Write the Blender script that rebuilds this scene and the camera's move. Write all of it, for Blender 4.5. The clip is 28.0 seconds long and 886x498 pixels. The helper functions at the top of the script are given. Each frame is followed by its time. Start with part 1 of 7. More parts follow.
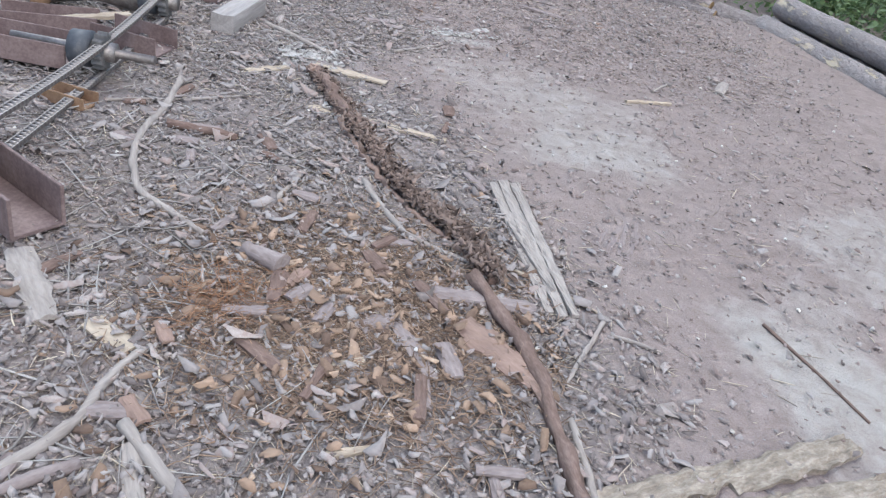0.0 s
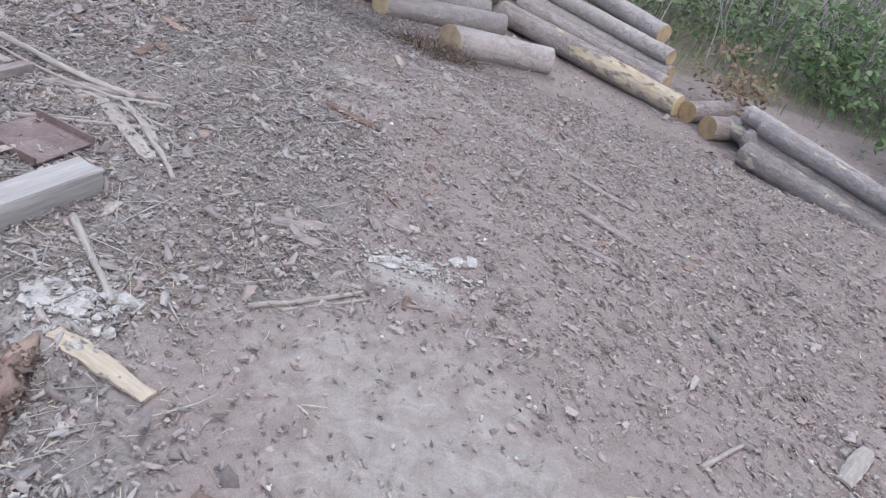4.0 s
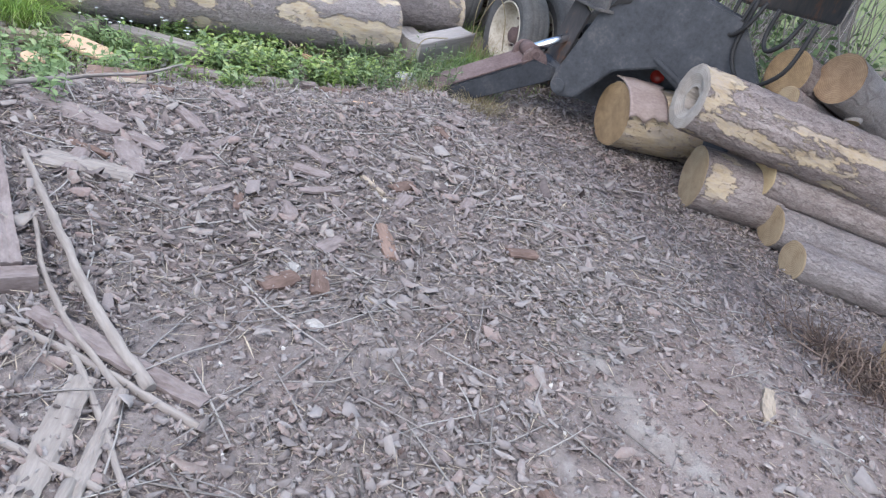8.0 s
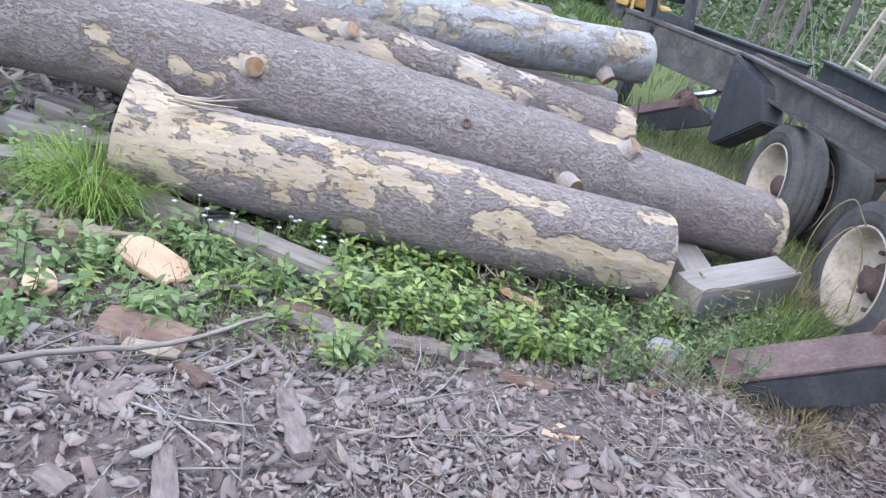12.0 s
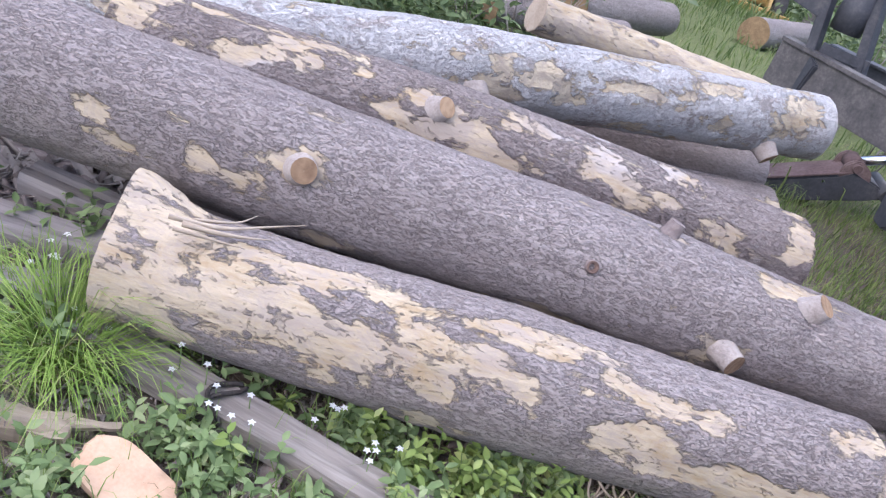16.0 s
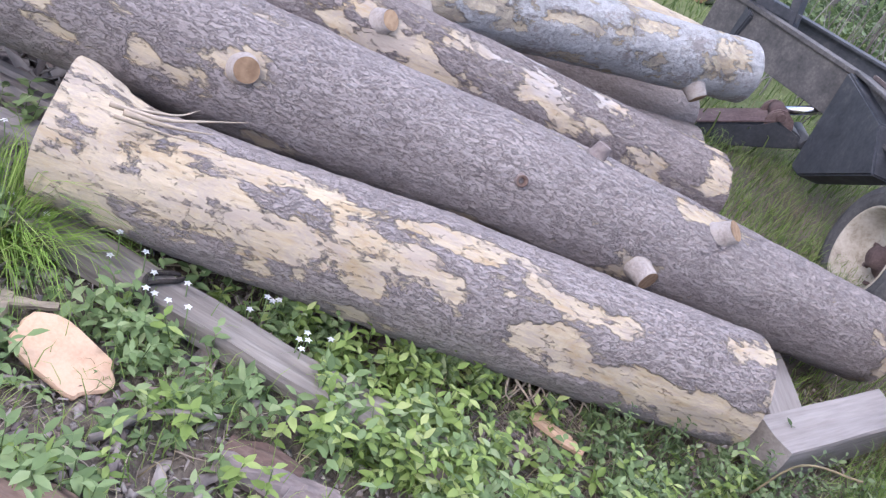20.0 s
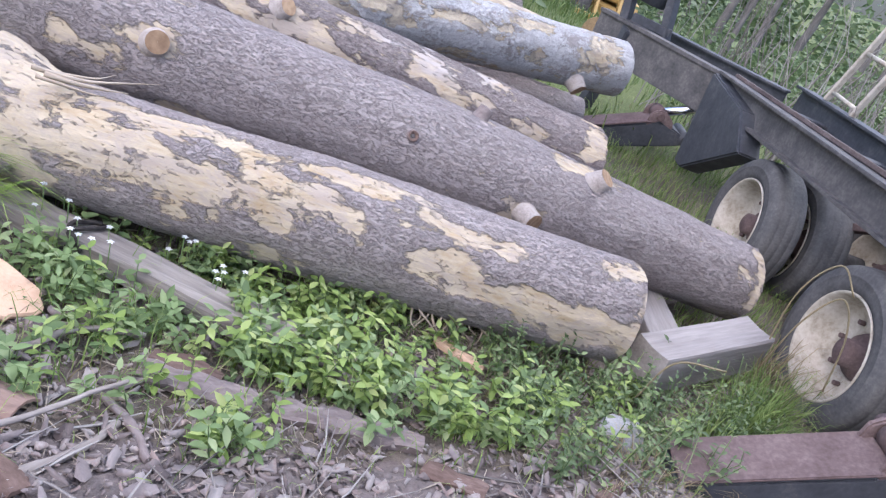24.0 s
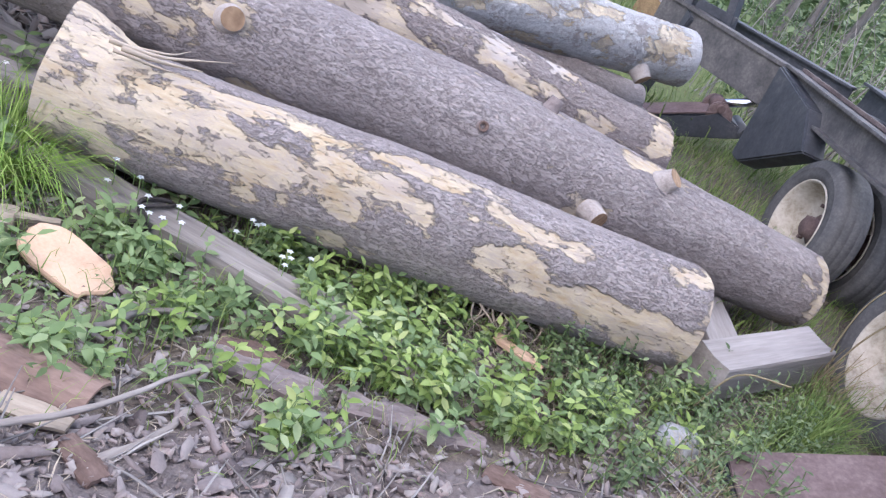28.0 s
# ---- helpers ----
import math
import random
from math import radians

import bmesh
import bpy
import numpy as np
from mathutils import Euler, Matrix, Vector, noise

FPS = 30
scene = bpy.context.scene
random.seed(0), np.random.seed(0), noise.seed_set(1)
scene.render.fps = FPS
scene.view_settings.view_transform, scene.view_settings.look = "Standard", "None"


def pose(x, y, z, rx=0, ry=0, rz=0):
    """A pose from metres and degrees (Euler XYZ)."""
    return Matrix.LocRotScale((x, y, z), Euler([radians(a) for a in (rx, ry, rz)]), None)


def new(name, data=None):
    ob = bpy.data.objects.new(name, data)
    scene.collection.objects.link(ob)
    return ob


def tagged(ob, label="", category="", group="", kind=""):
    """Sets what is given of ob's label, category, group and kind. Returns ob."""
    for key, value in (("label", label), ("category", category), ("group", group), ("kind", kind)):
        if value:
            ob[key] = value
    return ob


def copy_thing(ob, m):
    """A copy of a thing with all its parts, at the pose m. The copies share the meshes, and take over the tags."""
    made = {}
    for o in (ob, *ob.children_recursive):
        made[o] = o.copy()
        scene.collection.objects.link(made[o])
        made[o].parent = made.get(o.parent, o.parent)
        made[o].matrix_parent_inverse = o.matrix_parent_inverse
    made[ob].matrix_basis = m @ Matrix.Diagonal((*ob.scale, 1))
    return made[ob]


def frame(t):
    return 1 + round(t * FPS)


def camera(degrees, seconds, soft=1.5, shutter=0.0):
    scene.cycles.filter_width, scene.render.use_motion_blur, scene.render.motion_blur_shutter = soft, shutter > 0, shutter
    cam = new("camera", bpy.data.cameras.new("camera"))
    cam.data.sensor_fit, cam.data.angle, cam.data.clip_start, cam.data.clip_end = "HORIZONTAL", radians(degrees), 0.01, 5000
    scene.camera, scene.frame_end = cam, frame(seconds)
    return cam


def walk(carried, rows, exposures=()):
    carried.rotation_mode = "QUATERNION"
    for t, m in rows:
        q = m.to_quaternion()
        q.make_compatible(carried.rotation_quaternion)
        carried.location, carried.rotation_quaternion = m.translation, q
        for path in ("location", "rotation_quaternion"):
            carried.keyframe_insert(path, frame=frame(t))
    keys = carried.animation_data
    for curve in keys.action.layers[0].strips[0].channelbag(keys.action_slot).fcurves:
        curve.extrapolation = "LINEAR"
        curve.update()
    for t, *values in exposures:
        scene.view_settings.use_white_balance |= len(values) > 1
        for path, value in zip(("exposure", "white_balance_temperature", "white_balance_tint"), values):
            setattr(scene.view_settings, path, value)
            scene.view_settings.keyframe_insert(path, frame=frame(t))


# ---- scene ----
SOFT, SHUTTER = 1.28, 0.0
# seconds, stops, kelvin, tint
EXPOSURES = ((0, 1.40, 6000, 4), (3, 1.33, 6000, 5), (6, 1.33, 6000, 9), (8, 1.42, 5920, 7), (10, 1.48, 5850, 7), (13, 1.50, 5760, 12), (15.5, 1.40, 5900, 18), (21, 1.43, 5880, 18), (24, 1.46, 5850, 16), (28, 1.48, 5830, 16))
cam = camera(59.12, 28.0, soft=SOFT, shutter=SHUTTER)
# seconds, place in metres, turn in degrees
PATH = [
    (0, 0.033, 0.100, 1.624, 58.74, -10.84, 0.71),
    (0.5, 0.164, 0.397, 1.597, 58.32, -11.14, 0.87),
    (1, 0.303, 0.769, 1.684, 58.69, -12.57, 6.95),
    (1.5, 0.388, 1.183, 1.847, 58.38, -14.96, 11.93),
    (2, 0.464, 1.584, 1.912, 56.43, -14.53, 12.75),
    (2.5, 0.622, 1.906, 1.875, 55.91, -12.39, 12.41),
    (3, 0.858, 2.199, 1.898, 57.64, -13.24, 14.77),
    (3.5, 0.938, 2.578, 1.929, 58.57, -15.36, 16.65),
    (5.5, 1.232, 4.162, 2.029, 55.68, -9.03, 30.02),
    (6, 1.044, 4.565, 1.936, 55.17, -9.01, 34.15),
    (6.5, 0.853, 4.924, 1.828, 56.37, -9.57, 39.23),
    (7, 0.597, 5.252, 1.754, 57.27, -11.73, 44.30),
    (7.5, 0.320, 5.510, 1.683, 58.30, -14.54, 49.09),
    (8, 0.119, 5.773, 1.619, 59.69, -15.90, 54.58),
    (8.5, -0.086, 6.019, 1.618, 60.28, -17.03, 60.44),
    (9, -0.260, 6.219, 1.597, 61.47, -17.40, 64.90),
    (9.5, -0.365, 6.384, 1.583, 62.75, -17.09, 67.69),
    (10, -0.646, 6.544, 1.560, 62.96, -17.26, 68.60),
    (10.5, -0.900, 6.723, 1.489, 63.72, -16.87, 69.91),
    (11, -1.139, 6.884, 1.476, 63.64, -16.32, 72.19),
    (11.5, -1.485, 7.015, 1.480, 62.80, -15.65, 74.61),
    (12, -1.828, 7.143, 1.461, 62.09, -14.92, 77.47),
    (12.5, -2.163, 7.238, 1.540, 59.54, -14.28, 80.78),
    (13, -2.492, 7.199, 1.534, 58.75, -14.42, 81.16),
    (13.5, -2.823, 7.147, 1.516, 57.74, -16.29, 82.08),
    (15.5, -3.110, 7.284, 1.679, 61.60, -14.99, 84.63),
    (16, -3.107, 7.210, 1.610, 56.11, -17.41, 85.10),
    (16.5, -3.089, 7.131, 1.568, 53.15, -19.88, 87.81),
    (17, -3.075, 7.054, 1.558, 53.14, -23.29, 91.61),
    (17.5, -3.047, 6.971, 1.592, 53.67, -27.43, 95.45),
    (18, -3.043, 6.963, 1.594, 53.30, -28.97, 95.34),
    (18.5, -3.012, 7.061, 1.524, 52.27, -26.47, 90.58),
    (19, -2.965, 7.152, 1.539, 50.98, -24.14, 86.54),
    (19.5, -2.954, 7.205, 1.586, 52.34, -24.61, 84.96),
    (20, -2.942, 7.225, 1.582, 52.80, -22.11, 82.98),
    (20.5, -2.946, 7.226, 1.556, 52.33, -18.86, 82.69),
    (21, -2.958, 7.146, 1.543, 52.75, -19.64, 85.29),
    (21.5, -2.982, 6.954, 1.533, 53.04, -25.58, 91.42),
    (23.5, -2.616, 7.079, 1.406, 57.08, -25.30, 81.28),
    (24, -2.423, 7.321, 1.433, 60.36, -21.54, 76.27),
    (24.5, -2.345, 7.385, 1.459, 60.18, -21.24, 74.76),
    (25, -2.371, 7.373, 1.462, 55.92, -21.12, 74.67),
    (25.5, -2.448, 7.327, 1.415, 55.98, -22.11, 75.70),
    (26, -2.539, 7.293, 1.393, 56.66, -23.82, 77.74),
    (26.5, -2.596, 7.270, 1.379, 56.82, -24.70, 79.85),
    (27, -2.604, 7.247, 1.378, 56.73, -24.89, 81.19),
    (27.5, -2.587, 7.198, 1.403, 56.23, -24.53, 81.44),
    (28, -2.537, 7.193, 1.435, 56.55, -23.38, 80.00),
]
walk(cam, [(t, pose(x, y, z, rx, ry, rz)) for t, x, y, z, rx, ry, rz in PATH], EXPOSURES)

# ---- light ----
world = bpy.data.worlds.new("sky")
scene.world = world
world.use_nodes = True
wn = world.node_tree.nodes
sky = wn.new("ShaderNodeTexSky")
sky.sky_type, sky.sun_disc = "NISHITA", False
sky.sun_elevation, sky.sun_rotation = radians(48), radians(150)
sky.air_density, sky.dust_density = 1.0, 3.0
wn["Background"].inputs["Strength"].default_value = 0.13
world.node_tree.links.new(sky.outputs["Color"], wn["Background"].inputs["Color"])
sun = new("sun", bpy.data.lights.new("sun", "SUN"))
sun.data.energy, sun.data.angle, sun.data.color = 1.5, radians(30), (1.0, 0.98, 0.95)
sun.rotation_euler = (radians(38), 0, radians(-150))

# ---- node helpers ----
def mat(name, rough=0.8, metal=0.0):
    m = bpy.data.materials.new(name)
    m.use_nodes = True
    b = m.node_tree.nodes["Principled BSDF"]
    b.inputs["Roughness"].default_value, b.inputs["Metallic"].default_value = rough, metal
    return m, m.node_tree, b


def node(nt, kind, **vals):
    n = nt.nodes.new(kind)
    for k, v in vals.items():
        n.inputs[k.replace("_", " ")].default_value = v
    return n


def coords(nt, which="Object", scale=(1, 1, 1)):
    tc = nt.nodes.new("ShaderNodeTexCoord")
    mp = nt.nodes.new("ShaderNodeMapping")
    mp.inputs["Scale"].default_value = scale
    nt.links.new(tc.outputs[which], mp.inputs["Vector"])
    return mp.outputs["Vector"]


def noise_tex(nt, vec, scale, detail=4.0, rough=0.6, dist=0.0):
    n = node(nt, "ShaderNodeTexNoise", Scale=scale, Detail=detail, Roughness=rough, Distortion=dist)
    if vec is not None:
        nt.links.new(vec, n.inputs["Vector"])
    return n.outputs["Fac"]


def ramp(nt, fac, stops):
    r = nt.nodes.new("ShaderNodeValToRGB")
    e = r.color_ramp.elements
    while len(e) < len(stops):
        e.new(0.5)
    for el, (p, c) in zip(e, stops):
        el.position, el.color = p, (*c, 1) if len(c) == 3 else c
    nt.links.new(fac, r.inputs["Fac"])
    return r.outputs["Color"]


def mix(nt, fac, a, b, how="MIX"):
    m = nt.nodes.new("ShaderNodeMix")
    m.data_type, m.blend_type = "RGBA", how
    for sock, v in ((m.inputs[0], fac), (m.inputs[6], a), (m.inputs[7], b)):
        if hasattr(v, "links"):
            nt.links.new(v, sock)
        else:
            sock.default_value = v if isinstance(v, (int, float)) else (*v, 1)
    return m.outputs[2]


def calc(nt, op, a, b=0.0, clamp=False):
    m = nt.nodes.new("ShaderNodeMath")
    m.operation, m.use_clamp = op, clamp
    for sock, v in zip(m.inputs, (a, b)):
        if hasattr(v, "links"):
            nt.links.new(v, sock)
        else:
            sock.default_value = v
    return m.outputs[0]


def step(nt, v, lo, hi):
    m = nt.nodes.new("ShaderNodeMapRange")
    m.interpolation_type = "SMOOTHSTEP"
    nt.links.new(v, m.inputs["Value"])
    m.inputs["From Min"].default_value, m.inputs["From Max"].default_value = lo, hi
    return m.outputs[0]


def bump(nt, b, height, strength=0.5, dist=0.01):
    n = node(nt, "ShaderNodeBump", Strength=strength, Distance=dist)
    nt.links.new(height, n.inputs["Height"])
    nt.links.new(n.outputs["Normal"], b.inputs["Normal"])


def simple(name, stops, scale=6.0, rough=0.85, metal=0.0, stretch=(1, 1, 1), fine=60.0, bumpy=0.3, per=None, spec=0.3):
    """A worn surface: two scales of noise through a colour ramp, with fine relief. per: 'object' or 'island' shifts the tone of each piece."""
    m, nt, b = mat(name, rough, metal)
    v = coords(nt, "Object", stretch)
    n1, n2 = noise_tex(nt, v, scale, 5, 0.65), noise_tex(nt, v, fine, 3, 0.6)
    f = calc(nt, "ADD", calc(nt, "MULTIPLY", n1, 0.65), calc(nt, "MULTIPLY", n2, 0.35))
    if per:
        if per == "object":
            r = nt.nodes.new("ShaderNodeObjectInfo").outputs["Random"]
        else:
            r = nt.nodes.new("ShaderNodeNewGeometry").outputs["Random Per Island"]
        f = calc(nt, "ADD", calc(nt, "MULTIPLY", f, 0.5), calc(nt, "MULTIPLY", r, 0.5))
    nt.links.new(ramp(nt, f, stops), b.inputs["Base Color"])
    b.inputs["Specular IOR Level"].default_value = spec
    bump(nt, b, f, bumpy, 0.01)
    return m


# ---- mesh helpers ----
def part(name, bm, material, parent=None, label=""):
    """Links a bmesh as one mesh object, under parent if one is given."""
    me = bpy.data.meshes.new(name)
    bm.to_mesh(me)
    bm.free()
    return as_part(name, me, material, parent, label)


def as_part(name, me, material, parent=None, label=""):
    for m in material if isinstance(material, (list, tuple)) else [material]:
        me.materials.append(m)
    ob = new(name, me)
    if parent:
        ob.parent = parent
    if label:
        ob["label"] = label
    return ob


def thing(name, place, label, category, group="", kind=""):
    ob = new(name)
    ob.empty_display_size = 0.1
    ob.matrix_world = place if isinstance(place, Matrix) else Matrix.Translation(place)
    return tagged(ob, label, category, group, kind)


def box(size, at=(0, 0, 0), bevel=0.006, turn=None):
    bm = bmesh.new()
    bmesh.ops.create_cube(bm, size=1)
    bmesh.ops.scale(bm, vec=size, verts=bm.verts)
    if bevel:
        bmesh.ops.bevel(bm, geom=bm.edges[:], offset=bevel, segments=2, affect="EDGES")
    m = Matrix.Translation(at)
    if turn:
        m = m @ Euler([radians(a) for a in turn]).to_matrix().to_4x4()
    bmesh.ops.transform(bm, matrix=m, verts=bm.verts)
    return bm


def prism(outline, depth, axis="y", bevel=0.006):
    """A plate or box of any outline in two axes, with depth along the third."""
    bm = bmesh.new()
    vs = []
    for a, b in outline:
        vs.append(bm.verts.new({"y": (a, -depth / 2, b), "x": (-depth / 2, a, b), "z": (a, b, -depth / 2)}[axis]))
    f = bm.faces.new(vs)
    r = bmesh.ops.extrude_face_region(bm, geom=[f])
    step_ = {"y": (0, depth, 0), "x": (depth, 0, 0), "z": (0, 0, depth)}[axis]
    bmesh.ops.translate(bm, vec=step_, verts=[v for v in r["geom"] if isinstance(v, bmesh.types.BMVert)])
    bmesh.ops.recalc_face_normals(bm, faces=bm.faces)
    if bevel:
        bmesh.ops.bevel(bm, geom=bm.edges[:], offset=bevel, segments=2, affect="EDGES")
    return bm


def lathe(profile, seg=48, axis="z"):
    """Turns (radius, height) pairs round an axis."""
    bm = bmesh.new()
    rings = []
    for r, h in profile:
        ring = []
        for i in range(seg):
            a = 2 * math.pi * i / seg
            p = (r * math.cos(a), r * math.sin(a), h)
            ring.append(bm.verts.new({"z": p, "y": (p[0], p[2], p[1]), "x": (p[2], p[0], p[1])}[axis]))
        rings.append(ring)
    for u, v in zip(rings, rings[1:]):
        for i in range(seg):
            bm.faces.new((u[i], u[(i + 1) % seg], v[(i + 1) % seg], v[i]))
    bmesh.ops.recalc_face_normals(bm, faces=bm.faces)
    for f in bm.faces:
        f.smooth = True
    return bm


def tube(points, radius, seg=8, rough=0.0, seed=0, caps=True):
    """A round, tapering and slightly uneven stick, pipe or cable along points; radius: one number or one for each point."""
    bm = bmesh.new()
    pts = [Vector(p) for p in points]
    rad = radius if isinstance(radius, (list, tuple)) else [radius] * len(pts)
    rings, side = [], None
    for k, p in enumerate(pts):
        t = (pts[min(k + 1, len(pts) - 1)] - pts[max(k - 1, 0)]).normalized()
        if side is None:
            side = t.orthogonal().normalized()
        side = (side - t * side.dot(t)).normalized()
        up = t.cross(side)
        ring = []
        for i in range(seg):
            a = 2 * math.pi * i / seg
            d = side * math.cos(a) + up * math.sin(a)
            r = rad[k] * (1 + rough * noise.noise((p + d * 0.1) * 9 + Vector((seed, 0, 0))))
            ring.append(bm.verts.new(p + d * r))
        rings.append(ring)
    for u, v in zip(rings, rings[1:]):
        for i in range(seg):
            bm.faces.new((u[i], u[(i + 1) % seg], v[(i + 1) % seg], v[i])).smooth = True
    if caps:
        bm.faces.new(rings[0][::-1])
        bm.faces.new(rings[-1])
    return bm


def soft_line(points, per=6):
    """A smooth line through the points."""
    p = [Vector(q) for q in points]
    p = [2 * p[0] - p[1]] + p + [2 * p[-1] - p[-2]]
    out = []
    for i in range(1, len(p) - 2):
        for k in range(per):
            t = k / per
            out.append(0.5 * (2 * p[i] + (p[i + 1] - p[i - 1]) * t + (2 * p[i - 1] - 5 * p[i] + 4 * p[i + 1] - p[i + 2]) * t * t + (3 * p[i] - p[i - 1] - 3 * p[i + 1] + p[i + 2]) * t ** 3))
    return out + [p[-2]]


def smooth01(v, lo, hi):
    t = min(1.0, max(0.0, (v - lo) / (hi - lo)))
    return t * t * (3 - 2 * t)


def ground_z(x, y):
    """The height of the yard: level where it is driven on, dipping to the timber deck and falling away behind."""
    dip = max(0.2 * smooth01(-x, 3.3, 4.3), 0.2 * smooth01(y, 8.4, 9.8))
    away = 0.11 * max(0.0, -x - 8.0) + 0.05 * max(0.0, y - 13.0) + 0.05 * max(0.0, x - 6)
    away = away if away < 4 else 4 + (1 - math.exp(-(away - 4) / 4)) * 4
    n = noise.noise(Vector((x * 0.7, y * 0.7, 0))) * 0.025 + noise.noise(Vector((x * 2.3, y * 2.3, 4))) * 0.012
    return -dip - away + n


# ---- materials ----
def attribute(nt, name):
    a = nt.nodes.new("ShaderNodeAttribute")
    a.attribute_name = name
    return a


def island(nt):
    return nt.nodes.new("ShaderNodeNewGeometry").outputs["Random Per Island"]


def cracked(nt, v, scale, width):
    """Thin, broken cracks between small plates of bark: 0 in a crack."""
    vo = nt.nodes.new("ShaderNodeTexVoronoi")
    vo.feature = "DISTANCE_TO_EDGE"
    vo.inputs["Scale"].default_value = scale
    wob = nt.nodes.new("ShaderNodeVectorMath")
    wob.operation = "MULTIPLY_ADD"
    nz = node(nt, "ShaderNodeTexNoise", Scale=scale * 0.6, Detail=4.0)
    nt.links.new(v, nz.inputs["Vector"])
    nt.links.new(nz.outputs["Color"], wob.inputs[0])
    wob.inputs[1].default_value = (1.3 / scale,) * 3
    nt.links.new(v, wob.inputs[2])
    nt.links.new(wob.outputs[0], vo.inputs["Vector"])
    gap = calc(nt, "SUBTRACT", 1.0, step(nt, vo.outputs["Distance"], 0.02, width))
    return calc(nt, "SUBTRACT", 1.0, calc(nt, "MULTIPLY", gap, step(nt, noise_tex(nt, v, scale * 0.55, 4, 0.7), 0.44, 0.58)))


def bark_material(name, dark, mid, light, bare_a, bare_b, plates=165.0, stretch=0.42, fleck=(0.42, 0.39, 0.39), flecks=0.66, film=(0.36, 0.315, 0.285), second=None, spots_per=30.0):
    """Finely cracked bark with lichen flecks, over wood where the vertices are marked as peeled."""
    m, nt, b = mat(name, 0.95)
    b.inputs["Specular IOR Level"].default_value = 0.12
    v = coords(nt, "Object", (1, 1, stretch))
    big, mid_n, fine = noise_tex(nt, v, 3.5, 4, 0.6), noise_tex(nt, v, 26.0, 6, 0.75, 0.4), noise_tex(nt, v, 150.0, 3, 0.7)
    crack = cracked(nt, v, plates, 0.20)
    tone = calc(nt, "ADD", calc(nt, "MULTIPLY", mid_n, 0.4), calc(nt, "ADD", calc(nt, "MULTIPLY", big, 0.2), calc(nt, "MULTIPLY", fine, 0.4)))
    bark = ramp(nt, tone, [(0.36, dark), (0.5, mid), (0.64, light)])
    bark = mix(nt, calc(nt, "MULTIPLY", calc(nt, "SUBTRACT", 1.0, crack), 0.34), bark, tuple(c * 0.62 for c in dark))
    fl = step(nt, noise_tex(nt, v, spots_per, 5, 0.8), flecks, flecks + 0.08)
    bark = mix(nt, calc(nt, "MULTIPLY", fl, 0.7), bark, fleck)
    v2 = coords(nt, "Object", (1, 1, 0.12))
    grain = noise_tex(nt, v2, 60.0, 5, 0.65)
    mott = noise_tex(nt, v, 8.0, 6, 0.75, 0.5)
    wood = ramp(nt, calc(nt, "ADD", calc(nt, "MULTIPLY", grain, 0.35), calc(nt, "MULTIPLY", mott, 0.65)), [(0.38, bare_a), (0.5, bare_b), (0.62, tuple(1.08 * c + 0.05 for c in bare_b))])
    stain = step(nt, noise_tex(nt, v, 13.0, 6, 0.85, 0.8), 0.41, 0.62)
    wood = mix(nt, calc(nt, "MULTIPLY", stain, 0.75), wood, film)
    if second:
        wood = mix(nt, step(nt, noise_tex(nt, v, 3.1, 3, 0.6), 0.54, 0.62), wood, second)
    at = attribute(nt, "bare").outputs["Fac"]
    edge = calc(nt, "ADD", at, calc(nt, "MULTIPLY", calc(nt, "SUBTRACT", noise_tex(nt, v, 9.0, 7, 0.72, 0.5), 0.5), 1.8))
    edge = calc(nt, "ADD", edge, calc(nt, "MULTIPLY", calc(nt, "SUBTRACT", noise_tex(nt, v, 55.0, 3, 0.7), 0.5), 0.5))
    peeled = step(nt, edge, 0.43, 0.57)
    peeled = calc(nt, "MULTIPLY", peeled, calc(nt, "SUBTRACT", 1.0, calc(nt, "MULTIPLY", step(nt, noise_tex(nt, v, 48.0, 5, 0.8, 0.4), 0.57, 0.65), 0.4)))
    nt.links.new(mix(nt, peeled, bark, wood), b.inputs["Base Color"])
    h_bark = calc(nt, "ADD", calc(nt, "MULTIPLY", crack, 0.55), calc(nt, "ADD", calc(nt, "MULTIPLY", fine, 0.45), calc(nt, "MULTIPLY", mid_n, 0.6)))
    h_wood = calc(nt, "ADD", calc(nt, "MULTIPLY", grain, 0.3), calc(nt, "MULTIPLY", mott, 0.5))
    hm = nt.nodes.new("ShaderNodeMix")
    hm.data_type = "FLOAT"
    nt.links.new(peeled, hm.inputs[0])
    nt.links.new(h_bark, hm.inputs[2])
    nt.links.new(calc(nt, "SUBTRACT", h_wood, 0.35), hm.inputs[3])
    bump(nt, b, hm.outputs[0], 1.0, 0.011)
    return m


M_BARK = bark_material("grey_plated_bark", (0.215, 0.188, 0.186), (0.31, 0.276, 0.273), (0.42, 0.383, 0.378), (0.37, 0.285, 0.18), (0.46, 0.39, 0.285))
M_MOTTLED = bark_material("mottled_bark", (0.165, 0.138, 0.135), (0.265, 0.23, 0.223), (0.375, 0.335, 0.325), (0.37, 0.28, 0.175), (0.46, 0.385, 0.28), flecks=0.60, fleck=(0.40, 0.37, 0.37), second=(0.42, 0.39, 0.385), spots_per=18.0)
M_PALEBARK = bark_material("pale_smooth_bark", (0.37, 0.365, 0.368), (0.50, 0.502, 0.516), (0.60, 0.60, 0.606), (0.37, 0.29, 0.19), (0.47, 0.41, 0.31), plates=150, stretch=0.6, fleck=(0.29, 0.255, 0.245), flecks=0.52, film=(0.27, 0.24, 0.215), spots_per=11.0)
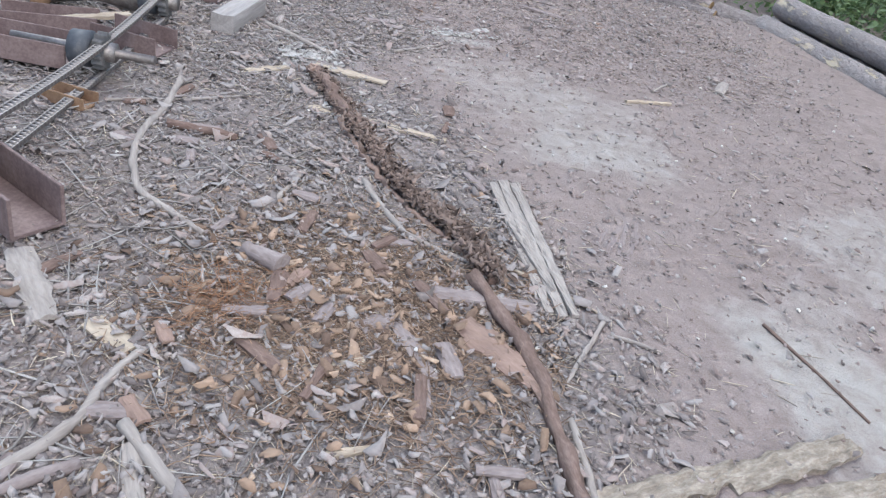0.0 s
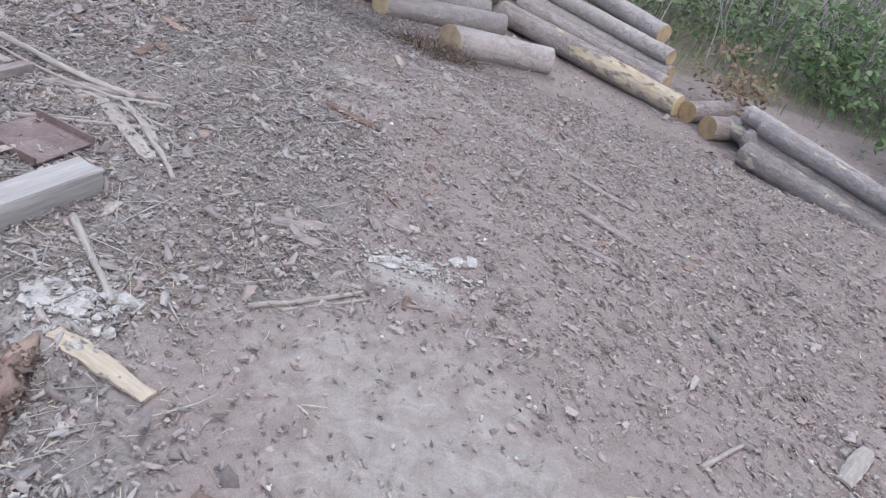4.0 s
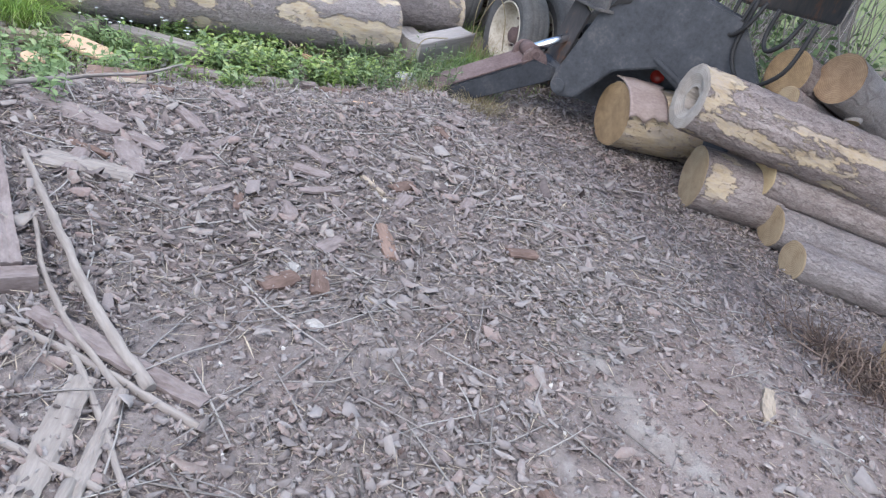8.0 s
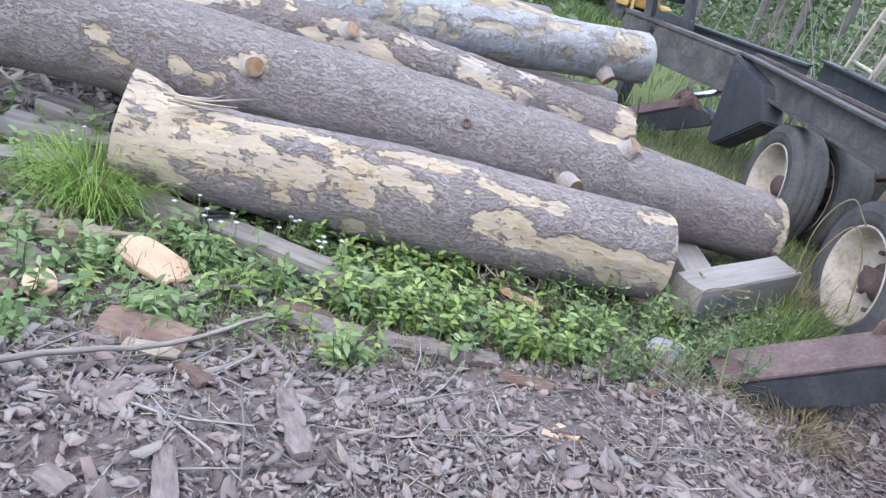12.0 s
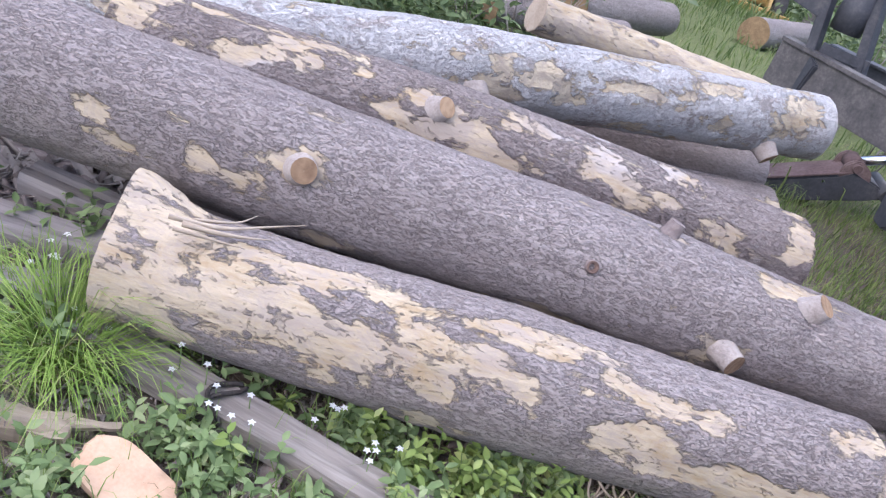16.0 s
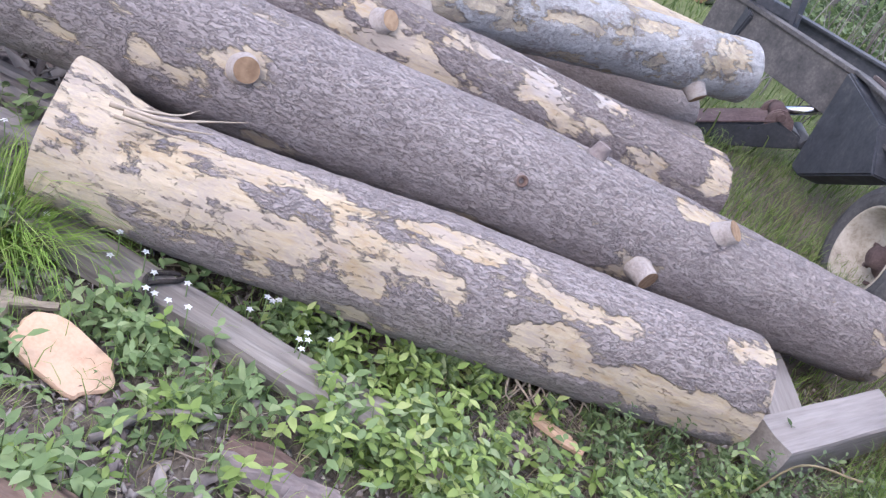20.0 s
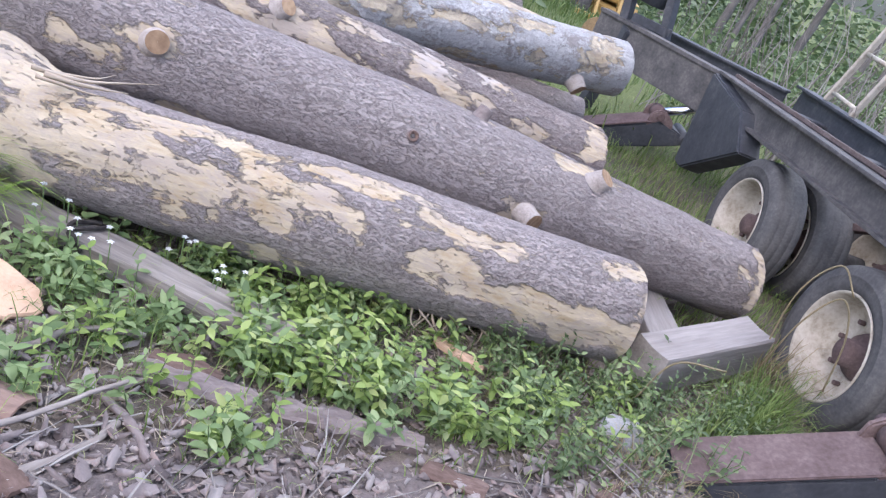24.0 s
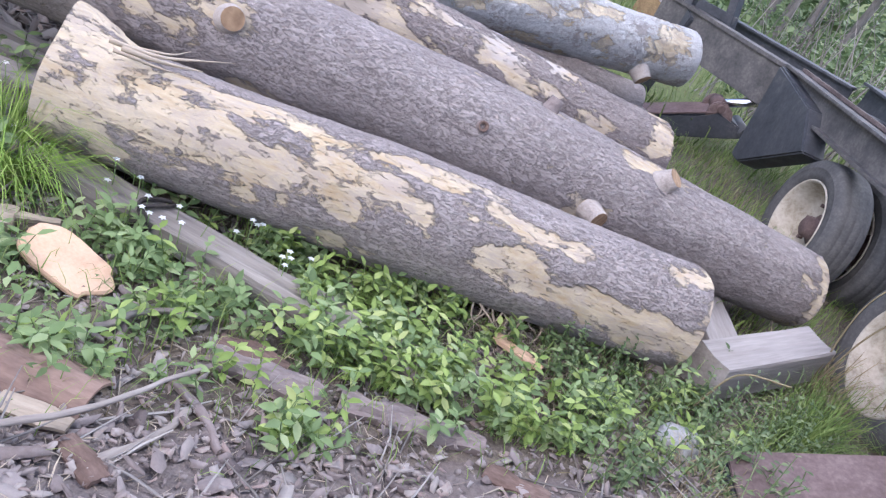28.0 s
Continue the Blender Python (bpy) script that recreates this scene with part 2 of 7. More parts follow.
M_BROWNBARK = bark_material("brown_bark", (0.165, 0.135, 0.13), (0.28, 0.238, 0.23), (0.41, 0.37, 0.358), (0.31, 0.24, 0.16), (0.41, 0.335, 0.235), plates=60)
M_SMOOTHBARK = bark_material("smooth_grey_bark", (0.22, 0.19, 0.185), (0.31, 0.275, 0.265), (0.41, 0.375, 0.365), (0.5, 0.4, 0.3), (0.6, 0.5, 0.4), plates=12, stretch=0.8, flecks=0.7)


def end_material(name, a, b_, rough=0.9):
    """Sawn end grain: growth rings, saw marks and stain."""
    m, nt, b = mat(name, rough)
    v = coords(nt, "Object")
    w = nt.nodes.new("ShaderNodeTexWave")
    w.wave_type, w.rings_direction = "RINGS", "Z"
    for k, val in (("Scale", 26.0), ("Distortion", 1.6), ("Detail", 3.0), ("Detail Scale", 1.5)):
        w.inputs[k].default_value = val
    nt.links.new(v, w.inputs["Vector"])
    n = noise_tex(nt, v, 9.0, 5, 0.7)
    f = calc(nt, "ADD", calc(nt, "MULTIPLY", w.outputs["Fac"], 0.12), calc(nt, "MULTIPLY", n, 0.88))
    nt.links.new(ramp(nt, f, [(0.28, tuple(0.8 * c for c in a)), (0.68, tuple(0.8 * c for c in b_))]), b.inputs["Base Color"])
    bump(nt, b, calc(nt, "ADD", f, calc(nt, "MULTIPLY", noise_tex(nt, v, 140.0), 0.5)), 0.4, 0.006)
    return m


M_ENDGRAIN = end_material("sawn_end", (0.27, 0.19, 0.115), (0.49, 0.385, 0.25))
M_ENDBROWN = end_material("weathered_end", (0.19, 0.125, 0.07), (0.42, 0.30, 0.17))
M_ENDPALE = end_material("pale_sawn_end", (0.36, 0.26, 0.14), (0.60, 0.48, 0.30))
M_ENDGREY = end_material("grey_weathered_end", (0.28, 0.24, 0.21), (0.50, 0.455, 0.41))
M_KNOTEND = end_material("knot_end", (0.22, 0.135, 0.08), (0.46, 0.32, 0.20))


def ground_material():
    m, nt, b = mat("yard_ground", 0.97)
    b.inputs["Specular IOR Level"].default_value = 0.1
    v = coords(nt, "Object")
    z = attribute(nt, "zones")
    sep = nt.nodes.new("ShaderNodeSeparateColor")
    nt.links.new(z.outputs["Color"], sep.inputs["Color"])
    n1, n2, n3, n4 = noise_tex(nt, v, 1.3, 5, 0.6), noise_tex(nt, v, 9.0, 6, 0.7, 0.6), noise_tex(nt, v, 55.0, 4, 0.75), noise_tex(nt, v, 170.0, 2, 0.6)
    crumbs = calc(nt, "ADD", calc(nt, "MULTIPLY", n2, 0.45), calc(nt, "MULTIPLY", n3, 0.55))
    mulch = ramp(nt, crumbs, [(0.3, (0.10, 0.082, 0.078)), (0.5, (0.20, 0.174, 0.168)), (0.7, (0.29, 0.262, 0.253))])
    red = step(nt, n1, 0.45, 0.7)
    mulch = mix(nt, calc(nt, "MULTIPLY", red, 0.45), mulch, (0.215, 0.165, 0.150))
    # bark on the bank is mixed towards a dark brown
    mulch = mix(nt, calc(nt, "MULTIPLY", z.outputs["Alpha"], 0.3), mulch, (0.085, 0.066, 0.064))
    dirt = ramp(nt, calc(nt, "ADD", calc(nt, "MULTIPLY", n2, 0.55), calc(nt, "MULTIPLY", n4, 0.45)), [(0.3, (0.155, 0.121, 0.111)), (0.55, (0.24, 0.199, 0.188)), (0.75, (0.315, 0.275, 0.261))])
    dust = ramp(nt, calc(nt, "ADD", calc(nt, "MULTIPLY", n2, 0.7), calc(nt, "MULTIPLY", n4, 0.3)), [(0.32, (0.25, 0.228, 0.213)), (0.68, (0.345, 0.322, 0.304))])
    soil = ramp(nt, crumbs, [(0.3, (0.075, 0.06, 0.05)), (0.5, (0.15, 0.125, 0.105)), (0.72, (0.235, 0.205, 0.175))])
    turf = ramp(nt, crumbs, [(0.3, (0.06, 0.055, 0.035)), (0.5, (0.13, 0.155, 0.065)), (0.72, (0.20, 0.23, 0.11))])
    xyz = nt.nodes.new("ShaderNodeSeparateXYZ")
    nt.links.new(v, xyz.inputs[0])
    grass = mix(nt, step(nt, calc(nt, "MULTIPLY", xyz.outputs[0], -1.0), 6.6, 8.2), soil, turf)

    def masked(sock, amp=0.55, lo=0.42, hi=0.6):
        wob = calc(nt, "MULTIPLY", calc(nt, "SUBTRACT", n2, 0.5), amp * 2)
        return step(nt, calc(nt, "ADD", sock, wob), lo, hi)
    c = mix(nt, masked(sep.outputs[0], 0.5, 0.3, 0.75), mulch, dirt)
    c = mix(nt, masked(sep.outputs[2], 0.4, 0.22, 0.95), c, dust)
    c = mix(nt, masked(sep.outputs[1], 0.6), c, grass)
    nt.links.new(c, b.inputs["Base Color"])
    bump(nt, b, calc(nt, "ADD", calc(nt, "MULTIPLY", n3, 0.7), calc(nt, "MULTIPLY", n4, 0.3)), 0.8, 0.02)
    return m


M_GROUND = ground_material()


def piece_material(name, stops, rough=0.95, fine=60.0, stretch=(1, 1, 1), bumpy=0.5, spec=0.12, sss=None, share=0.7):
    """Small pieces joined in one mesh: each takes its own tone, with grain over it."""
    m, nt, b = mat(name, rough)
    b.inputs["Specular IOR Level"].default_value = spec
    v = coords(nt, "Object", stretch)
    n = noise_tex(nt, v, fine, 4, 0.7)
    f = calc(nt, "ADD", calc(nt, "MULTIPLY", island(nt), share), calc(nt, "MULTIPLY", n, 1 - share))
    nt.links.new(ramp(nt, f, stops), b.inputs["Base Color"])
    bump(nt, b, n, bumpy, 0.006)
    if sss:
        b.inputs["Transmission Weight"].default_value = 0.0
    return m


M_CHIPS = piece_material("bark_chips", [(0.10, (0.10, 0.083, 0.080)), (0.28, (0.17, 0.147, 0.142)), (0.48, (0.24, 0.215, 0.21)), (0.66, (0.30, 0.275, 0.268)), (0.78, (0.25, 0.195, 0.178)), (0.88, (0.35, 0.322, 0.308)), (0.94, (0.45, 0.415, 0.37))])
M_PINKCHIPS = piece_material("pinkish_bark_crumbs", [(0.10, (0.10, 0.074, 0.068)), (0.35, (0.19, 0.148, 0.139)), (0.6, (0.26, 0.213, 0.203)), (0.85, (0.32, 0.275, 0.263)), (0.96, (0.43, 0.385, 0.35))])
M_BANKCHIPS = piece_material("bank_bark_chips", [(0.1, (0.09, 0.074, 0.073)), (0.28, (0.166, 0.139, 0.135)), (0.48, (0.242, 0.211, 0.208)), (0.66, (0.303, 0.277, 0.263)), (0.78, (0.256, 0.194, 0.18)), (0.88, (0.303, 0.283, 0.263)), (0.95, (0.303, 0.283, 0.263))])
M_SPLINTERS = piece_material("wood_splinters", [(0.1, (0.16, 0.13, 0.105)), (0.45, (0.29, 0.25, 0.215)), (0.75, (0.42, 0.36, 0.29)), (0.95, (0.60, 0.53, 0.42))])
M_SHREDS = piece_material("orange_brown_shreds", [(0.1, (0.09, 0.062, 0.05)), (0.4, (0.182, 0.128, 0.097)), (0.65, (0.258, 0.183, 0.137)), (0.82, (0.325, 0.232, 0.171)), (0.95, (0.50, 0.43, 0.35))])
M_PEBBLE = piece_material("pale_crumbs", [(0.1, (0.30, 0.28, 0.26)), (0.9, (0.60, 0.57, 0.54))], fine=40)


def leaf_material(name, stops, rough=0.55):
    m, nt, b = mat(name, rough)
    b.inputs["Specular IOR Level"].default_value = 0.3
    v = coords(nt, "Object")
    n = noise_tex(nt, v, 30.0, 3, 0.6)
    f = calc(nt, "ADD", calc(nt, "MULTIPLY", island(nt), 0.75), calc(nt, "MULTIPLY", n, 0.25))
    c = ramp(nt, f, stops)
    nt.links.new(c, b.inputs["Base Color"])
    tr = nt.nodes.new("ShaderNodeBsdfTranslucent")
    nt.links.new(c, tr.inputs["Color"])
    mx = nt.nodes.new("ShaderNodeMixShader")
    mx.inputs[0].default_value = 0.3
    nt.links.new(b.outputs[0], mx.inputs[1])
    nt.links.new(tr.outputs[0], mx.inputs[2])
    nt.links.new(mx.outputs[0], nt.nodes["Material Output"].inputs["Surface"])
    return m


M_LEAF = leaf_material("weed_leaf", [(0.12, (0.11, 0.167, 0.069)), (0.42, (0.177, 0.26, 0.108)), (0.7, (0.245, 0.334, 0.153)), (0.93, (0.355, 0.414, 0.227))])
M_FRESH = leaf_material("fresh_weed_leaf", [(0.12, (0.149, 0.225, 0.057)), (0.42, (0.238, 0.334, 0.09)), (0.7, (0.317, 0.409, 0.132)), (0.93, (0.426, 0.479, 0.208))])
M_GRASS = leaf_material("grass_blade", [(0.1, (0.10, 0.16, 0.045)), (0.5, (0.18, 0.27, 0.07)), (0.8, (0.28, 0.36, 0.12)), (0.95, (0.38, 0.36, 0.20))])
M_MEADOW = leaf_material("meadow_blade", [(0.1, (0.075, 0.12, 0.038)), (0.5, (0.125, 0.185, 0.055)), (0.8, (0.19, 0.245, 0.09)), (0.95, (0.26, 0.25, 0.14))])
M_DRYGRASS = leaf_material("dry_grass", [(0.1, (0.16, 0.13, 0.07)), (0.6, (0.32, 0.27, 0.17)), (0.95, (0.45, 0.40, 0.28))])
M_BRUSH = leaf_material("brush_leaf", [(0.1, (0.08, 0.12, 0.055)), (0.45, (0.115, 0.17, 0.075)), (0.8, (0.18, 0.235, 0.11)), (0.95, (0.26, 0.30, 0.155))])
M_PETAL = leaf_material("white_petal", [(0.1, (0.70, 0.72, 0.72)), (0.9, (0.85, 0.86, 0.86))])
M_TWIG = piece_material("grey_twigs", [(0.1, (0.13, 0.115, 0.105)), (0.6, (0.27, 0.25, 0.24)), (0.95, (0.40, 0.38, 0.36))])

M_GREYWOOD = simple("weathered_timber", [(0.28, (0.16, 0.145, 0.14)), (0.5, (0.27, 0.25, 0.245)), (0.74, (0.40, 0.375, 0.365))], 7, 0.95, stretch=(1, 1, 0.08), fine=70, bumpy=0.8, spec=0.15)
M_STICK = simple("grey_dead_wood", [(0.28, (0.155, 0.132, 0.12)), (0.5, (0.28, 0.25, 0.232)), (0.74, (0.42, 0.385, 0.36))], 6, 0.95, stretch=(1, 1, 0.15), fine=80, bumpy=0.8, spec=0.1)
M_PALEWOOD = simple("pale_split_wood", [(0.28, (0.23, 0.19, 0.15)), (0.5, (0.36, 0.305, 0.245)), (0.74, (0.50, 0.44, 0.365))], 6, 0.9, stretch=(1, 1, 0.15), fine=70, bumpy=0.6, spec=0.1)
M_DARKBARK = simple("dark_rotten_bark", [(0.28, (0.07, 0.048, 0.04)), (0.5, (0.15, 0.105, 0.09)), (0.74, (0.26, 0.20, 0.18))], 9, 0.97, stretch=(1, 1, 0.4), fine=90, bumpy=1.0, spec=0.1)
M_REDBARK = simple("red_brown_inner_bark", [(0.28, (0.13, 0.092, 0.077)), (0.5, (0.235, 0.165, 0.138)), (0.74, (0.35, 0.265, 0.225))], 6, 0.95, stretch=(1, 1, 0.3), fine=80, bumpy=0.6, spec=0.1)
M_BARKSLAB = simple("bark_slab", [(0.28, (0.11, 0.085, 0.08)), (0.5, (0.22, 0.185, 0.18)), (0.74, (0.34, 0.30, 0.29))], 8, 0.97, stretch=(1, 1, 0.4), fine=70, bumpy=0.9, spec=0.1)
M_PEACH = simple("fresh_peach_wood", [(0.28, (0.46, 0.30, 0.20)), (0.5, (0.56, 0.39, 0.275)), (0.74, (0.62, 0.46, 0.345))], 7, 0.85, fine=90, bumpy=0.3, spec=0.15)
M_CHALK = simple("white_chalky_crust", [(0.3, (0.24, 0.22, 0.205)), (0.5, (0.34, 0.322, 0.308)), (0.68, (0.47, 0.455, 0.44))], 18, 0.95, fine=120, bumpy=0.8, spec=0.1)
M_STONE = simple("grey_stone", [(0.28, (0.20, 0.20, 0.205)), (0.5, (0.33, 0.33, 0.34)), (0.74, (0.46, 0.46, 0.47))], 16, 0.9, fine=90, bumpy=0.6)
M_BLACK = simple("worn_black_paint", [(0.3, (0.03, 0.033, 0.041)), (0.55, (0.062, 0.067, 0.08)), (0.78, (0.14, 0.135, 0.135))], 7, 0.6, fine=40, bumpy=0.25, spec=0.35)
M_DUSTYBLACK = simple("dusty_black_steel", [(0.28, (0.045, 0.046, 0.05)), (0.5, (0.095, 0.092, 0.095)), (0.74, (0.19, 0.18, 0.175))], 6, 0.8, fine=50, bumpy=0.3, spec=0.25)
M_RUST = simple("rusty_brown_steel", [(0.28, (0.065, 0.044, 0.043)), (0.5, (0.135, 0.097, 0.095)), (0.74, (0.235, 0.182, 0.178))], 5, 0.8, fine=60, bumpy=0.3, spec=0.25)
M_ORANGERUST = simple("orange_rust", [(0.28, (0.10, 0.06, 0.04)), (0.5, (0.20, 0.125, 0.08)), (0.74, (0.31, 0.21, 0.14))], 6, 0.85, fine=60, bumpy=0.3, spec=0.2)
M_CREAM = simple("chalky_cream_paint", [(0.28, (0.20, 0.165, 0.13)), (0.48, (0.44, 0.405, 0.345)), (0.70, (0.60, 0.575, 0.53))], 9, 0.75, fine=40, bumpy=0.2)
M_WHITE = simple("white_paint", [(0.3, (0.66, 0.67, 0.69)), (0.7, (0.78, 0.79, 0.80))], 3, 0.45, fine=30, bumpy=0.05)
M_RUBBER = simple("dusty_tyre_rubber", [(0.28, (0.055, 0.055, 0.058)), (0.5, (0.10, 0.10, 0.104)), (0.74, (0.18, 0.175, 0.172))], 5, 0.9, fine=60, bumpy=0.3, spec=0.2)
M_CHROME = simple("scratched_chrome", [(0.3, (0.62, 0.62, 0.63)), (0.7, (0.85, 0.85, 0.86))], 8, 0.22, 1.0, fine=80, bumpy=0.05)
M_STEEL = simple("bare_worn_steel", [(0.28, (0.10, 0.085, 0.08)), (0.5, (0.20, 0.18, 0.175)), (0.74, (0.38, 0.36, 0.35))], 9, 0.5, 0.7, fine=60, bumpy=0.2)
M_HOSE = simple("black_hose_rubber", [(0.3, (0.012, 0.012, 0.013)), (0.7, (0.035, 0.035, 0.037))], 6, 0.6, fine=50)
M_YELLOW = simple("faded_yellow_paint", [(0.28, (0.26, 0.16, 0.05)), (0.5, (0.40, 0.27, 0.09)), (0.74, (0.48, 0.35, 0.15))], 4, 0.6, fine=20, bumpy=0.1)
M_REDLENS = simple("red_lens", [(0.3, (0.25, 0.02, 0.02)), (0.7, (0.4, 0.04, 0.03))], 4, 0.3, fine=20, bumpy=0.05)
M_ROPE = simple("dark_cord", [(0.3, (0.03, 0.026, 0.024)), (0.7, (0.09, 0.08, 0.075))], 30, 0.9, fine=120, bumpy=0.8)
mg, ntg, bg = mat("cab_glass", 0.05)
bg.inputs["Base Color"].default_value = (0.02, 0.025, 0.03, 1)
bg.inputs["Specular IOR Level"].default_value = 0.8
M_GLASS = mg
M_RUSTYBLACK = simple("rust_streaked_black", [(0.3, (0.03, 0.032, 0.038)), (0.52, (0.065, 0.06, 0.062)), (0.6, (0.13, 0.075, 0.055)), (0.75, (0.19, 0.12, 0.09))], 4, 0.7, stretch=(1, 1, 0.4), fine=30, bumpy=0.2)

M_DUSTYRUST = simple("dusty_rust_black_steel", [(0.28, (0.055, 0.046, 0.046)), (0.5, (0.115, 0.092, 0.09)), (0.74, (0.20, 0.168, 0.163))], 5, 0.85, stretch=(1, 1, 1), fine=50, bumpy=0.3, spec=0.2)

M_POST = simple("grey_brown_post", [(0.28, (0.15, 0.132, 0.12)), (0.5, (0.255, 0.232, 0.213)), (0.74, (0.40, 0.378, 0.355))], 9, 0.95, stretch=(1, 1, 0.1), fine=70, bumpy=1.0, spec=0.12)

M_KNOTRIM = simple("pale_lilac_knot_collar", [(0.28, (0.22, 0.19, 0.175)), (0.5, (0.36, 0.325, 0.305)), (0.74, (0.47, 0.435, 0.41))], 22, 0.95, fine=120, bumpy=0.9, spec=0.1)
# ---- ground ----
def edge_x(y):
    """Where the mulch gives way to driven, dusty ground."""
    pts = ((-5, 0.6), (1.5, 0.62), (2.3, 0.85), (3.4, 0.58), (4.8, -0.30), (5.8, 0.10), (7.0, -0.6), (8.5, -1.4), (10, -1.0), (14, -1.0))
    for (a, u), (b, v) in zip(pts, pts[1:]):
        if y <= b:
            return u + (v - u) * max(0.0, (y - a) / (b - a))
    return pts[-1][1]


def zones(x, y):
    """How far a spot is driven dirt, grass and pale dust."""
    e = edge_x(y)
    e += 0.25 * noise.noise(Vector((x * 1.5, y * 1.5, 13)))
    dirt = smooth01(x, e - 0.3, e + 0.5) * (1.0 if y < 5.6 else 0.84 if y > 7 else 1.0 - 0.16 * (y - 5.6) / 1.4)
    dust = 0.0
    ragged_edge = 0.45 * noise.noise(Vector((x * 2.1, y * 2.1, 5))) + 0.25 * noise.noise(Vector((x * 6, y * 6, 8)))
    for cx, cy, rx, ry, a in ((1.0, 4.75, 0.75, 0.65, 0.58), (1.2, 4.2, 0.65, 0.5, 0.68), (1.85, 2.3, 0.5, 0.75, 0.8), (2.6, 3.4, 0.6, 0.9, 0.6), (0.7, 5.2, 0.7, 0.5, 0.52), (-1.1, 5.4, 0.25, 0.2, 0.45), (0.45, 5.85, 0.4, 0.12, 0.7), (-0.55, 4.75, 0.16, 0.2, 0.7)):
        d = math.hypot((x - cx) / rx, (y - cy) / ry) + ragged_edge
        dust = max(dust, a * (1 - smooth01(d, 0.3, 1.4)))
    for x0, y0, x1, y1, w in ((-1.30, 8.04, -0.74, 7.85, 0.085), (-0.74, 7.95, -0.26, 7.87, 0.10), (-1.12, 8.84, -0.20, 8.42, 0.085), (-0.9, 7.5, -0.5, 7.42, 0.07), (0.0, 8.3, 0.9, 8.0, 0.08)):
        f = min(1.0, max(0.0, ((x - x0) * (x1 - x0) + (y - y0) * (y1 - y0)) / ((x1 - x0) ** 2 + (y1 - y0) ** 2)))
        d = math.hypot(x - x0 - f * (x1 - x0), y - y0 - f * (y1 - y0)) / w + ragged_edge * 0.6
        dust = max(dust, 0.62 * (1 - smooth01(d, 0.2, 1.7)))
    g = smooth01(-x, 3.72, 4.05) * smooth01(y, 5.9, 6.6) * (1 - smooth01(y, 9.3, 9.7) * smooth01(x, -4.1, -3.8))
    g = max(g, 0.9 * smooth01(-x, 2.6, 3.2) * smooth01(-y, -6.35, -5.6) * smooth01(y, 2.0, 4.5))
    under = smooth01(-x, 5.2, 5.5) * (1 - smooth01(-x, 6.9, 7.4)) * (1 - smooth01(y, 9.4, 9.9)) * smooth01(y, 5.2, 5.8)
    g = g * (1 - under)
    g = max(g, smooth01(y, 11.6, 12.6), smooth01(x, 4.2, 5.2) * smooth01(y, 7, 9))
    return dirt, g, dust


def bank(x, y):
    """Where the bark lies deep and takes a darker colour, by the weeds."""
    return smooth01(-x, 1.5, 2.5) * smooth01(y, 5.9, 6.7)


def build_ground():
    def lines(lo, hi, fine, far):
        a = list(np.arange(lo, hi, fine))
        s, v = fine, hi
        while v < far:
            a.append(v)
            s *= 1.25
            v += s
        s, v = fine, lo - fine
        while v > -far:
            a.insert(0, v)
            s *= 1.25
            v -= s
        return np.array(a)
    xs, ys = lines(-8, 4.5, 0.06, 400), lines(-0.5, 13, 0.06, 400)
    verts, cols = [], []
    for y in ys:
        for x in xs:
            d, g, u = zones(x, y)
            h = ground_z(x, y)
            if -9 < x < 5 and -1 < y < 13:
                lumps = noise.noise(Vector((x * 9, y * 9, 2))) * 0.5 + noise.noise(Vector((x * 19, y * 19, 7))) * 0.4
                h += lumps * (0.016 * (1 - 0.75 * max(d, u)))
                ruts = noise.noise(Vector((x * 3.2 + y * 1.2, y * 1.4 - x * 0.6, 6))) + 0.5 * noise.noise(Vector((x * 7, y * 5, 9)))
                h += 0.011 * ruts * d * (1 - u)
            verts.append((x, y, h))
            cols += (d, g, u, bank(x, y))
    nx = len(xs)
    faces = [(j * nx + i, j * nx + i + 1, (j + 1) * nx + i + 1, (j + 1) * nx + i) for j in range(len(ys) - 1) for i in range(nx - 1)]
    me = bpy.data.meshes.new("ground")
    me.from_pydata(verts, [], faces)
    me.attributes.new("zones", "FLOAT_COLOR", "POINT").data.foreach_set("color", cols)
    me.polygons.foreach_set("use_smooth", [True] * len(faces))
    ob = as_part("ground", me, M_GROUND)
    return tagged(ob, "trodden yard of bark mulch, grey dust and grass", "ground", kind="structure")


build_ground()
# ---- logs ----
def axis_at(pts, s):
    for a, b in zip(pts, pts[1:]):
        d = (b - a).length
        if s <= d or b is pts[-1]:
            return a + (b - a) * (s / d)
        s -= d


def bend(pts, s, total):
    """The line through pts, rounded at its corners."""
    w = 0.3
    return (axis_at(pts, max(0, s - w)) + axis_at(pts, min(total, s + w)) + 2 * axis_at(pts, s)) / 4 if w < s < total - w else axis_at(pts, s)


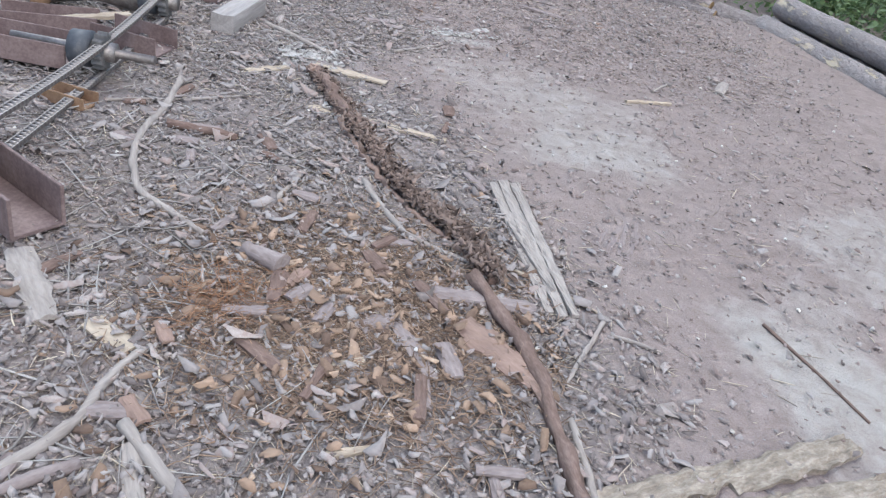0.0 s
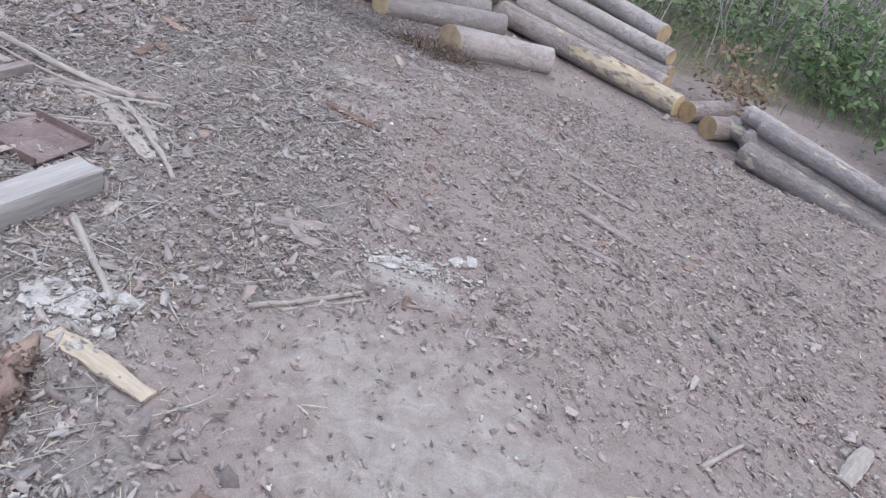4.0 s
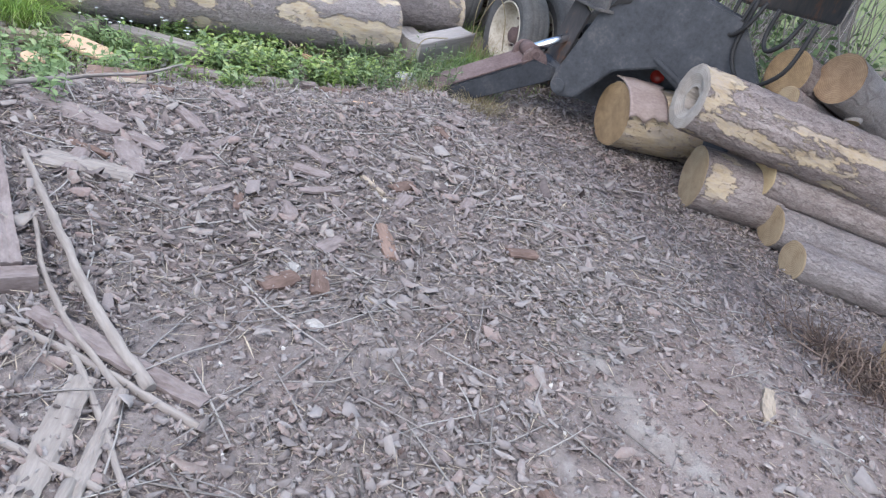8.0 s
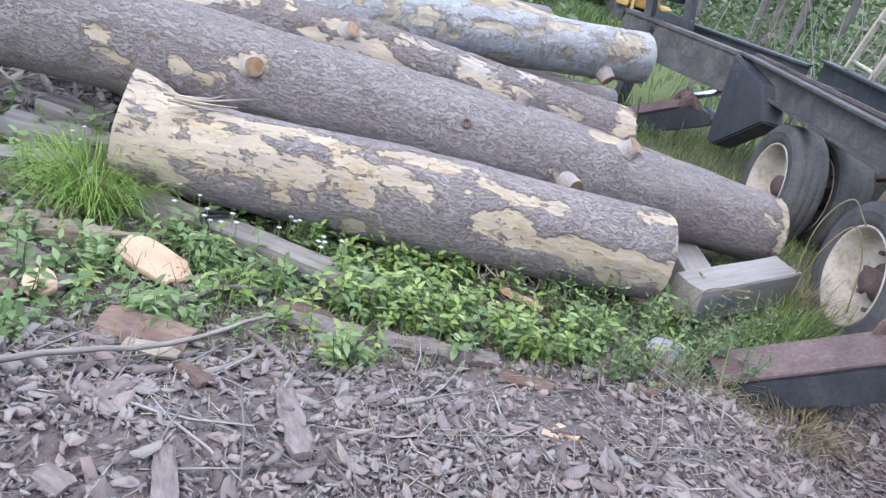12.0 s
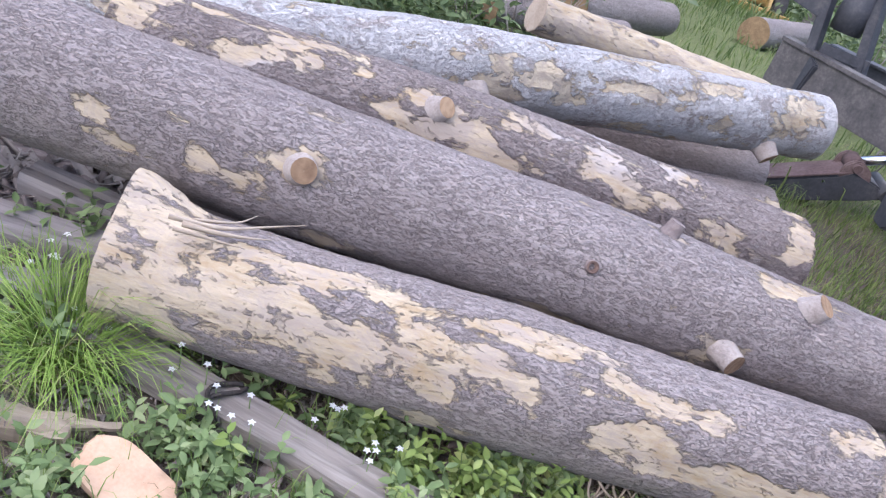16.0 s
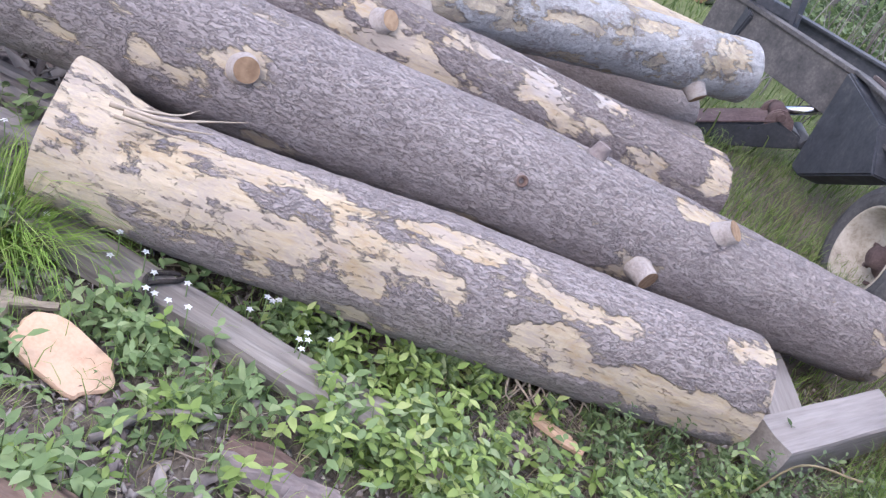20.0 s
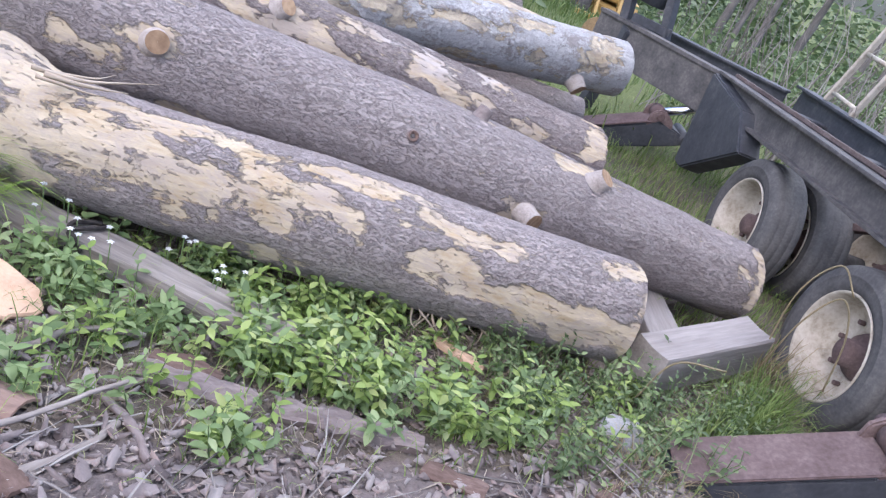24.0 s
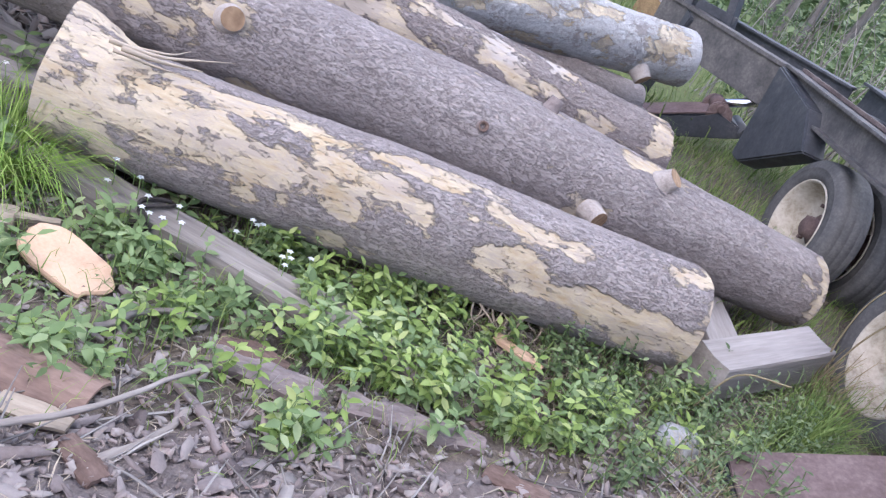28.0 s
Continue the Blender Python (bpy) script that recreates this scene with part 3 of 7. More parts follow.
def log(line, radii, label, bark=None, seg=72, step_len=0.025, seed=0, patches=(), mottle=0.0, spur=None, group="logs on the deck", ends=(None, None), hollow=False, name="log", ragged=0.004, skew=0.0):
    """A felled log along a line, with peeled patches (metres along, degrees from the top towards the side it faces, half length, half width in degrees)."""
    pts = [Vector(p) for p in line]
    total = sum((b - a).length for a, b in zip(pts, pts[1:]))
    chord = (pts[-1] - pts[0]).normalized()
    up = (Vector((0, 0, 1)) - chord * chord.z).normalized()
    base = Matrix((up, chord.cross(up), chord)).transposed().to_4x4()
    base.translation = pts[0]
    inv = base.inverted()
    root = thing(name, base, label, "log", group)
    n = max(10, int(total / step_len))
    span = np.linspace(0, total, len(radii))
    verts, bare = [], []
    for k in range(n + 1):
        s = total * k / n
        c = inv @ bend(pts, s, total)
        r0 = float(np.interp(s, span, radii))
        for i in range(seg):
            th = 2 * math.pi * i / seg
            deg = (math.degrees(th) + 180) % 360 - 180
            co, si = math.cos(th), math.sin(th)
            q = Vector((co * r0 * 3, si * r0 * 3, s * 1.3 + seed * 3.1))
            nb = 0.0
            for pu, pa, hl, ha, *firm in patches:
                dd = math.hypot((s - pu) / hl, ((deg - pa + 180) % 360 - 180) / ha)
                nb = max(nb, (1.25 - 0.8 * dd) if firm else (0.88 - 0.42 * dd))
            if mottle:
                nb = max(nb, mottle + 0.55 * noise.noise(Vector((co * r0 * 9, si * r0 * 9, s * 3.2 + seed))) + 0.25 * noise.noise(Vector((co * r0 * 26, si * r0 * 26, s * 11 + seed))))
            nb = nb + 0.34 * noise.noise(Vector((co * r0 * 13, si * r0 * 13, s * 8 + seed))) + 0.2 * noise.noise(Vector((co * r0 * 40, si * r0 * 40, s * 30 + seed)))
            nb = min(1.2, max(0.0, nb))
            r = r0 * (1 + 0.045 * noise.noise(q)) + 0.005 * noise.noise(q * 4.5) + ragged * noise.noise(Vector((co * r0 * 60, si * r0 * 60, s * 26)))
            r -= 0.006 * smooth01(nb, 0.42, 0.58)
            z = c.z
            if spur and s < spur[2]:
                dd = ((deg - spur[0] + 180) % 360 - 180) / spur[1]
                f = math.exp(-dd * dd) * smooth01(spur[2] - s, 0, spur[2])
                r += spur[3] * f
            if skew and s < 0.5:
                z += skew * r * si * (1 - s / 0.5)
            if k in (0, n):
                z += 0.003 * noise.noise(Vector((co * 2, si * 2, seed + k)))
            verts.append((c.x + r * co, c.y + r * si, z))
            bare.append(nb)
    faces = [(k * seg + i, k * seg + (i + 1) % seg, (k + 1) * seg + (i + 1) % seg, (k + 1) * seg + i) for k in range(n) for i in range(seg)]
    me = bpy.data.meshes.new("bark")
    me.from_pydata(verts, [], faces)
    me.attributes.new("bare", "FLOAT", "POINT").data.foreach_set("value", bare)
    me.polygons.foreach_set("use_smooth", [True] * len(faces))
    as_part("bark", me, bark or M_BARK, root)
    for which, ring, sign in ((0, verts[:seg], -1), (1, verts[-seg:], 1)):
        c = Vector((sum(v[0] for v in ring) / seg, sum(v[1] for v in ring) / seg, sum(v[2] for v in ring) / seg))
        bm = bmesh.new()
        rows = []
        fracs = (0.995, 0.93, 0.7, 0.45, 0.36, 0.3) if hollow and which == 0 else (0.995, 0.93, 0.7, 0.45, 0.2)
        for f in fracs:
            deep = -0.28 if hollow and which == 0 and f < 0.33 else -0.02 if hollow and which == 0 and f < 0.5 else 0.0
            rows.append([bm.verts.new(c + (Vector(v) - c) * f * (1 + (0.12 * noise.noise(Vector((v[0] * 9, v[1] * 9, seed))) if f < 0.5 else 0)) + Vector((0, 0, sign * (0.004 * (f < 0.95) + deep + 0.0012 * noise.noise(Vector(v) * 12 * f))))) for v in ring])
        for a, b in zip(rows, rows[1:]):
            for i in range(seg):
                quad = (a[i], a[(i + 1) % seg], b[(i + 1) % seg], b[i])
                bm.faces.new(quad if sign > 0 else quad[::-1])
        bm.faces.new(rows[-1] if sign > 0 else rows[-1][::-1])
        part("cut_end", bm, ends[which] or M_ENDGRAIN, root)
    return root, base, pts, total, radii


def knot(made, s, deg, radius, out, tilt=0.0, material=None, bark=None, hollow=False):
    """A branch stub on a log, sawn off square; a hollow one has rotted out."""
    root, base, pts, total, radii = made
    inv = base.inverted()
    c = inv @ bend(pts, s, total)
    r0 = float(np.interp(s, np.linspace(0, total, len(radii)), radii))
    th = radians(deg)
    d = Vector((math.cos(th), math.sin(th), tilt)).normalized()
    m = Matrix.Translation(c + Vector((math.cos(th), math.sin(th), 0)) * (r0 - 0.03)) @ d.to_track_quat("Z", "X").to_matrix().to_4x4()
    top = out + 0.03
    prof = [(radius * (1.35 if tilt else 1.7), -0.03), (radius * (1.3 if tilt else 1.45), 0.010), (radius * 1.2, 0.022), (radius * 1.06, 0.022 + (top - 0.022) * 0.5), (radius, top - 0.004), (radius * 0.95, top)]
    bm = lathe(prof, 24)
    for v in bm.verts:
        v.co *= 1 + 0.06 * noise.noise(v.co * 30 + Vector((s, deg, 0)))
    bmesh.ops.transform(bm, matrix=m, verts=bm.verts)
    k = part("knot", bm, bark or M_KNOTRIM, root)
    cap = lathe([(radius * 0.95, top), (radius * 0.6, top + 0.002), (radius * 0.3, top - (0.03 if hollow else 0.0)), (0.001, top - (0.04 if hollow else 0.0))], 24)
    bmesh.ops.transform(cap, matrix=m, verts=cap.verts)
    part("knot_face", cap, material or M_KNOTEND, k)
    return k


DECK = "logs on the timber deck"
log_1 = log([(-5.10, 6.84, 0.04), (-4.84, 8.05, 0.055), (-4.62, 9.20, 0.055)], [0.200, 0.222, 0.208], "half-peeled hardwood log with a torn, pointed butt end", seed=1, group=DECK, ends=(M_PALEWOOD, M_ENDPALE), spur=(-22, 26, 0.26, 0.085), seg=96, step_len=0.02,
    patches=((0.0, 50, 0.26, 120), (0.36, 48, 0.32, 36), (0.78, 60, 0.34, 30), (1.05, 42, 0.26, 20), (1.2, 18, 0.36, 12), (1.04, 108, 0.10, 14), (1.62, 30, 0.26, 12), (1.62, 72, 0.20, 20, 1), (1.90, 82, 0.34, 15, 1), (2.20, 92, 0.28, 22, 1), (2.36, 15, 0.12, 16), (2.42, 60, 0.06, 100), (0.6, 15, 0.4, 9)))
log_2 = log([(-5.73, 6.10, 0.315), (-5.45, 7.4, 0.27), (-5.25, 8.5, 0.24), (-5.08, 10.13, 0.07)], [0.25, 0.24, 0.225, 0.185], "long straight log with grey plated bark and sawn knots", seed=4, group=DECK, ends=(M_ENDBROWN, M_ENDPALE), seg=96, step_len=0.022,
    patches=((1.08, 92, 0.11, 17), (0.98, 84, 0.07, 11), (1.40, 118, 0.09, 15), (0.61, 69, 0.06, 9), (2.22, 120, 0.2, 9), (3.0, 10, 0.11, 12), (2.55, -8, 0.1, 8), (4.0, 55, 0.07, 9), (4.07, 40, 0.03, 80), (0.72, 93, 0.1, 7), (2.80, 95, 0.12, 16), (1.27, 62, 0.10, 14), (3.08, 8, 0.16, 18), (1.3, 10, 0.07, 6)))
knot(log_2, 1.27, 62, 0.044, 0.030, 0.25)
knot(log_2, 2.25, 59, 0.022, 0.012, hollow=True, material=M_DARKBARK, bark=M_BARKSLAB)
knot(log_2, 2.80, 92, 0.044, 0.06, 0.55)
knot(log_2, 3.08, 22, 0.044, 0.05, 0.45)
knot(log_2, 2.52, -10, 0.03, 0.04, 0.2, bark=M_BARKSLAB, material=M_BARKSLAB)
knot(log_2, 0.10, 60, 0.05, 0.03)
for k, (pts, r) in enumerate((([(-5.00, 6.98, 0.29), (-5.0, 7.13, 0.285), (-5.03, 7.25, 0.30), (-5.05, 7.36, 0.32)], 0.014), ([(-4.99, 7.02, 0.28), (-4.98, 7.16, 0.28), (-4.99, 7.27, 0.285)], 0.016), ([(-5.02, 7.04, 0.28), (-5.04, 7.16, 0.285), (-5.08, 7.22, 0.30)], 0.010), ([(-4.96, 7.0, 0.28), (-4.95, 7.14, 0.272), (-4.93, 7.2, 0.28)], 0.010))):
    line = soft_line([log_1[1].inverted() @ Vector(p) for p in pts], 5)
    part("torn_splinter", tube(line, [0.6 * r * (1 - 0.92 * i / len(line)) for i in range(len(line))], 6, 0.4, k), M_PALEWOOD, log_1[0], "pale splinter torn up from the butt")
for k in range(14):
    p = Vector((-4.66 + 0.02 * math.sin(k * 2.1), 8.36 + 0.022 * k, -0.09 + 0.015 * math.sin(k * 1.3)))
    q = [p, p + Vector((0.035, 0.02 * math.sin(k * 3.1), -0.02)), p + Vector((0.075, 0.05 * math.sin(k * 1.7), -0.05)), p + Vector((0.10, 0.08 * math.sin(k * 1.7 + 0.5), -0.07))]
    line = soft_line([log_1[1].inverted() @ v for v in q], 4)
    part("torn_splinter", tube(line, [0.007 * (1 - 0.85 * i / len(line)) for i in range(len(line))], 5, 0.4, k), M_PALEWOOD, log_1[0], "frayed curl of pale torn wood")
log_3 = log([(-5.80, 6.62, 0.46), (-5.77, 7.5, 0.42), (-5.72, 9.42, 0.22)], [0.165, 0.19, 0.19], "log with flaking, mottled brown and cream bark", M_MOTTLED, seed=9, group=DECK, mottle=0.34, ends=(M_ENDPALE, M_ENDPALE), spur=(-30, 26, 0.25, 0.06), seg=84,
    patches=((0.06, 30, 0.11, 45), (0.97, 56, 0.14, 11), (1.12, 40, 0.12, 20), (1.1, 72, 0.08, 16), (1.42, 71, 0.15, 12), (1.85, 50, 0.2, 14), (2.38, 62, 0.1, 14), (2.75, 40, 0.08, 60), (0.45, 10, 0.15, 10), (1.6, 20, 0.3, 8)))
knot(log_3, 1.12, 42, 0.04, 0.035, 0.5)
knot(log_3, 0.25, 88, 0.035, 0.04)
knot(log_3, 0.60, 95, 0.04, 0.02)
log_4 = log([(-6.36, 5.6, 0.15), (-6.22, 7.95, 0.50), (-6.68, 9.93, 0.51)], [0.15, 0.17, 0.17], "smooth pale log with blue-grey and cream patches", M_PALEBARK, seed=14, group=DECK, mottle=0.22, ends=(M_ENDBROWN, M_ENDPALE), seg=84,
    patches=((2.42, 105, 0.14, 28), (2.6, 70, 0.1, 15), (3.2, 60, 0.3, 12), (4.2, 40, 0.12, 60), (3.7, 30, 0.2, 16)))
knot(log_4, 2.38, 112, 0.06, 0.03, 0.3)
knot(log_4, 4.02, 128, 0.05, 0.06, 0.35)
log([(-6.15, 7.3, 0.02), (-6.42, 9.72, 0.02)], [0.2, 0.2], "grey log wedged under the pale one, yellow at its sawn end", M_BARK, seed=20, group=DECK, ends=(M_ENDBROWN, M_ENDPALE), patches=((2.4, 60, 0.08, 60), (1.2, 20, 0.5, 10)))
log([(-6.95, 8.35, 0.60), (-7.25, 9.9, 0.34)], [0.10, 0.18], "split, barkless log tapering to a broken point", M_BARK, seed=23, group=DECK, ends=(M_PALEWOOD, M_ENDPALE), patches=((0.8, 40, 1.6, 170),))
log([(-7.35, 8.0, 0.05), (-7.0, 10.0, 0.0)], [0.17, 0.17], "grey log at the back of the deck", M_BARK, seed=26, group=DECK)
log([(-6.95, 6.3, 0.0), (-6.85, 8.4, 0.05)], [0.16, 0.16], "grey log at the back of the deck", M_BARK, seed=27, group=DECK)

# skids that the deck lies on
def timber(a, b, w, h, label, name="timber", material=None, group="", turn=0.0, wear=0.006):
    """A squared, weather-worn balk from a to b, cracked along its length."""
    a, b = Vector(a), Vector(b)
    L = (b - a).length
    m = Matrix.Translation(a) @ (b - a).to_track_quat("Z", "Y").to_matrix().to_4x4() @ Matrix.Rotation(radians(turn), 4, "Z")
    bm = bmesh.new()
    outline = []
    for sx, sy in ((1, 1), (-1, 1), (-1, -1), (1, -1)):
        nxt = {(1, 1): (-1, 1), (-1, 1): (-1, -1), (-1, -1): (1, -1), (1, -1): (1, 1)}[(sx, sy)]
        for f in (0.04, 0.28, 0.5, 0.72, 0.96):
            outline.append((sx + (nxt[0] - sx) * f, sy + (nxt[1] - sy) * f))
    rings = []
    n = max(4, int(L / 0.06))
    for k in range(n + 1):
        ring = []
        for x, y in outline:
            p = Vector((x * w / 2, y * h / 2, L * k / n))
            groove = -0.005 if abs(x) < 0.2 and y > 0 else 0.0
            p += Vector((noise.noise(Vector((x * 5, y * 5, k * 0.2))) * wear, noise.noise(Vector((x * 5 + 9, y * 5, k * 0.2))) * wear + groove, noise.noise(Vector((x * 7, y * 7, 3))) * 0.008 if k in (0, n) else 0))
            ring.append(bm.verts.new(p))
        rings.append(ring)
    s = len(outline)
    for u, v in zip(rings, rings[1:]):
        for i in range(s):
            bm.faces.new((u[i], u[(i + 1) % s], v[(i + 1) % s], v[i]))
    bm.faces.new(rings[0][::-1])
    bm.faces.new(rings[-1])
    ob = part(name, bm, material or M_GREYWOOD)
    ob.matrix_world = m
    return tagged(ob, label, "timber", group)


timber((-4.46, 9.30, -0.06), (-4.70, 10.0, -0.02), 0.17, 0.18, "short weathered grey balk, cracked along its top", "timber_balk")
timber((-4.55, 9.5, -0.12), (-5.7, 9.75, -0.12), 0.18, 0.15, "grey skid timber under the log ends", "skid_timber", group="skids under the deck")
timber((-4.95, 6.95, -0.17), (-6.9, 6.75, -0.1), 0.18, 0.14, "grey skid timber under the log butts", "skid_timber", group="skids under the deck")
timber((-5.35, 6.33, -0.10), (-5.28, 6.78, -0.12), 0.13, 0.1, "worn grey timber end in the litter", "old_timber", group="old timbers in the litter")
timber((-5.62, 6.42, -0.10), (-5.52, 6.75, -0.12), 0.12, 0.1, "worn grey timber end in the litter", "old_timber", group="old timbers in the litter")
timber((-5.0, 6.2, -0.12), (-5.08, 6.72, -0.14), 0.12, 0.1, "worn grey timber end in the litter", "old_timber", group="old timbers in the litter")

rail_ = timber((-5.02, 6.68, -0.145), (-4.29, 8.10, -0.165), 0.125, 0.075, "weathered grey fence rail lying in the weeds, corded once", "fence_rail", M_POST, wear=0.010)
cord_bm = bmesh.new()
for turn_, (dx, dy, r) in enumerate(((0.0, 0.0, 0.008), (0.012, 0.016, 0.007))):
    loop_pts = [Vector((-4.745 + dx, 7.215 + dy, -0.147)) + Vector((0.89, -0.46, 0)) * 0.075 * max(-0.9, min(0.9, 1.25 * math.cos(a))) + Vector((0, 0, 1)) * 0.046 * max(-0.95, min(0.95, 1.35 * math.sin(a))) + Vector((0.012, 0.03, 0)) * math.sin(3 * a + turn_) for a in np.linspace(0, 6.28, 32)]
    piece = tube([rail_.matrix_world.inverted() @ q for q in loop_pts + [Vector((-4.66, 7.20, -0.17)), Vector((-4.62, 7.15, -0.19))]], r, 7, 0.3)
    tmp = bpy.data.meshes.new("t")
    piece.to_mesh(tmp)
    cord_bm.from_mesh(tmp)
    piece.free()
    bpy.data.meshes.remove(tmp)
part("cord", cord_bm, M_ROPE, rail_, "dark twisted cord")

# ---- the stack beside the trailer ----
STACK = "sawn logs stacked beside the trailer"
bolt_1 = log([(-3.19, 10.20, 0.06), (-2.90, 10.86, 0.06)], [0.235, 0.25], "short thick barkless bolt, yellow, with a flap of bark", M_BROWNBARK, seed=31, skew=0.05, group=STACK, ends=(M_ENDBROWN, M_ENDBROWN), patches=((0.38, 100, 0.75, 110), (0.42, 10, 0.5, 70)), ragged=0.012)


def bark_flap(made, length, half, lift):
    """A loose sheet of bark standing off the top of a bolt, torn along its edges."""
    root, base, pts, total, radii = made
    up = base.to_3x3().inverted() @ Vector((0.25, -0.35, 0.9))
    a0 = math.atan2(up.y, up.x)
    bm = bmesh.new()
    rows = {}
    nu, nv = 12, 16
    for i in range(nu + 1):
        for j in range(nv + 1):
            v = 2 * j / nv - 1
            edge = 1 + 0.22 * noise.noise(Vector((v * 3, 2.0, 1.0)))
            z = -0.012 + length * edge * i / nu
            a = a0 + half * v * (1 + 0.25 * noise.noise(Vector((z * 14, 5.0, v))))
            r = radii[0] + 0.006 + lift * v * v + 0.008 * noise.noise(Vector((v * 4, z * 12, 3)))
            for k, t in ((0, 0.0), (1, 0.010)):
                rows[i, j, k] = bm.verts.new((math.cos(a) * (r + t), math.sin(a) * (r + t), z))
    for i in range(nu):
        for j in range(nv):
            for k in (0, 1):
                bm.faces.new([rows[q] for q in ((i, j, k), (i + 1, j, k), (i + 1, j + 1, k), (i, j + 1, k))]).smooth = True
        for j in (0, nv):
            bm.faces.new([rows[q] for q in ((i, j, 0), (i + 1, j, 0), (i + 1, j, 1), (i, j, 1))])
    for j in range(nv):
        for i in (0, nu):
            bm.faces.new([rows[q] for q in ((i, j, 0), (i, j + 1, 0), (i, j + 1, 1), (i, j, 1))])
    bmesh.ops.recalc_face_normals(bm, faces=bm.faces)
    return part("bark_flap", bm, M_FLAP, root, "loose flap of lilac-brown bark")


M_FLAP = simple("lilac_brown_bark", [(0.28, (0.20, 0.155, 0.14)), (0.5, (0.31, 0.25, 0.235)), (0.74, (0.42, 0.355, 0.335))], 7, 0.95, stretch=(1, 1, 0.5), fine=70, bumpy=0.5, spec=0.1)
bark_flap(bolt_1, 0.30, 0.85, 0.02)
log([(-2.41, 10.22, -0.01), (-2.02, 10.62, -0.01)], [0.205, 0.205], "short stout bolt with brown bark and a yellow sawn end", M_BROWNBARK, seed=33, skew=0.12, group=STACK, ends=(M_ENDGRAIN, M_ENDBROWN), patches=((0.1, 60, 0.1, 40),))
log([(-2.52, 9.96, 0.49), (-1.75, 10.72, 0.42), (-0.95, 11.6, 0.22)], [0.205, 0.21, 0.2], "hollow log with ragged brown bark, stripped in long streaks", M_BROWNBARK, seed=36, skew=0.22, group=STACK, ends=(M_ENDGREY, M_REDBARK), hollow=True, mottle=0.14, patches=((0.06, 40, 0.16, 60), (0.5, 100, 0.7, 12), (1.0, 60, 0.9, 10), (1.6, 35, 0.5, 14)), ragged=0.012)
log([(-2.08, 10.42, 0.16), (-1.10, 11.3, 0.08)], [0.125, 0.13], "slim log with brown bark and a clean yellow sawn end", M_BROWNBARK, seed=38, skew=0.36, group=STACK, ends=(M_ENDPALE, M_ENDBROWN))
log([(-1.88, 10.42, -0.08), (-0.75, 11.2, -0.08)], [0.135, 0.13], "grey barked log with a yellow sawn end", M_BARK, seed=40, skew=0.42, group=STACK, ends=(M_ENDGRAIN, M_ENDBROWN))
log([(-1.56, 10.18, -0.10), (-0.5, 10.98, -0.1)], [0.115, 0.115], "grey barked log with a pale sawn end", M_BARK, seed=42, skew=0.46, group=STACK, ends=(M_ENDGRAIN, M_ENDBROWN))
log([(-0.72, 9.86, -0.09), (0.16, 10.30, -0.09)], [0.135, 0.13], "smooth light grey log at the foot of the stack", M_SMOOTHBARK, seed=44, skew=0.60, group=STACK, ends=(M_ENDGRAIN, M_SMOOTHBARK))
log([(-2.50, 10.90, 0.70), (-2.10, 12.7, 0.10)], [0.17, 0.16], "log with a dull orange sawn end high on the stack", M_BROWNBARK, seed=46, group=STACK, ends=(M_ENDBROWN, M_ENDBROWN))
log([(-2.34, 10.74, 0.58), (-1.95, 12.4, 0.05)], [0.085, 0.09], "slim log with a pale sawn end on the stack", M_BROWNBARK, seed=47, group=STACK, ends=(M_ENDGRAIN, M_ENDBROWN))
log_b = log([(-2.20, 10.98, 0.79), (-1.68, 12.9, 0.08)], [0.175, 0.14], "smooth grey log with a deep orange sawn end", M_SMOOTHBARK, seed=48, group=STACK, ends=(M_KNOTEND, M_ENDBROWN))
knot(log_b, 0.28, 150, 0.05, 0.02, material=M_ENDPALE)
log([(-2.2, 11.2, 0.0), (-0.9, 12.1, 0.0)], [0.22, 0.2], "thick log at the bottom of the stack", M_BROWNBARK, seed=49, group=STACK)
log([(-2.9, 11.1, 0.1), (-1.8, 12.2, 0.05)], [0.24, 0.22], "thick log at the bottom of the stack", M_BROWNBARK, seed=45, group=STACK)

PILE = "long logs piled at the edge of the wood"
log([(-0.62, 11.35, -0.06), (0.3, 10.9, -0.06), (1.42, 10.38, -0.08)], [0.12, 0.12, 0.11], "brown log with its bark half stripped to cream wood", M_BROWNBARK, seed=50, group=PILE, ends=(M_ENDBROWN, M_ENDPALE), mottle=0.12, patches=((1.7, -60, 0.9, 60), (1.9, 60, 0.7, 90)))
for k, (a, b, r) in enumerate((((-0.5, 11.6, 0.02), (1.25, 10.6, 0.0), 0.09), ((-0.6, 11.85, 0.06), (1.25, 10.85, 0.04), 0.095), ((-0.3, 11.75, 0.22), (1.2, 10.85, 0.20), 0.085), ((-0.2, 12.1, 0.14), (1.15, 11.1, 0.12), 0.09), ((0.0, 12.15, 0.32), (1.05, 11.25, 0.30), 0.105), ((-0.5, 12.3, 0.0), (1.2, 11.4, 0.0), 0.12))):
    log([a, b], [r, r * 0.95], "long straight log with smooth purple-brown bark", M_SMOOTHBARK if k % 3 else M_BROWNBARK, seg=40, step_len=0.05, seed=60 + k, group=PILE, ends=(M_ENDBROWN, M_ENDGRAIN))
for k, (a, b, r) in enumerate((((1.52, 10.36, -0.1), (1.95, 10.95, -0.1), 0.10), ((1.72, 10.1, -0.1), (2.2, 10.6, -0.1), 0.11))):
    log([a, b], [r, r], "short bolt lying endwise between the piles", M_BROWNBARK, seg=36, step_len=0.05, seed=66 + k, group=PILE, ends=(M_ENDBROWN, M_ENDBROWN))
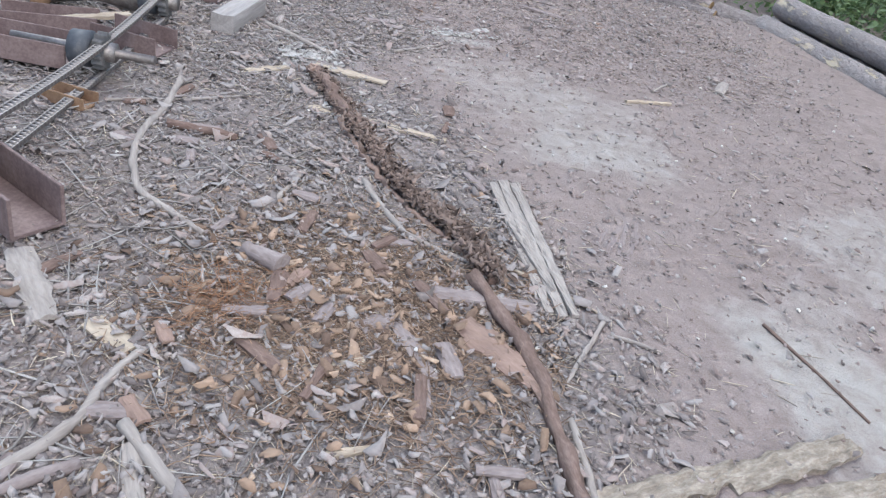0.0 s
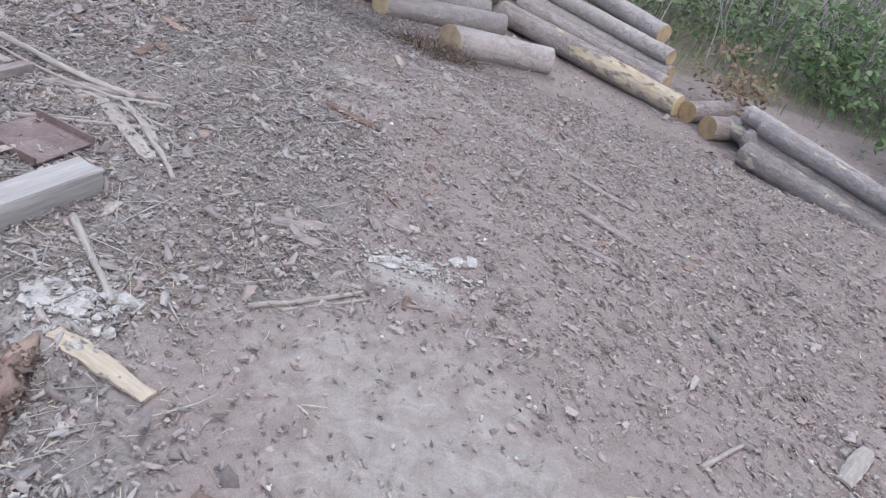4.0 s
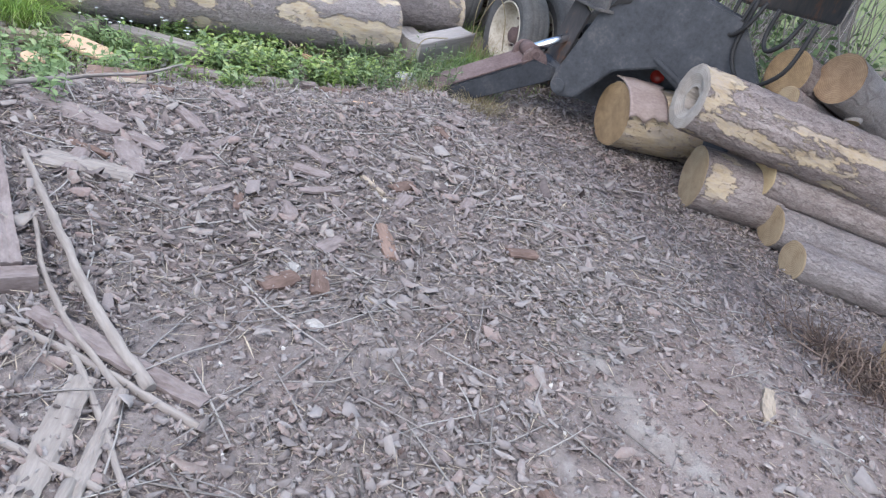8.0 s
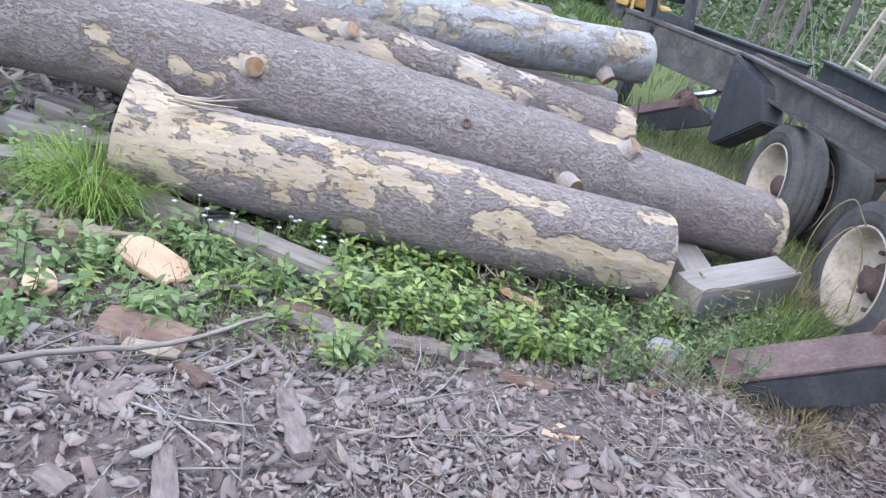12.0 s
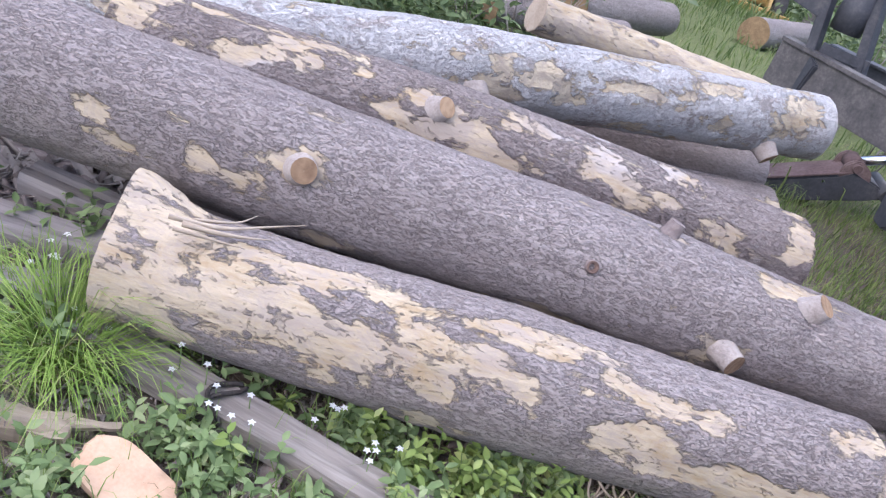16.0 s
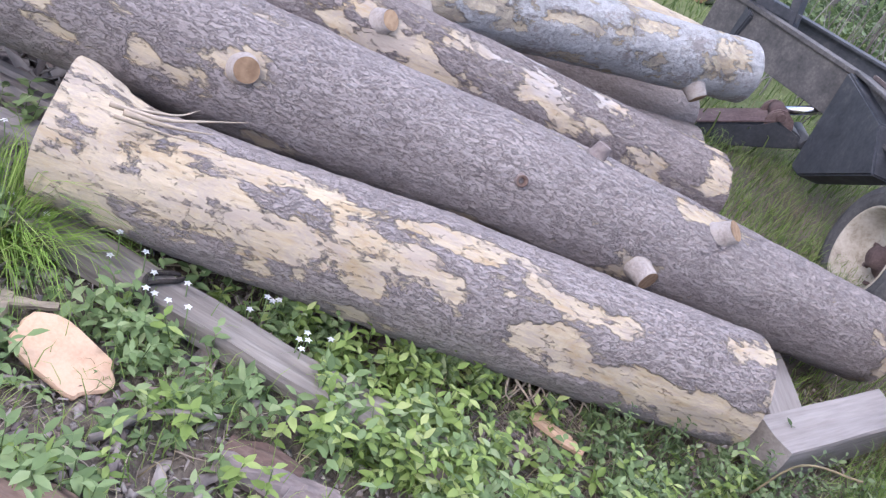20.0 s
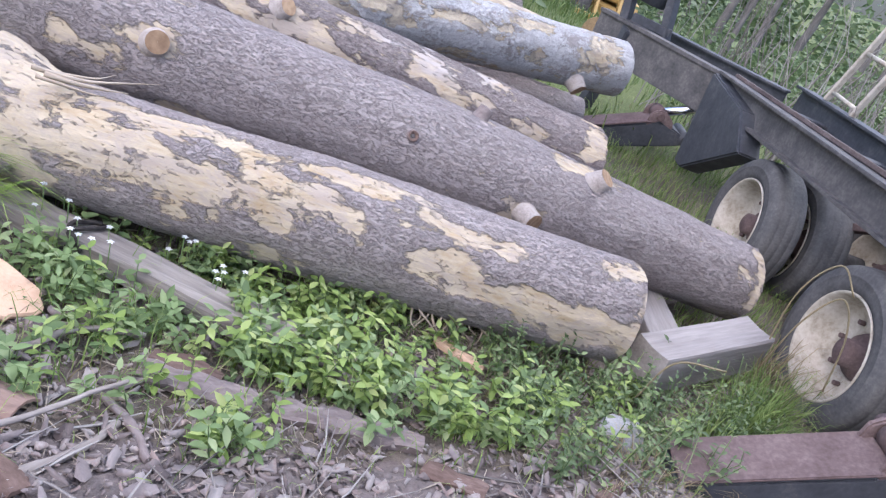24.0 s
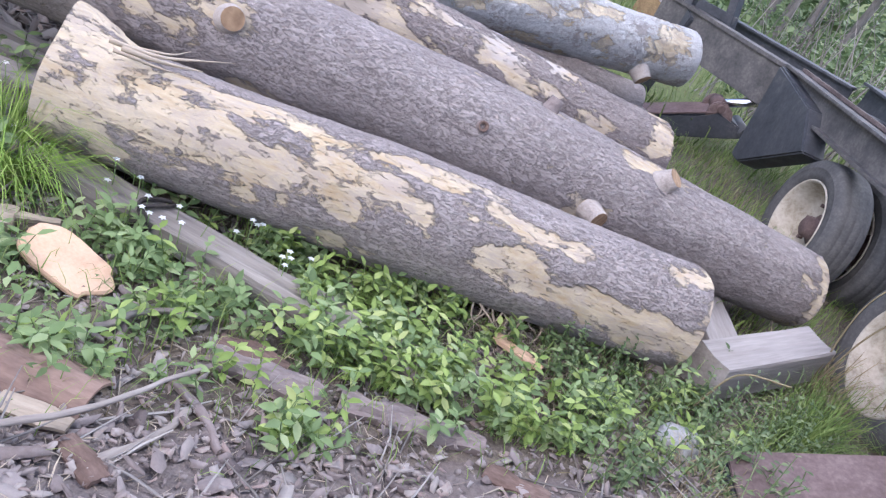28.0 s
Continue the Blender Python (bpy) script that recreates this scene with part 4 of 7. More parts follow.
for k, (a, b, r, mt) in enumerate((((2.05, 9.75, -0.09), (3.3, 8.85, -0.09), 0.11, M_MOTTLED), ((2.05, 9.97, -0.03), (3.28, 9.0, -0.02), 0.095, M_BROWNBARK), ((2.12, 9.9, 0.13), (3.15, 9.06, 0.13), 0.085, M_BARK), ((2.0, 10.2, 0.12), (2.95, 9.3, 0.12), 0.085, M_SMOOTHBARK), ((1.9, 10.3, -0.06), (3.1, 9.35, -0.04), 0.10, M_BARK))):
    log([a, b], [r, r * 0.95], "long grey log stacked on others by the wood", mt, seg=40, step_len=0.05, seed=70 + k, group=PILE, ends=(M_ENDBROWN, M_ENDBROWN), mottle=0.15)
for k, (a, b, r) in enumerate((((3.35, 9.0, -0.06), (4.0, 8.3, -0.06), 0.14), ((3.75, 8.6, -0.02), (4.45, 6.2, -0.02), 0.135), ((3.98, 8.8, 0.0), (4.75, 6.4, 0.0), 0.13), ((3.9, 8.65, 0.22), (4.6, 6.3, 0.22), 0.12), ((4.3, 8.9, 0.05), (5.1, 6.6, 0.05), 0.13))):
    log([a, b], [r, r * 0.95], "long grey log stacked on others by the wood", M_BARK if k % 2 else M_MOTTLED, seg=40, step_len=0.05, seed=80 + k, group=PILE, ends=(M_ENDBROWN, M_ENDBROWN), mottle=0.12)
# ---- the log trailer ----
TX, TY = Vector((-0.963, 0.271, 0)), Vector((-0.271, -0.963, 0))
TRAILER = Matrix((TX, TY, Vector((0, 0, 1)))).transposed().to_4x4()
TRAILER.translation = (-4.65, 10.3, 0)
trailer = thing("log_trailer", TRAILER, "black steel log trailer with dual wheels and folding stabiliser legs", "trailer")


def beam(a, b, outline, bevel=0.004, side=(0, 0, 1)):
    """A straight section of any outline from a to b; the outline's second axis stands along side."""
    a, b = Vector(a), Vector(b)
    z = (b - a).normalized()
    y = (Vector(side) - z * z.dot(Vector(side))).normalized()
    bm = prism(outline, (b - a).length, "z", bevel)
    m = Matrix((y.cross(z), y, z)).transposed().to_4x4()
    m.translation = (a + b) / 2
    bmesh.ops.transform(bm, matrix=m, verts=bm.verts)
    return bm


def flat(w, h):
    return [(-w / 2, -h / 2), (w / 2, -h / 2), (w / 2, h / 2), (-w / 2, h / 2)]


def i_section(w, h, t):
    return [(-w / 2, -h / 2), (w / 2, -h / 2), (w / 2, -h / 2 + t), (t / 2, -h / 2 + t), (t / 2, h / 2 - t), (w / 2, h / 2 - t), (w / 2, h / 2), (-w / 2, h / 2), (-w / 2, h / 2 - t), (-t / 2, h / 2 - t), (-t / 2, -h / 2 + t), (-w / 2, -h / 2 + t)]


rail = part("side_rail", beam((2.62, -0.07, 0.52), (-1.25, -0.07, 0.79), i_section(0.15, 0.21, 0.02)), M_DUSTYBLACK, trailer, "dusty black steel rail")
part("top_bar", beam((2.6, -0.12, 0.64), (-1.2, -0.12, 0.91), flat(0.03, 0.025)), M_DUSTYRUST, rail)
part("side_rail", beam((3.1, -0.88, 0.56), (-1.25, -0.88, 0.79), i_section(0.15, 0.24, 0.02)), M_BLACK, trailer)
for x in (2.5, 1.55, 0.35, -0.75):
    part("cross_member", beam((x, -0.1, 0.60 - 0.07 * (x - 1)), (x, -0.85, 0.60 - 0.07 * (x - 1)), i_section(0.10, 0.16, 0.015)), M_BLACK, trailer)
part("upright_plate", box((0.07, 0.02, 0.26), (1.5, -0.80, 0.62), 0.004), M_STEEL, trailer)
part("axle", tube([(-0.03, -0.1, 0.10), (-0.03, -0.9, 0.10)], 0.055, 14), M_DUSTYBLACK, trailer)
part("axle", tube([(1.31, -0.1, 0.06), (1.31, -0.9, 0.06)], 0.055, 14), M_DUSTYBLACK, trailer)
for x in (-0.03, 1.31):
    part("leaf_spring", prism([(x - 0.45, 0.42), (x - 0.2, 0.30), (x, 0.27), (x + 0.2, 0.30), (x + 0.45, 0.42), (x + 0.2, 0.36), (x, 0.34), (x - 0.2, 0.36)], 0.07, "y", 0.003), M_RUST, trailer).location.y = -0.55


def wheel(x, y, z, dirty):
    root = bpy.data.objects.new("wheel", None)
    scene.collection.objects.link(root)
    root.parent, root.location, root.scale = trailer, (x, y, z), (0.92, 0.92, 0.92)
    tread = [(0.285, -0.105), (0.33, -0.125), (0.385, -0.122), (0.415, -0.108), (0.425, -0.095), (0.431, -0.06), (0.428, -0.055), (0.431, -0.05), (0.434, -0.005), (0.431, 0.0), (0.434, 0.005), (0.431, 0.05), (0.428, 0.055), (0.431, 0.06), (0.425, 0.095), (0.415, 0.108), (0.385, 0.122), (0.372, 0.121), (0.368, 0.1245), (0.36, 0.1245), (0.356, 0.122), (0.33, 0.125), (0.30, 0.118), (0.285, 0.105)]
    part("tyre", lathe(tread, 72, "y"), M_RUBBER, root)
    dish = [(0.283, -0.10), (0.288, 0.112), (0.281, 0.118), (0.272, 0.108), (0.262, 0.06), (0.256, 0.0), (0.25, -0.05), (0.225, -0.07), (0.16, -0.078), (0.13, -0.07), (0.128, -0.10)]
    part("rim", lathe(dish, 64, "y"), M_CREAM, root, "chalky cream steel rim")
    part("hub", lathe([(0.128, -0.085), (0.11, -0.05), (0.075, -0.04), (0.07, 0.03), (0.05, 0.045), (0.0, 0.048)], 28, "y"), M_RUST, root)
    for k in range(8):
        a = 2 * math.pi * k / 8
        part("wheel_nut", tube([(0.178 * math.cos(a), -0.08, 0.178 * math.sin(a)), (0.178 * math.cos(a), -0.045, 0.178 * math.sin(a))], 0.014, 6), M_RUST, root)
    return root


for x, z in ((-0.03, 0.10), (1.31, 0.06)):
    wheel(x, -0.125, z, True)
    wheel(x, -0.44, z, False)
    wheel(x, -1.05, z, False)


def stabiliser(x, z0, name="stabiliser_leg"):
    """A folding leg: tapered box arm with a lugged heel, pin, chrome ram and pad."""
    leg = bpy.data.objects.new(name, None)
    scene.collection.objects.link(leg)
    leg.parent, leg.location, leg.rotation_euler = trailer, (x, 0, z0), (-0.26, 0, 0)
    part("arm", prism([(-0.06, -0.07), (0.10, -0.10), (0.90, -0.20), (0.94, -0.17), (0.93, -0.06), (0.30, 0.06), (0.20, 0.10), (0.04, 0.02)], 0.21, "x", 0.012), M_BLACK, leg, "black box-section arm")
    part("cover_plate", beam((0, 0.24, 0.085), (0, 0.925, -0.052), flat(0.215, 0.012)), M_RUST, leg, "rust-brown top plate")
    for s in (-0.085, 0.085):
        part("lug", prism([(0.08, 0.0), (0.30, 0.05), (0.27, 0.14), (0.22, 0.17), (0.16, 0.16), (0.10, 0.10)], 0.03, "x", 0.008), M_RUST, leg).location.x = s
    part("pin", tube([(-0.13, 0.2, 0.125), (0.13, 0.2, 0.125)], 0.028, 14), M_RUST, leg)
    part("ram", tube([(0, 0.2, 0.125), (0, -0.22, 0.21)], 0.033, 18), M_CHROME, leg, "bright chrome ram")
    part("ram_eye", lathe([(0.03, -0.06), (0.055, -0.05), (0.055, 0.05), (0.03, 0.06)], 20, "x"), M_RUST, leg).location = (0, 0.2, 0.125)
    part("cylinder", tube([(0, -0.2, 0.205), (0, -0.62, 0.29)], 0.052, 18), M_BLACK, leg)
    part("pivot", tube([(-0.15, -0.02, -0.03), (0.15, -0.02, -0.03)], 0.045, 16), M_BLACK, leg)
    return leg


stabiliser(-0.93, 0.19)
stabiliser(2.72, 0.09)
gus = part("bracket", prism([(2.62, 0.60), (2.45, -0.06), (2.30, -0.05), (1.62, 0.36), (1.9, 0.56)], 0.16, "y", 0.012), M_BLACK, trailer)
gus.location.y = -0.04
part("crack_wire", tube(soft_line([(2.56, 0.05, 0.50), (2.53, 0.05, 0.33), (2.44, 0.05, 0.18), (2.38, 0.05, 0.02)], 6), 0.006, 6), M_STICK, gus)

# the arched stabiliser frame behind the near leg
ARCH = Matrix((Vector((0.83, 0.558, 0)), Vector((-0.558, 0.83, 0)), Vector((0, 0, 1)))).transposed().to_4x4()
ARCH.translation = (-3.61, 10.04, 0)
arch_in = TRAILER.inverted() @ ARCH


def arch_part(name, bm, material, label=""):
    bmesh.ops.transform(bm, matrix=arch_in, verts=bm.verts)
    return part(name, bm, material, trailer, label)


arch = arch_part("stabiliser_frame", prism([(0.0, 0.02), (-0.06, 0.08), (-0.05, 0.18), (0.12, 0.74), (0.22, 0.88), (0.40, 1.0), (0.56, 1.01), (1.0, 0.93), (1.27, 0.57), (1.27, -0.1), (1.12, -0.1), (1.08, 0.22), (0.82, 0.35), (0.60, 0.45), (0.33, 0.33), (0.14, 0.05)], 0.16, "y", 0.014), M_BLACK, "black painted arched steel frame, scuffed at its edges")
m = prism([(0.10, 0.78), (0.20, 0.92), (0.40, 1.03), (0.58, 1.04), (0.60, 1.015), (0.40, 1.0), (0.22, 0.885), (0.13, 0.75)], 0.20, "y", 0.006)
bmesh.ops.transform(m, matrix=arch_in @ Matrix.Translation((0, 0.05, 0)), verts=m.verts)
part("edge_flange", m, M_DUSTYBLACK, arch)
# black plate on the face, for the shade inside an uncut slot
m = prism([(0.14, 0.70), (0.20, 0.82), (0.29, 0.84), (0.27, 0.79), (0.20, 0.76)], 0.01, "y", 0.003)
bmesh.ops.transform(m, matrix=arch_in @ Matrix.Translation((0, -0.084, 0)), verts=m.verts)
part("slot_shade", m, M_HOSE, arch)
m = beam((0.56, -0.09, 0.52), (0.84, -0.09, 0.40), flat(0.03, 0.03))
bmesh.ops.transform(m, matrix=arch_in, verts=m.verts)
part("rib", m, M_BLACK, arch)
m = tube([(-0.0, -0.10, 0.10), (-0.0, 0.12, 0.10)], 0.05, 18)
bmesh.ops.transform(m, matrix=arch_in, verts=m.verts)
part("pivot_pin", m, M_BLACK, arch)
arch_part("back_plate", box((1.1, 0.03, 0.6), (0.62, 0.32, 0.25), 0.006), M_BLACK)
arch_part("tail_light", lathe([(0.05, 0.0), (0.048, 0.02), (0.03, 0.03), (0.0, 0.032)], 20, "y"), M_REDLENS, "dull red tail light").location = arch_in.to_3x3() @ Vector((0.62, 0.25, 0.33))
part("brace_plate", beam((-0.98, -0.06, 0.66), (-0.82, -0.04, 0.05), flat(0.02, 0.24), side=(1, 0, 0)), M_RUSTYBLACK, trailer, "black side plate browned with rust")

# bed, body and hoses
part("bed_beam", beam((1.05, -0.62, 0.94), (-1.4, -0.62, 0.98), [(-0.05, -0.06), (0.05, -0.06), (0.05, 0.06), (0.035, 0.06), (0.035, -0.045), (-0.035, -0.045), (-0.035, 0.06), (-0.05, 0.06)]), M_ORANGERUST, trailer, "orange rusted steel channel")
part("body_panel", box((2.2, 0.9, 0.42), (-0.55, -1.25, 1.22), 0.02), M_RUSTYBLACK, trailer, "black panel streaked with rust")
part("body_panel", box((0.06, 0.92, 0.46), (0.2, -1.25, 1.22), 0.01), M_RUSTYBLACK, trailer)
part("white_body", box((2.4, 0.95, 0.7), (-1.95, -1.28, 1.80), 0.04), M_WHITE, trailer, "glossy white painted body")
for k, (x0, x1, drop) in enumerate(((-1.25, -1.45, 0.42), (-1.35, -1.75, 0.34), (-1.65, -1.85, 0.22), (-1.8, -2.3, 0.45), (-2.0, -2.2, 0.2))):
    part("hose", tube(soft_line([(x0, -0.75, 1.08), (x0 - 0.02, -0.72, 1.04 - drop * 0.7), ((x0 + x1) / 2, -0.7, 1.04 - drop), (x1 + 0.02, -0.72, 1.04 - drop * 0.6), (x1, -0.78, 1.08)], 6), 0.014, 8), M_HOSE, trailer)
lad = bpy.data.objects.new("ladder", None)
scene.collection.objects.link(lad)
lad.parent = trailer
lad["label"] = "white flaking steel ladder"
for x in (2.78, 2.36):
    part("stile", beam((x, -0.9, 0.70), (x - 0.28, -0.95, 1.9), flat(0.045, 0.03)), M_CREAM, lad)
for k in range(4):
    f = 0.06 + k * 0.28
    part("rung", tube([(2.78 - 0.28 * f, -0.9 - 0.05 * f, 0.70 + 1.2 * f), (2.36 - 0.28 * f, -0.9 - 0.05 * f, 0.70 + 1.2 * f)], 0.016, 8), M_CREAM, lad)

# stub deck and crane at the far end
part("deck_beam", beam((2.58, -0.10, 0.46), (3.62, 0.72, 0.42), [(-0.04, -0.17), (0.04, -0.17), (0.04, 0.13), (0.06, 0.13), (0.06, 0.16), (-0.06, 0.16), (-0.06, 0.13), (-0.04, 0.13)]), M_DUSTYBLACK, trailer)
part("deck_beam", beam((3.05, -0.75, 0.5), (4.05, 0.25, 0.45), i_section(0.12, 0.24, 0.02)), M_BLACK, trailer)
crane = thing("loader_crane", Matrix(), "black knuckle-boom loader folded above the trailer's end", "crane")
part("mast_post", beam((-8.09, 10.74, 0.22), (-8.34, 10.58, 1.5), flat(0.09, 0.07)), M_BLACK, crane)
part("mast_post", beam((-7.90, 11.02, 0.3), (-8.10, 10.92, 1.05), flat(0.09, 0.07)), M_BLACK, crane)
part("mast_brace", beam((-8.12, 10.72, 0.62), (-7.95, 11.0, 0.62), flat(0.05, 0.07)), M_BLACK, crane)
part("foot_bracket", prism([(-0.12, -0.42), (0.0, -0.42), (0.12, 0.3), (0.0, 0.36)], 0.1, "y", 0.01), M_BLACK, crane).location = (-8.10, 10.70, 0.22)
part("control_arm", beam((-8.22, 10.66, 0.85), (-8.52, 10.28, 0.93), flat(0.1, 0.13)), M_BLACK, crane)
part("slew_motor", lathe([(0.0, -0.16), (0.11, -0.15), (0.12, 0.0), (0.10, 0.14), (0.0, 0.15)], 24), M_BLACK, crane).location = (-8.18, 10.86, 0.9)
part("lift_cylinder", tube([(-8.17, 10.86, 0.95), (-8.33, 10.74, 1.75)], 0.06, 16), M_BLACK, crane)
part("lift_ram", tube([(-8.20, 10.80, 1.02), (-8.25, 10.76, 1.25)], 0.022, 12), M_CHROME, crane, "bright chrome ram")
part("boom", beam((-8.36, 10.58, 1.4), (-8.7, 10.9, 2.9), flat(0.14, 0.18)), M_BLACK, crane)
part("boom_joint", lathe([(0.0, -0.14), (0.13, -0.13), (0.13, 0.13), (0.0, 0.14)], 20, "x"), M_DUSTYBLACK, crane).location = (-8.33, 10.62, 1.45)
part("orange_arm", beam((-8.22, 10.72, 1.38), (-7.8, 11.1, 1.34), flat(0.07, 0.11)), M_ORANGERUST, crane, "faded orange link arm")
for k in range(4):
    part("hose", tube(soft_line([(-8.3 + k * 0.03, 10.62, 1.5), (-8.2 + k * 0.05, 10.7, 1.75 + k * 0.05), (-8.05, 10.85, 1.55 - k * 0.06), (-8.1, 10.9, 1.1)], 6), 0.014, 7), M_HOSE, crane)

# ---- the wheel loader on the far track ----
LM = Matrix.Translation((-28.0, 21.3, ground_z(-28.0, 21.3) - 0.12)) @ Euler((0, 0, radians(-112))).to_matrix().to_4x4() @ Matrix.Scale(0.9, 4)
loader = thing("wheel_loader", LM, "faded yellow wheel loader parked on the grassy track", "loader")
part("rear_body", box((1.5, 1.9, 0.9), (0, -1.5, 1.2), 0.08), M_YELLOW, loader)
part("chassis", box((1.1, 3.6, 0.4), (0, -0.6, 0.75), 0.05), M_YELLOW, loader)
cab = bpy.data.objects.new("cab", None)
scene.collection.objects.link(cab)
cab.parent = loader
part("cab_base", box((1.35, 1.3, 0.75), (0, -0.35, 1.45), 0.05), M_YELLOW, cab)
part("roof", box((1.45, 1.5, 0.14), (0, -0.35, 2.95), 0.04), M_YELLOW, cab)
for sx in (-0.62, 0.62):
    for sy in (-0.95, 0.25):
        part("pillar", box((0.1, 0.1, 1.15), (sx, sy, 2.33), 0.02), M_YELLOW, cab)
    part("side_window", box((0.02, 1.1, 1.05), (sx, -0.35, 2.35), 0.004), M_GLASS, cab)
    part("work_lamp", lathe([(0.0, -0.05), (0.09, -0.04), (0.1, 0.04), (0.0, 0.05)], 16, "y"), M_CREAM, cab).location = (sx * 0.9, 0.34, 2.8)
part("windscreen", box((1.12, 0.02, 1.05), (0, 0.27, 2.35), 0.004), M_GLASS, cab)
part("open_door", box((0.05, 0.75, 1.15), (1.05, 0.0, 2.2), 0.02, (0, 0, 35)), M_STONE, cab)
for sx in (-0.85, 0.85):
    for sy in (-1.7, 1.0):
        w = bpy.data.objects.new("wheel", None)
        scene.collection.objects.link(w)
        w.parent, w.location = loader, (sx, sy, 0.66)
        part("tyre", lathe([(0.34, -0.2), (0.52, -0.24), (0.64, -0.21), (0.66, 0.0), (0.64, 0.21), (0.52, 0.24), (0.34, 0.2)], 40, "x"), M_RUBBER, w)
        part("rim", lathe([(0.36, 0.18), (0.32, 0.1), (0.3, -0.1), (0.12, -0.08), (0.0, -0.06)] if sx > 0 else [(0.36, -0.18), (0.32, -0.1), (0.3, 0.1), (0.12, 0.08), (0.0, 0.06)], 28, "x"), M_YELLOW, w)
    part("mudguard", prism([(0.3, 1.32), (0.45, 1.45), (1.5, 1.45), (1.7, 1.2), (1.6, 1.2), (1.45, 1.36), (0.5, 1.36)], 0.45, "x", 0.02), M_YELLOW, loader).location.x = sx
    part("lift_arm", prism([(0.5, 1.5), (0.7, 1.7), (1.9, 0.95), (2.7, 0.45), (2.6, 0.25), (1.7, 0.7)], 0.12, "x", 0.02), M_YELLOW, loader).location.x = sx * 0.5
    part("lift_ram", tube([(sx * 0.5, 0.6, 0.8), (sx * 0.5, 1.9, 0.85)], 0.05, 10), M_CHROME, loader)
part("bucket", prism([(2.5, 0.7), (2.4, 0.2), (2.7, 0.02), (3.6, 0.02), (2.8, 0.12), (2.6, 0.3), (2.62, 0.68)], 2.3, "x", 0.02), M_YELLOW, loader)
# ---- loose pieces by the thousand ----
rng = np.random.default_rng(7)


def swarm(name, verts, faces, material, smooth=False):
    """One mesh of many alike pieces: verts is (pieces, corners, 3), faces index the corners of one piece."""
    n, k = verts.shape[:2]
    me = bpy.data.meshes.new(name)
    sizes = np.array([len(f) for f in faces])
    flat_idx = np.concatenate([np.array(f) for f in faces])
    loops = (flat_idx[None, :] + (np.arange(n) * k)[:, None]).ravel().astype(np.int32)
    totals = np.tile(sizes, n).astype(np.int32)
    starts = np.concatenate([[0], np.cumsum(totals)[:-1]]).astype(np.int32)
    me.vertices.add(n * k)
    me.vertices.foreach_set("co", verts.reshape(-1).astype(np.float32))
    me.loops.add(len(loops))
    me.loops.foreach_set("vertex_index", loops)
    me.polygons.add(len(totals))
    me.polygons.foreach_set("loop_start", starts)
    me.polygons.foreach_set("loop_total", totals)
    me.update(calc_edges=True)
    me.validate()
    if smooth:
        me.polygons.foreach_set("use_smooth", [True] * len(me.polygons))
    return as_part(name, me, material)


def turns(yaw, pitch, roll):
    """Rotation matrices (n, 3, 3) from yaw, pitch and roll in radians."""
    cy, sy, cp, sp, cr, sr = np.cos(yaw), np.sin(yaw), np.cos(pitch), np.sin(pitch), np.cos(roll), np.sin(roll)
    z, o = np.zeros_like(cy), np.ones_like(cy)
    Z = np.stack([np.stack([cy, -sy, z], -1), np.stack([sy, cy, z], -1), np.stack([z, z, o], -1)], -2)
    Y = np.stack([np.stack([cp, z, sp], -1), np.stack([z, o, z], -1), np.stack([-sp, z, cp], -1)], -2)
    X = np.stack([np.stack([o, z, z], -1), np.stack([z, cr, -sr], -1), np.stack([z, sr, cr], -1)], -2)
    return Z @ Y @ X


def rest(xy, lift=0.0):
    return np.array([(x, y, ground_z(x, y)) for x, y in xy]) + np.array([0, 0, lift])


def flakes(name, xy, length, width, thick, material, tilt=0.25, lift=0.006):
    """Chips of bark and wood: six-cornered, bent, lying at all angles."""
    n = len(xy)
    cx, cy = np.array([1.0, 0.25, -0.95, -1.0, -0.1, 0.9]), np.array([0.5, 1.0, 0.7, -0.5, -1.0, -0.7])
    px = (cx[None, :] + rng.normal(0, 0.24, (n, 6))) * length[:, None] / 2
    py = (cy[None, :] + rng.normal(0, 0.30, (n, 6))) * width[:, None] / 2
    bendy = rng.normal(0, 0.16, (n, 1)) * length[:, None]
    pz = bendy * (px / (length[:, None] / 2)) ** 2 + rng.normal(0, 0.10, (n, 6)) * thick[:, None]
    top = np.stack([px * 0.94, py * 0.94, pz + thick[:, None] / 2], -1)
    low = np.stack([px, py, pz - thick[:, None] / 2], -1)
    v = np.concatenate([top, low], 1)
    R = turns(rng.uniform(0, 6.28, n), rng.normal(0, tilt, n), rng.normal(0, tilt, n))
    v = np.einsum("nij,nvj->nvi", R, v) + rest(xy, lift)[:, None, :] + np.stack([np.zeros(n), np.zeros(n), np.abs(rng.normal(0, 0.008, n))], -1)[:, None, :]
    faces = [(0, 1, 2, 3, 4, 5)] + [(i, i + 6, (i + 1) % 6 + 6, (i + 1) % 6) for i in range(6)]
    return swarm(name, v, faces, material)


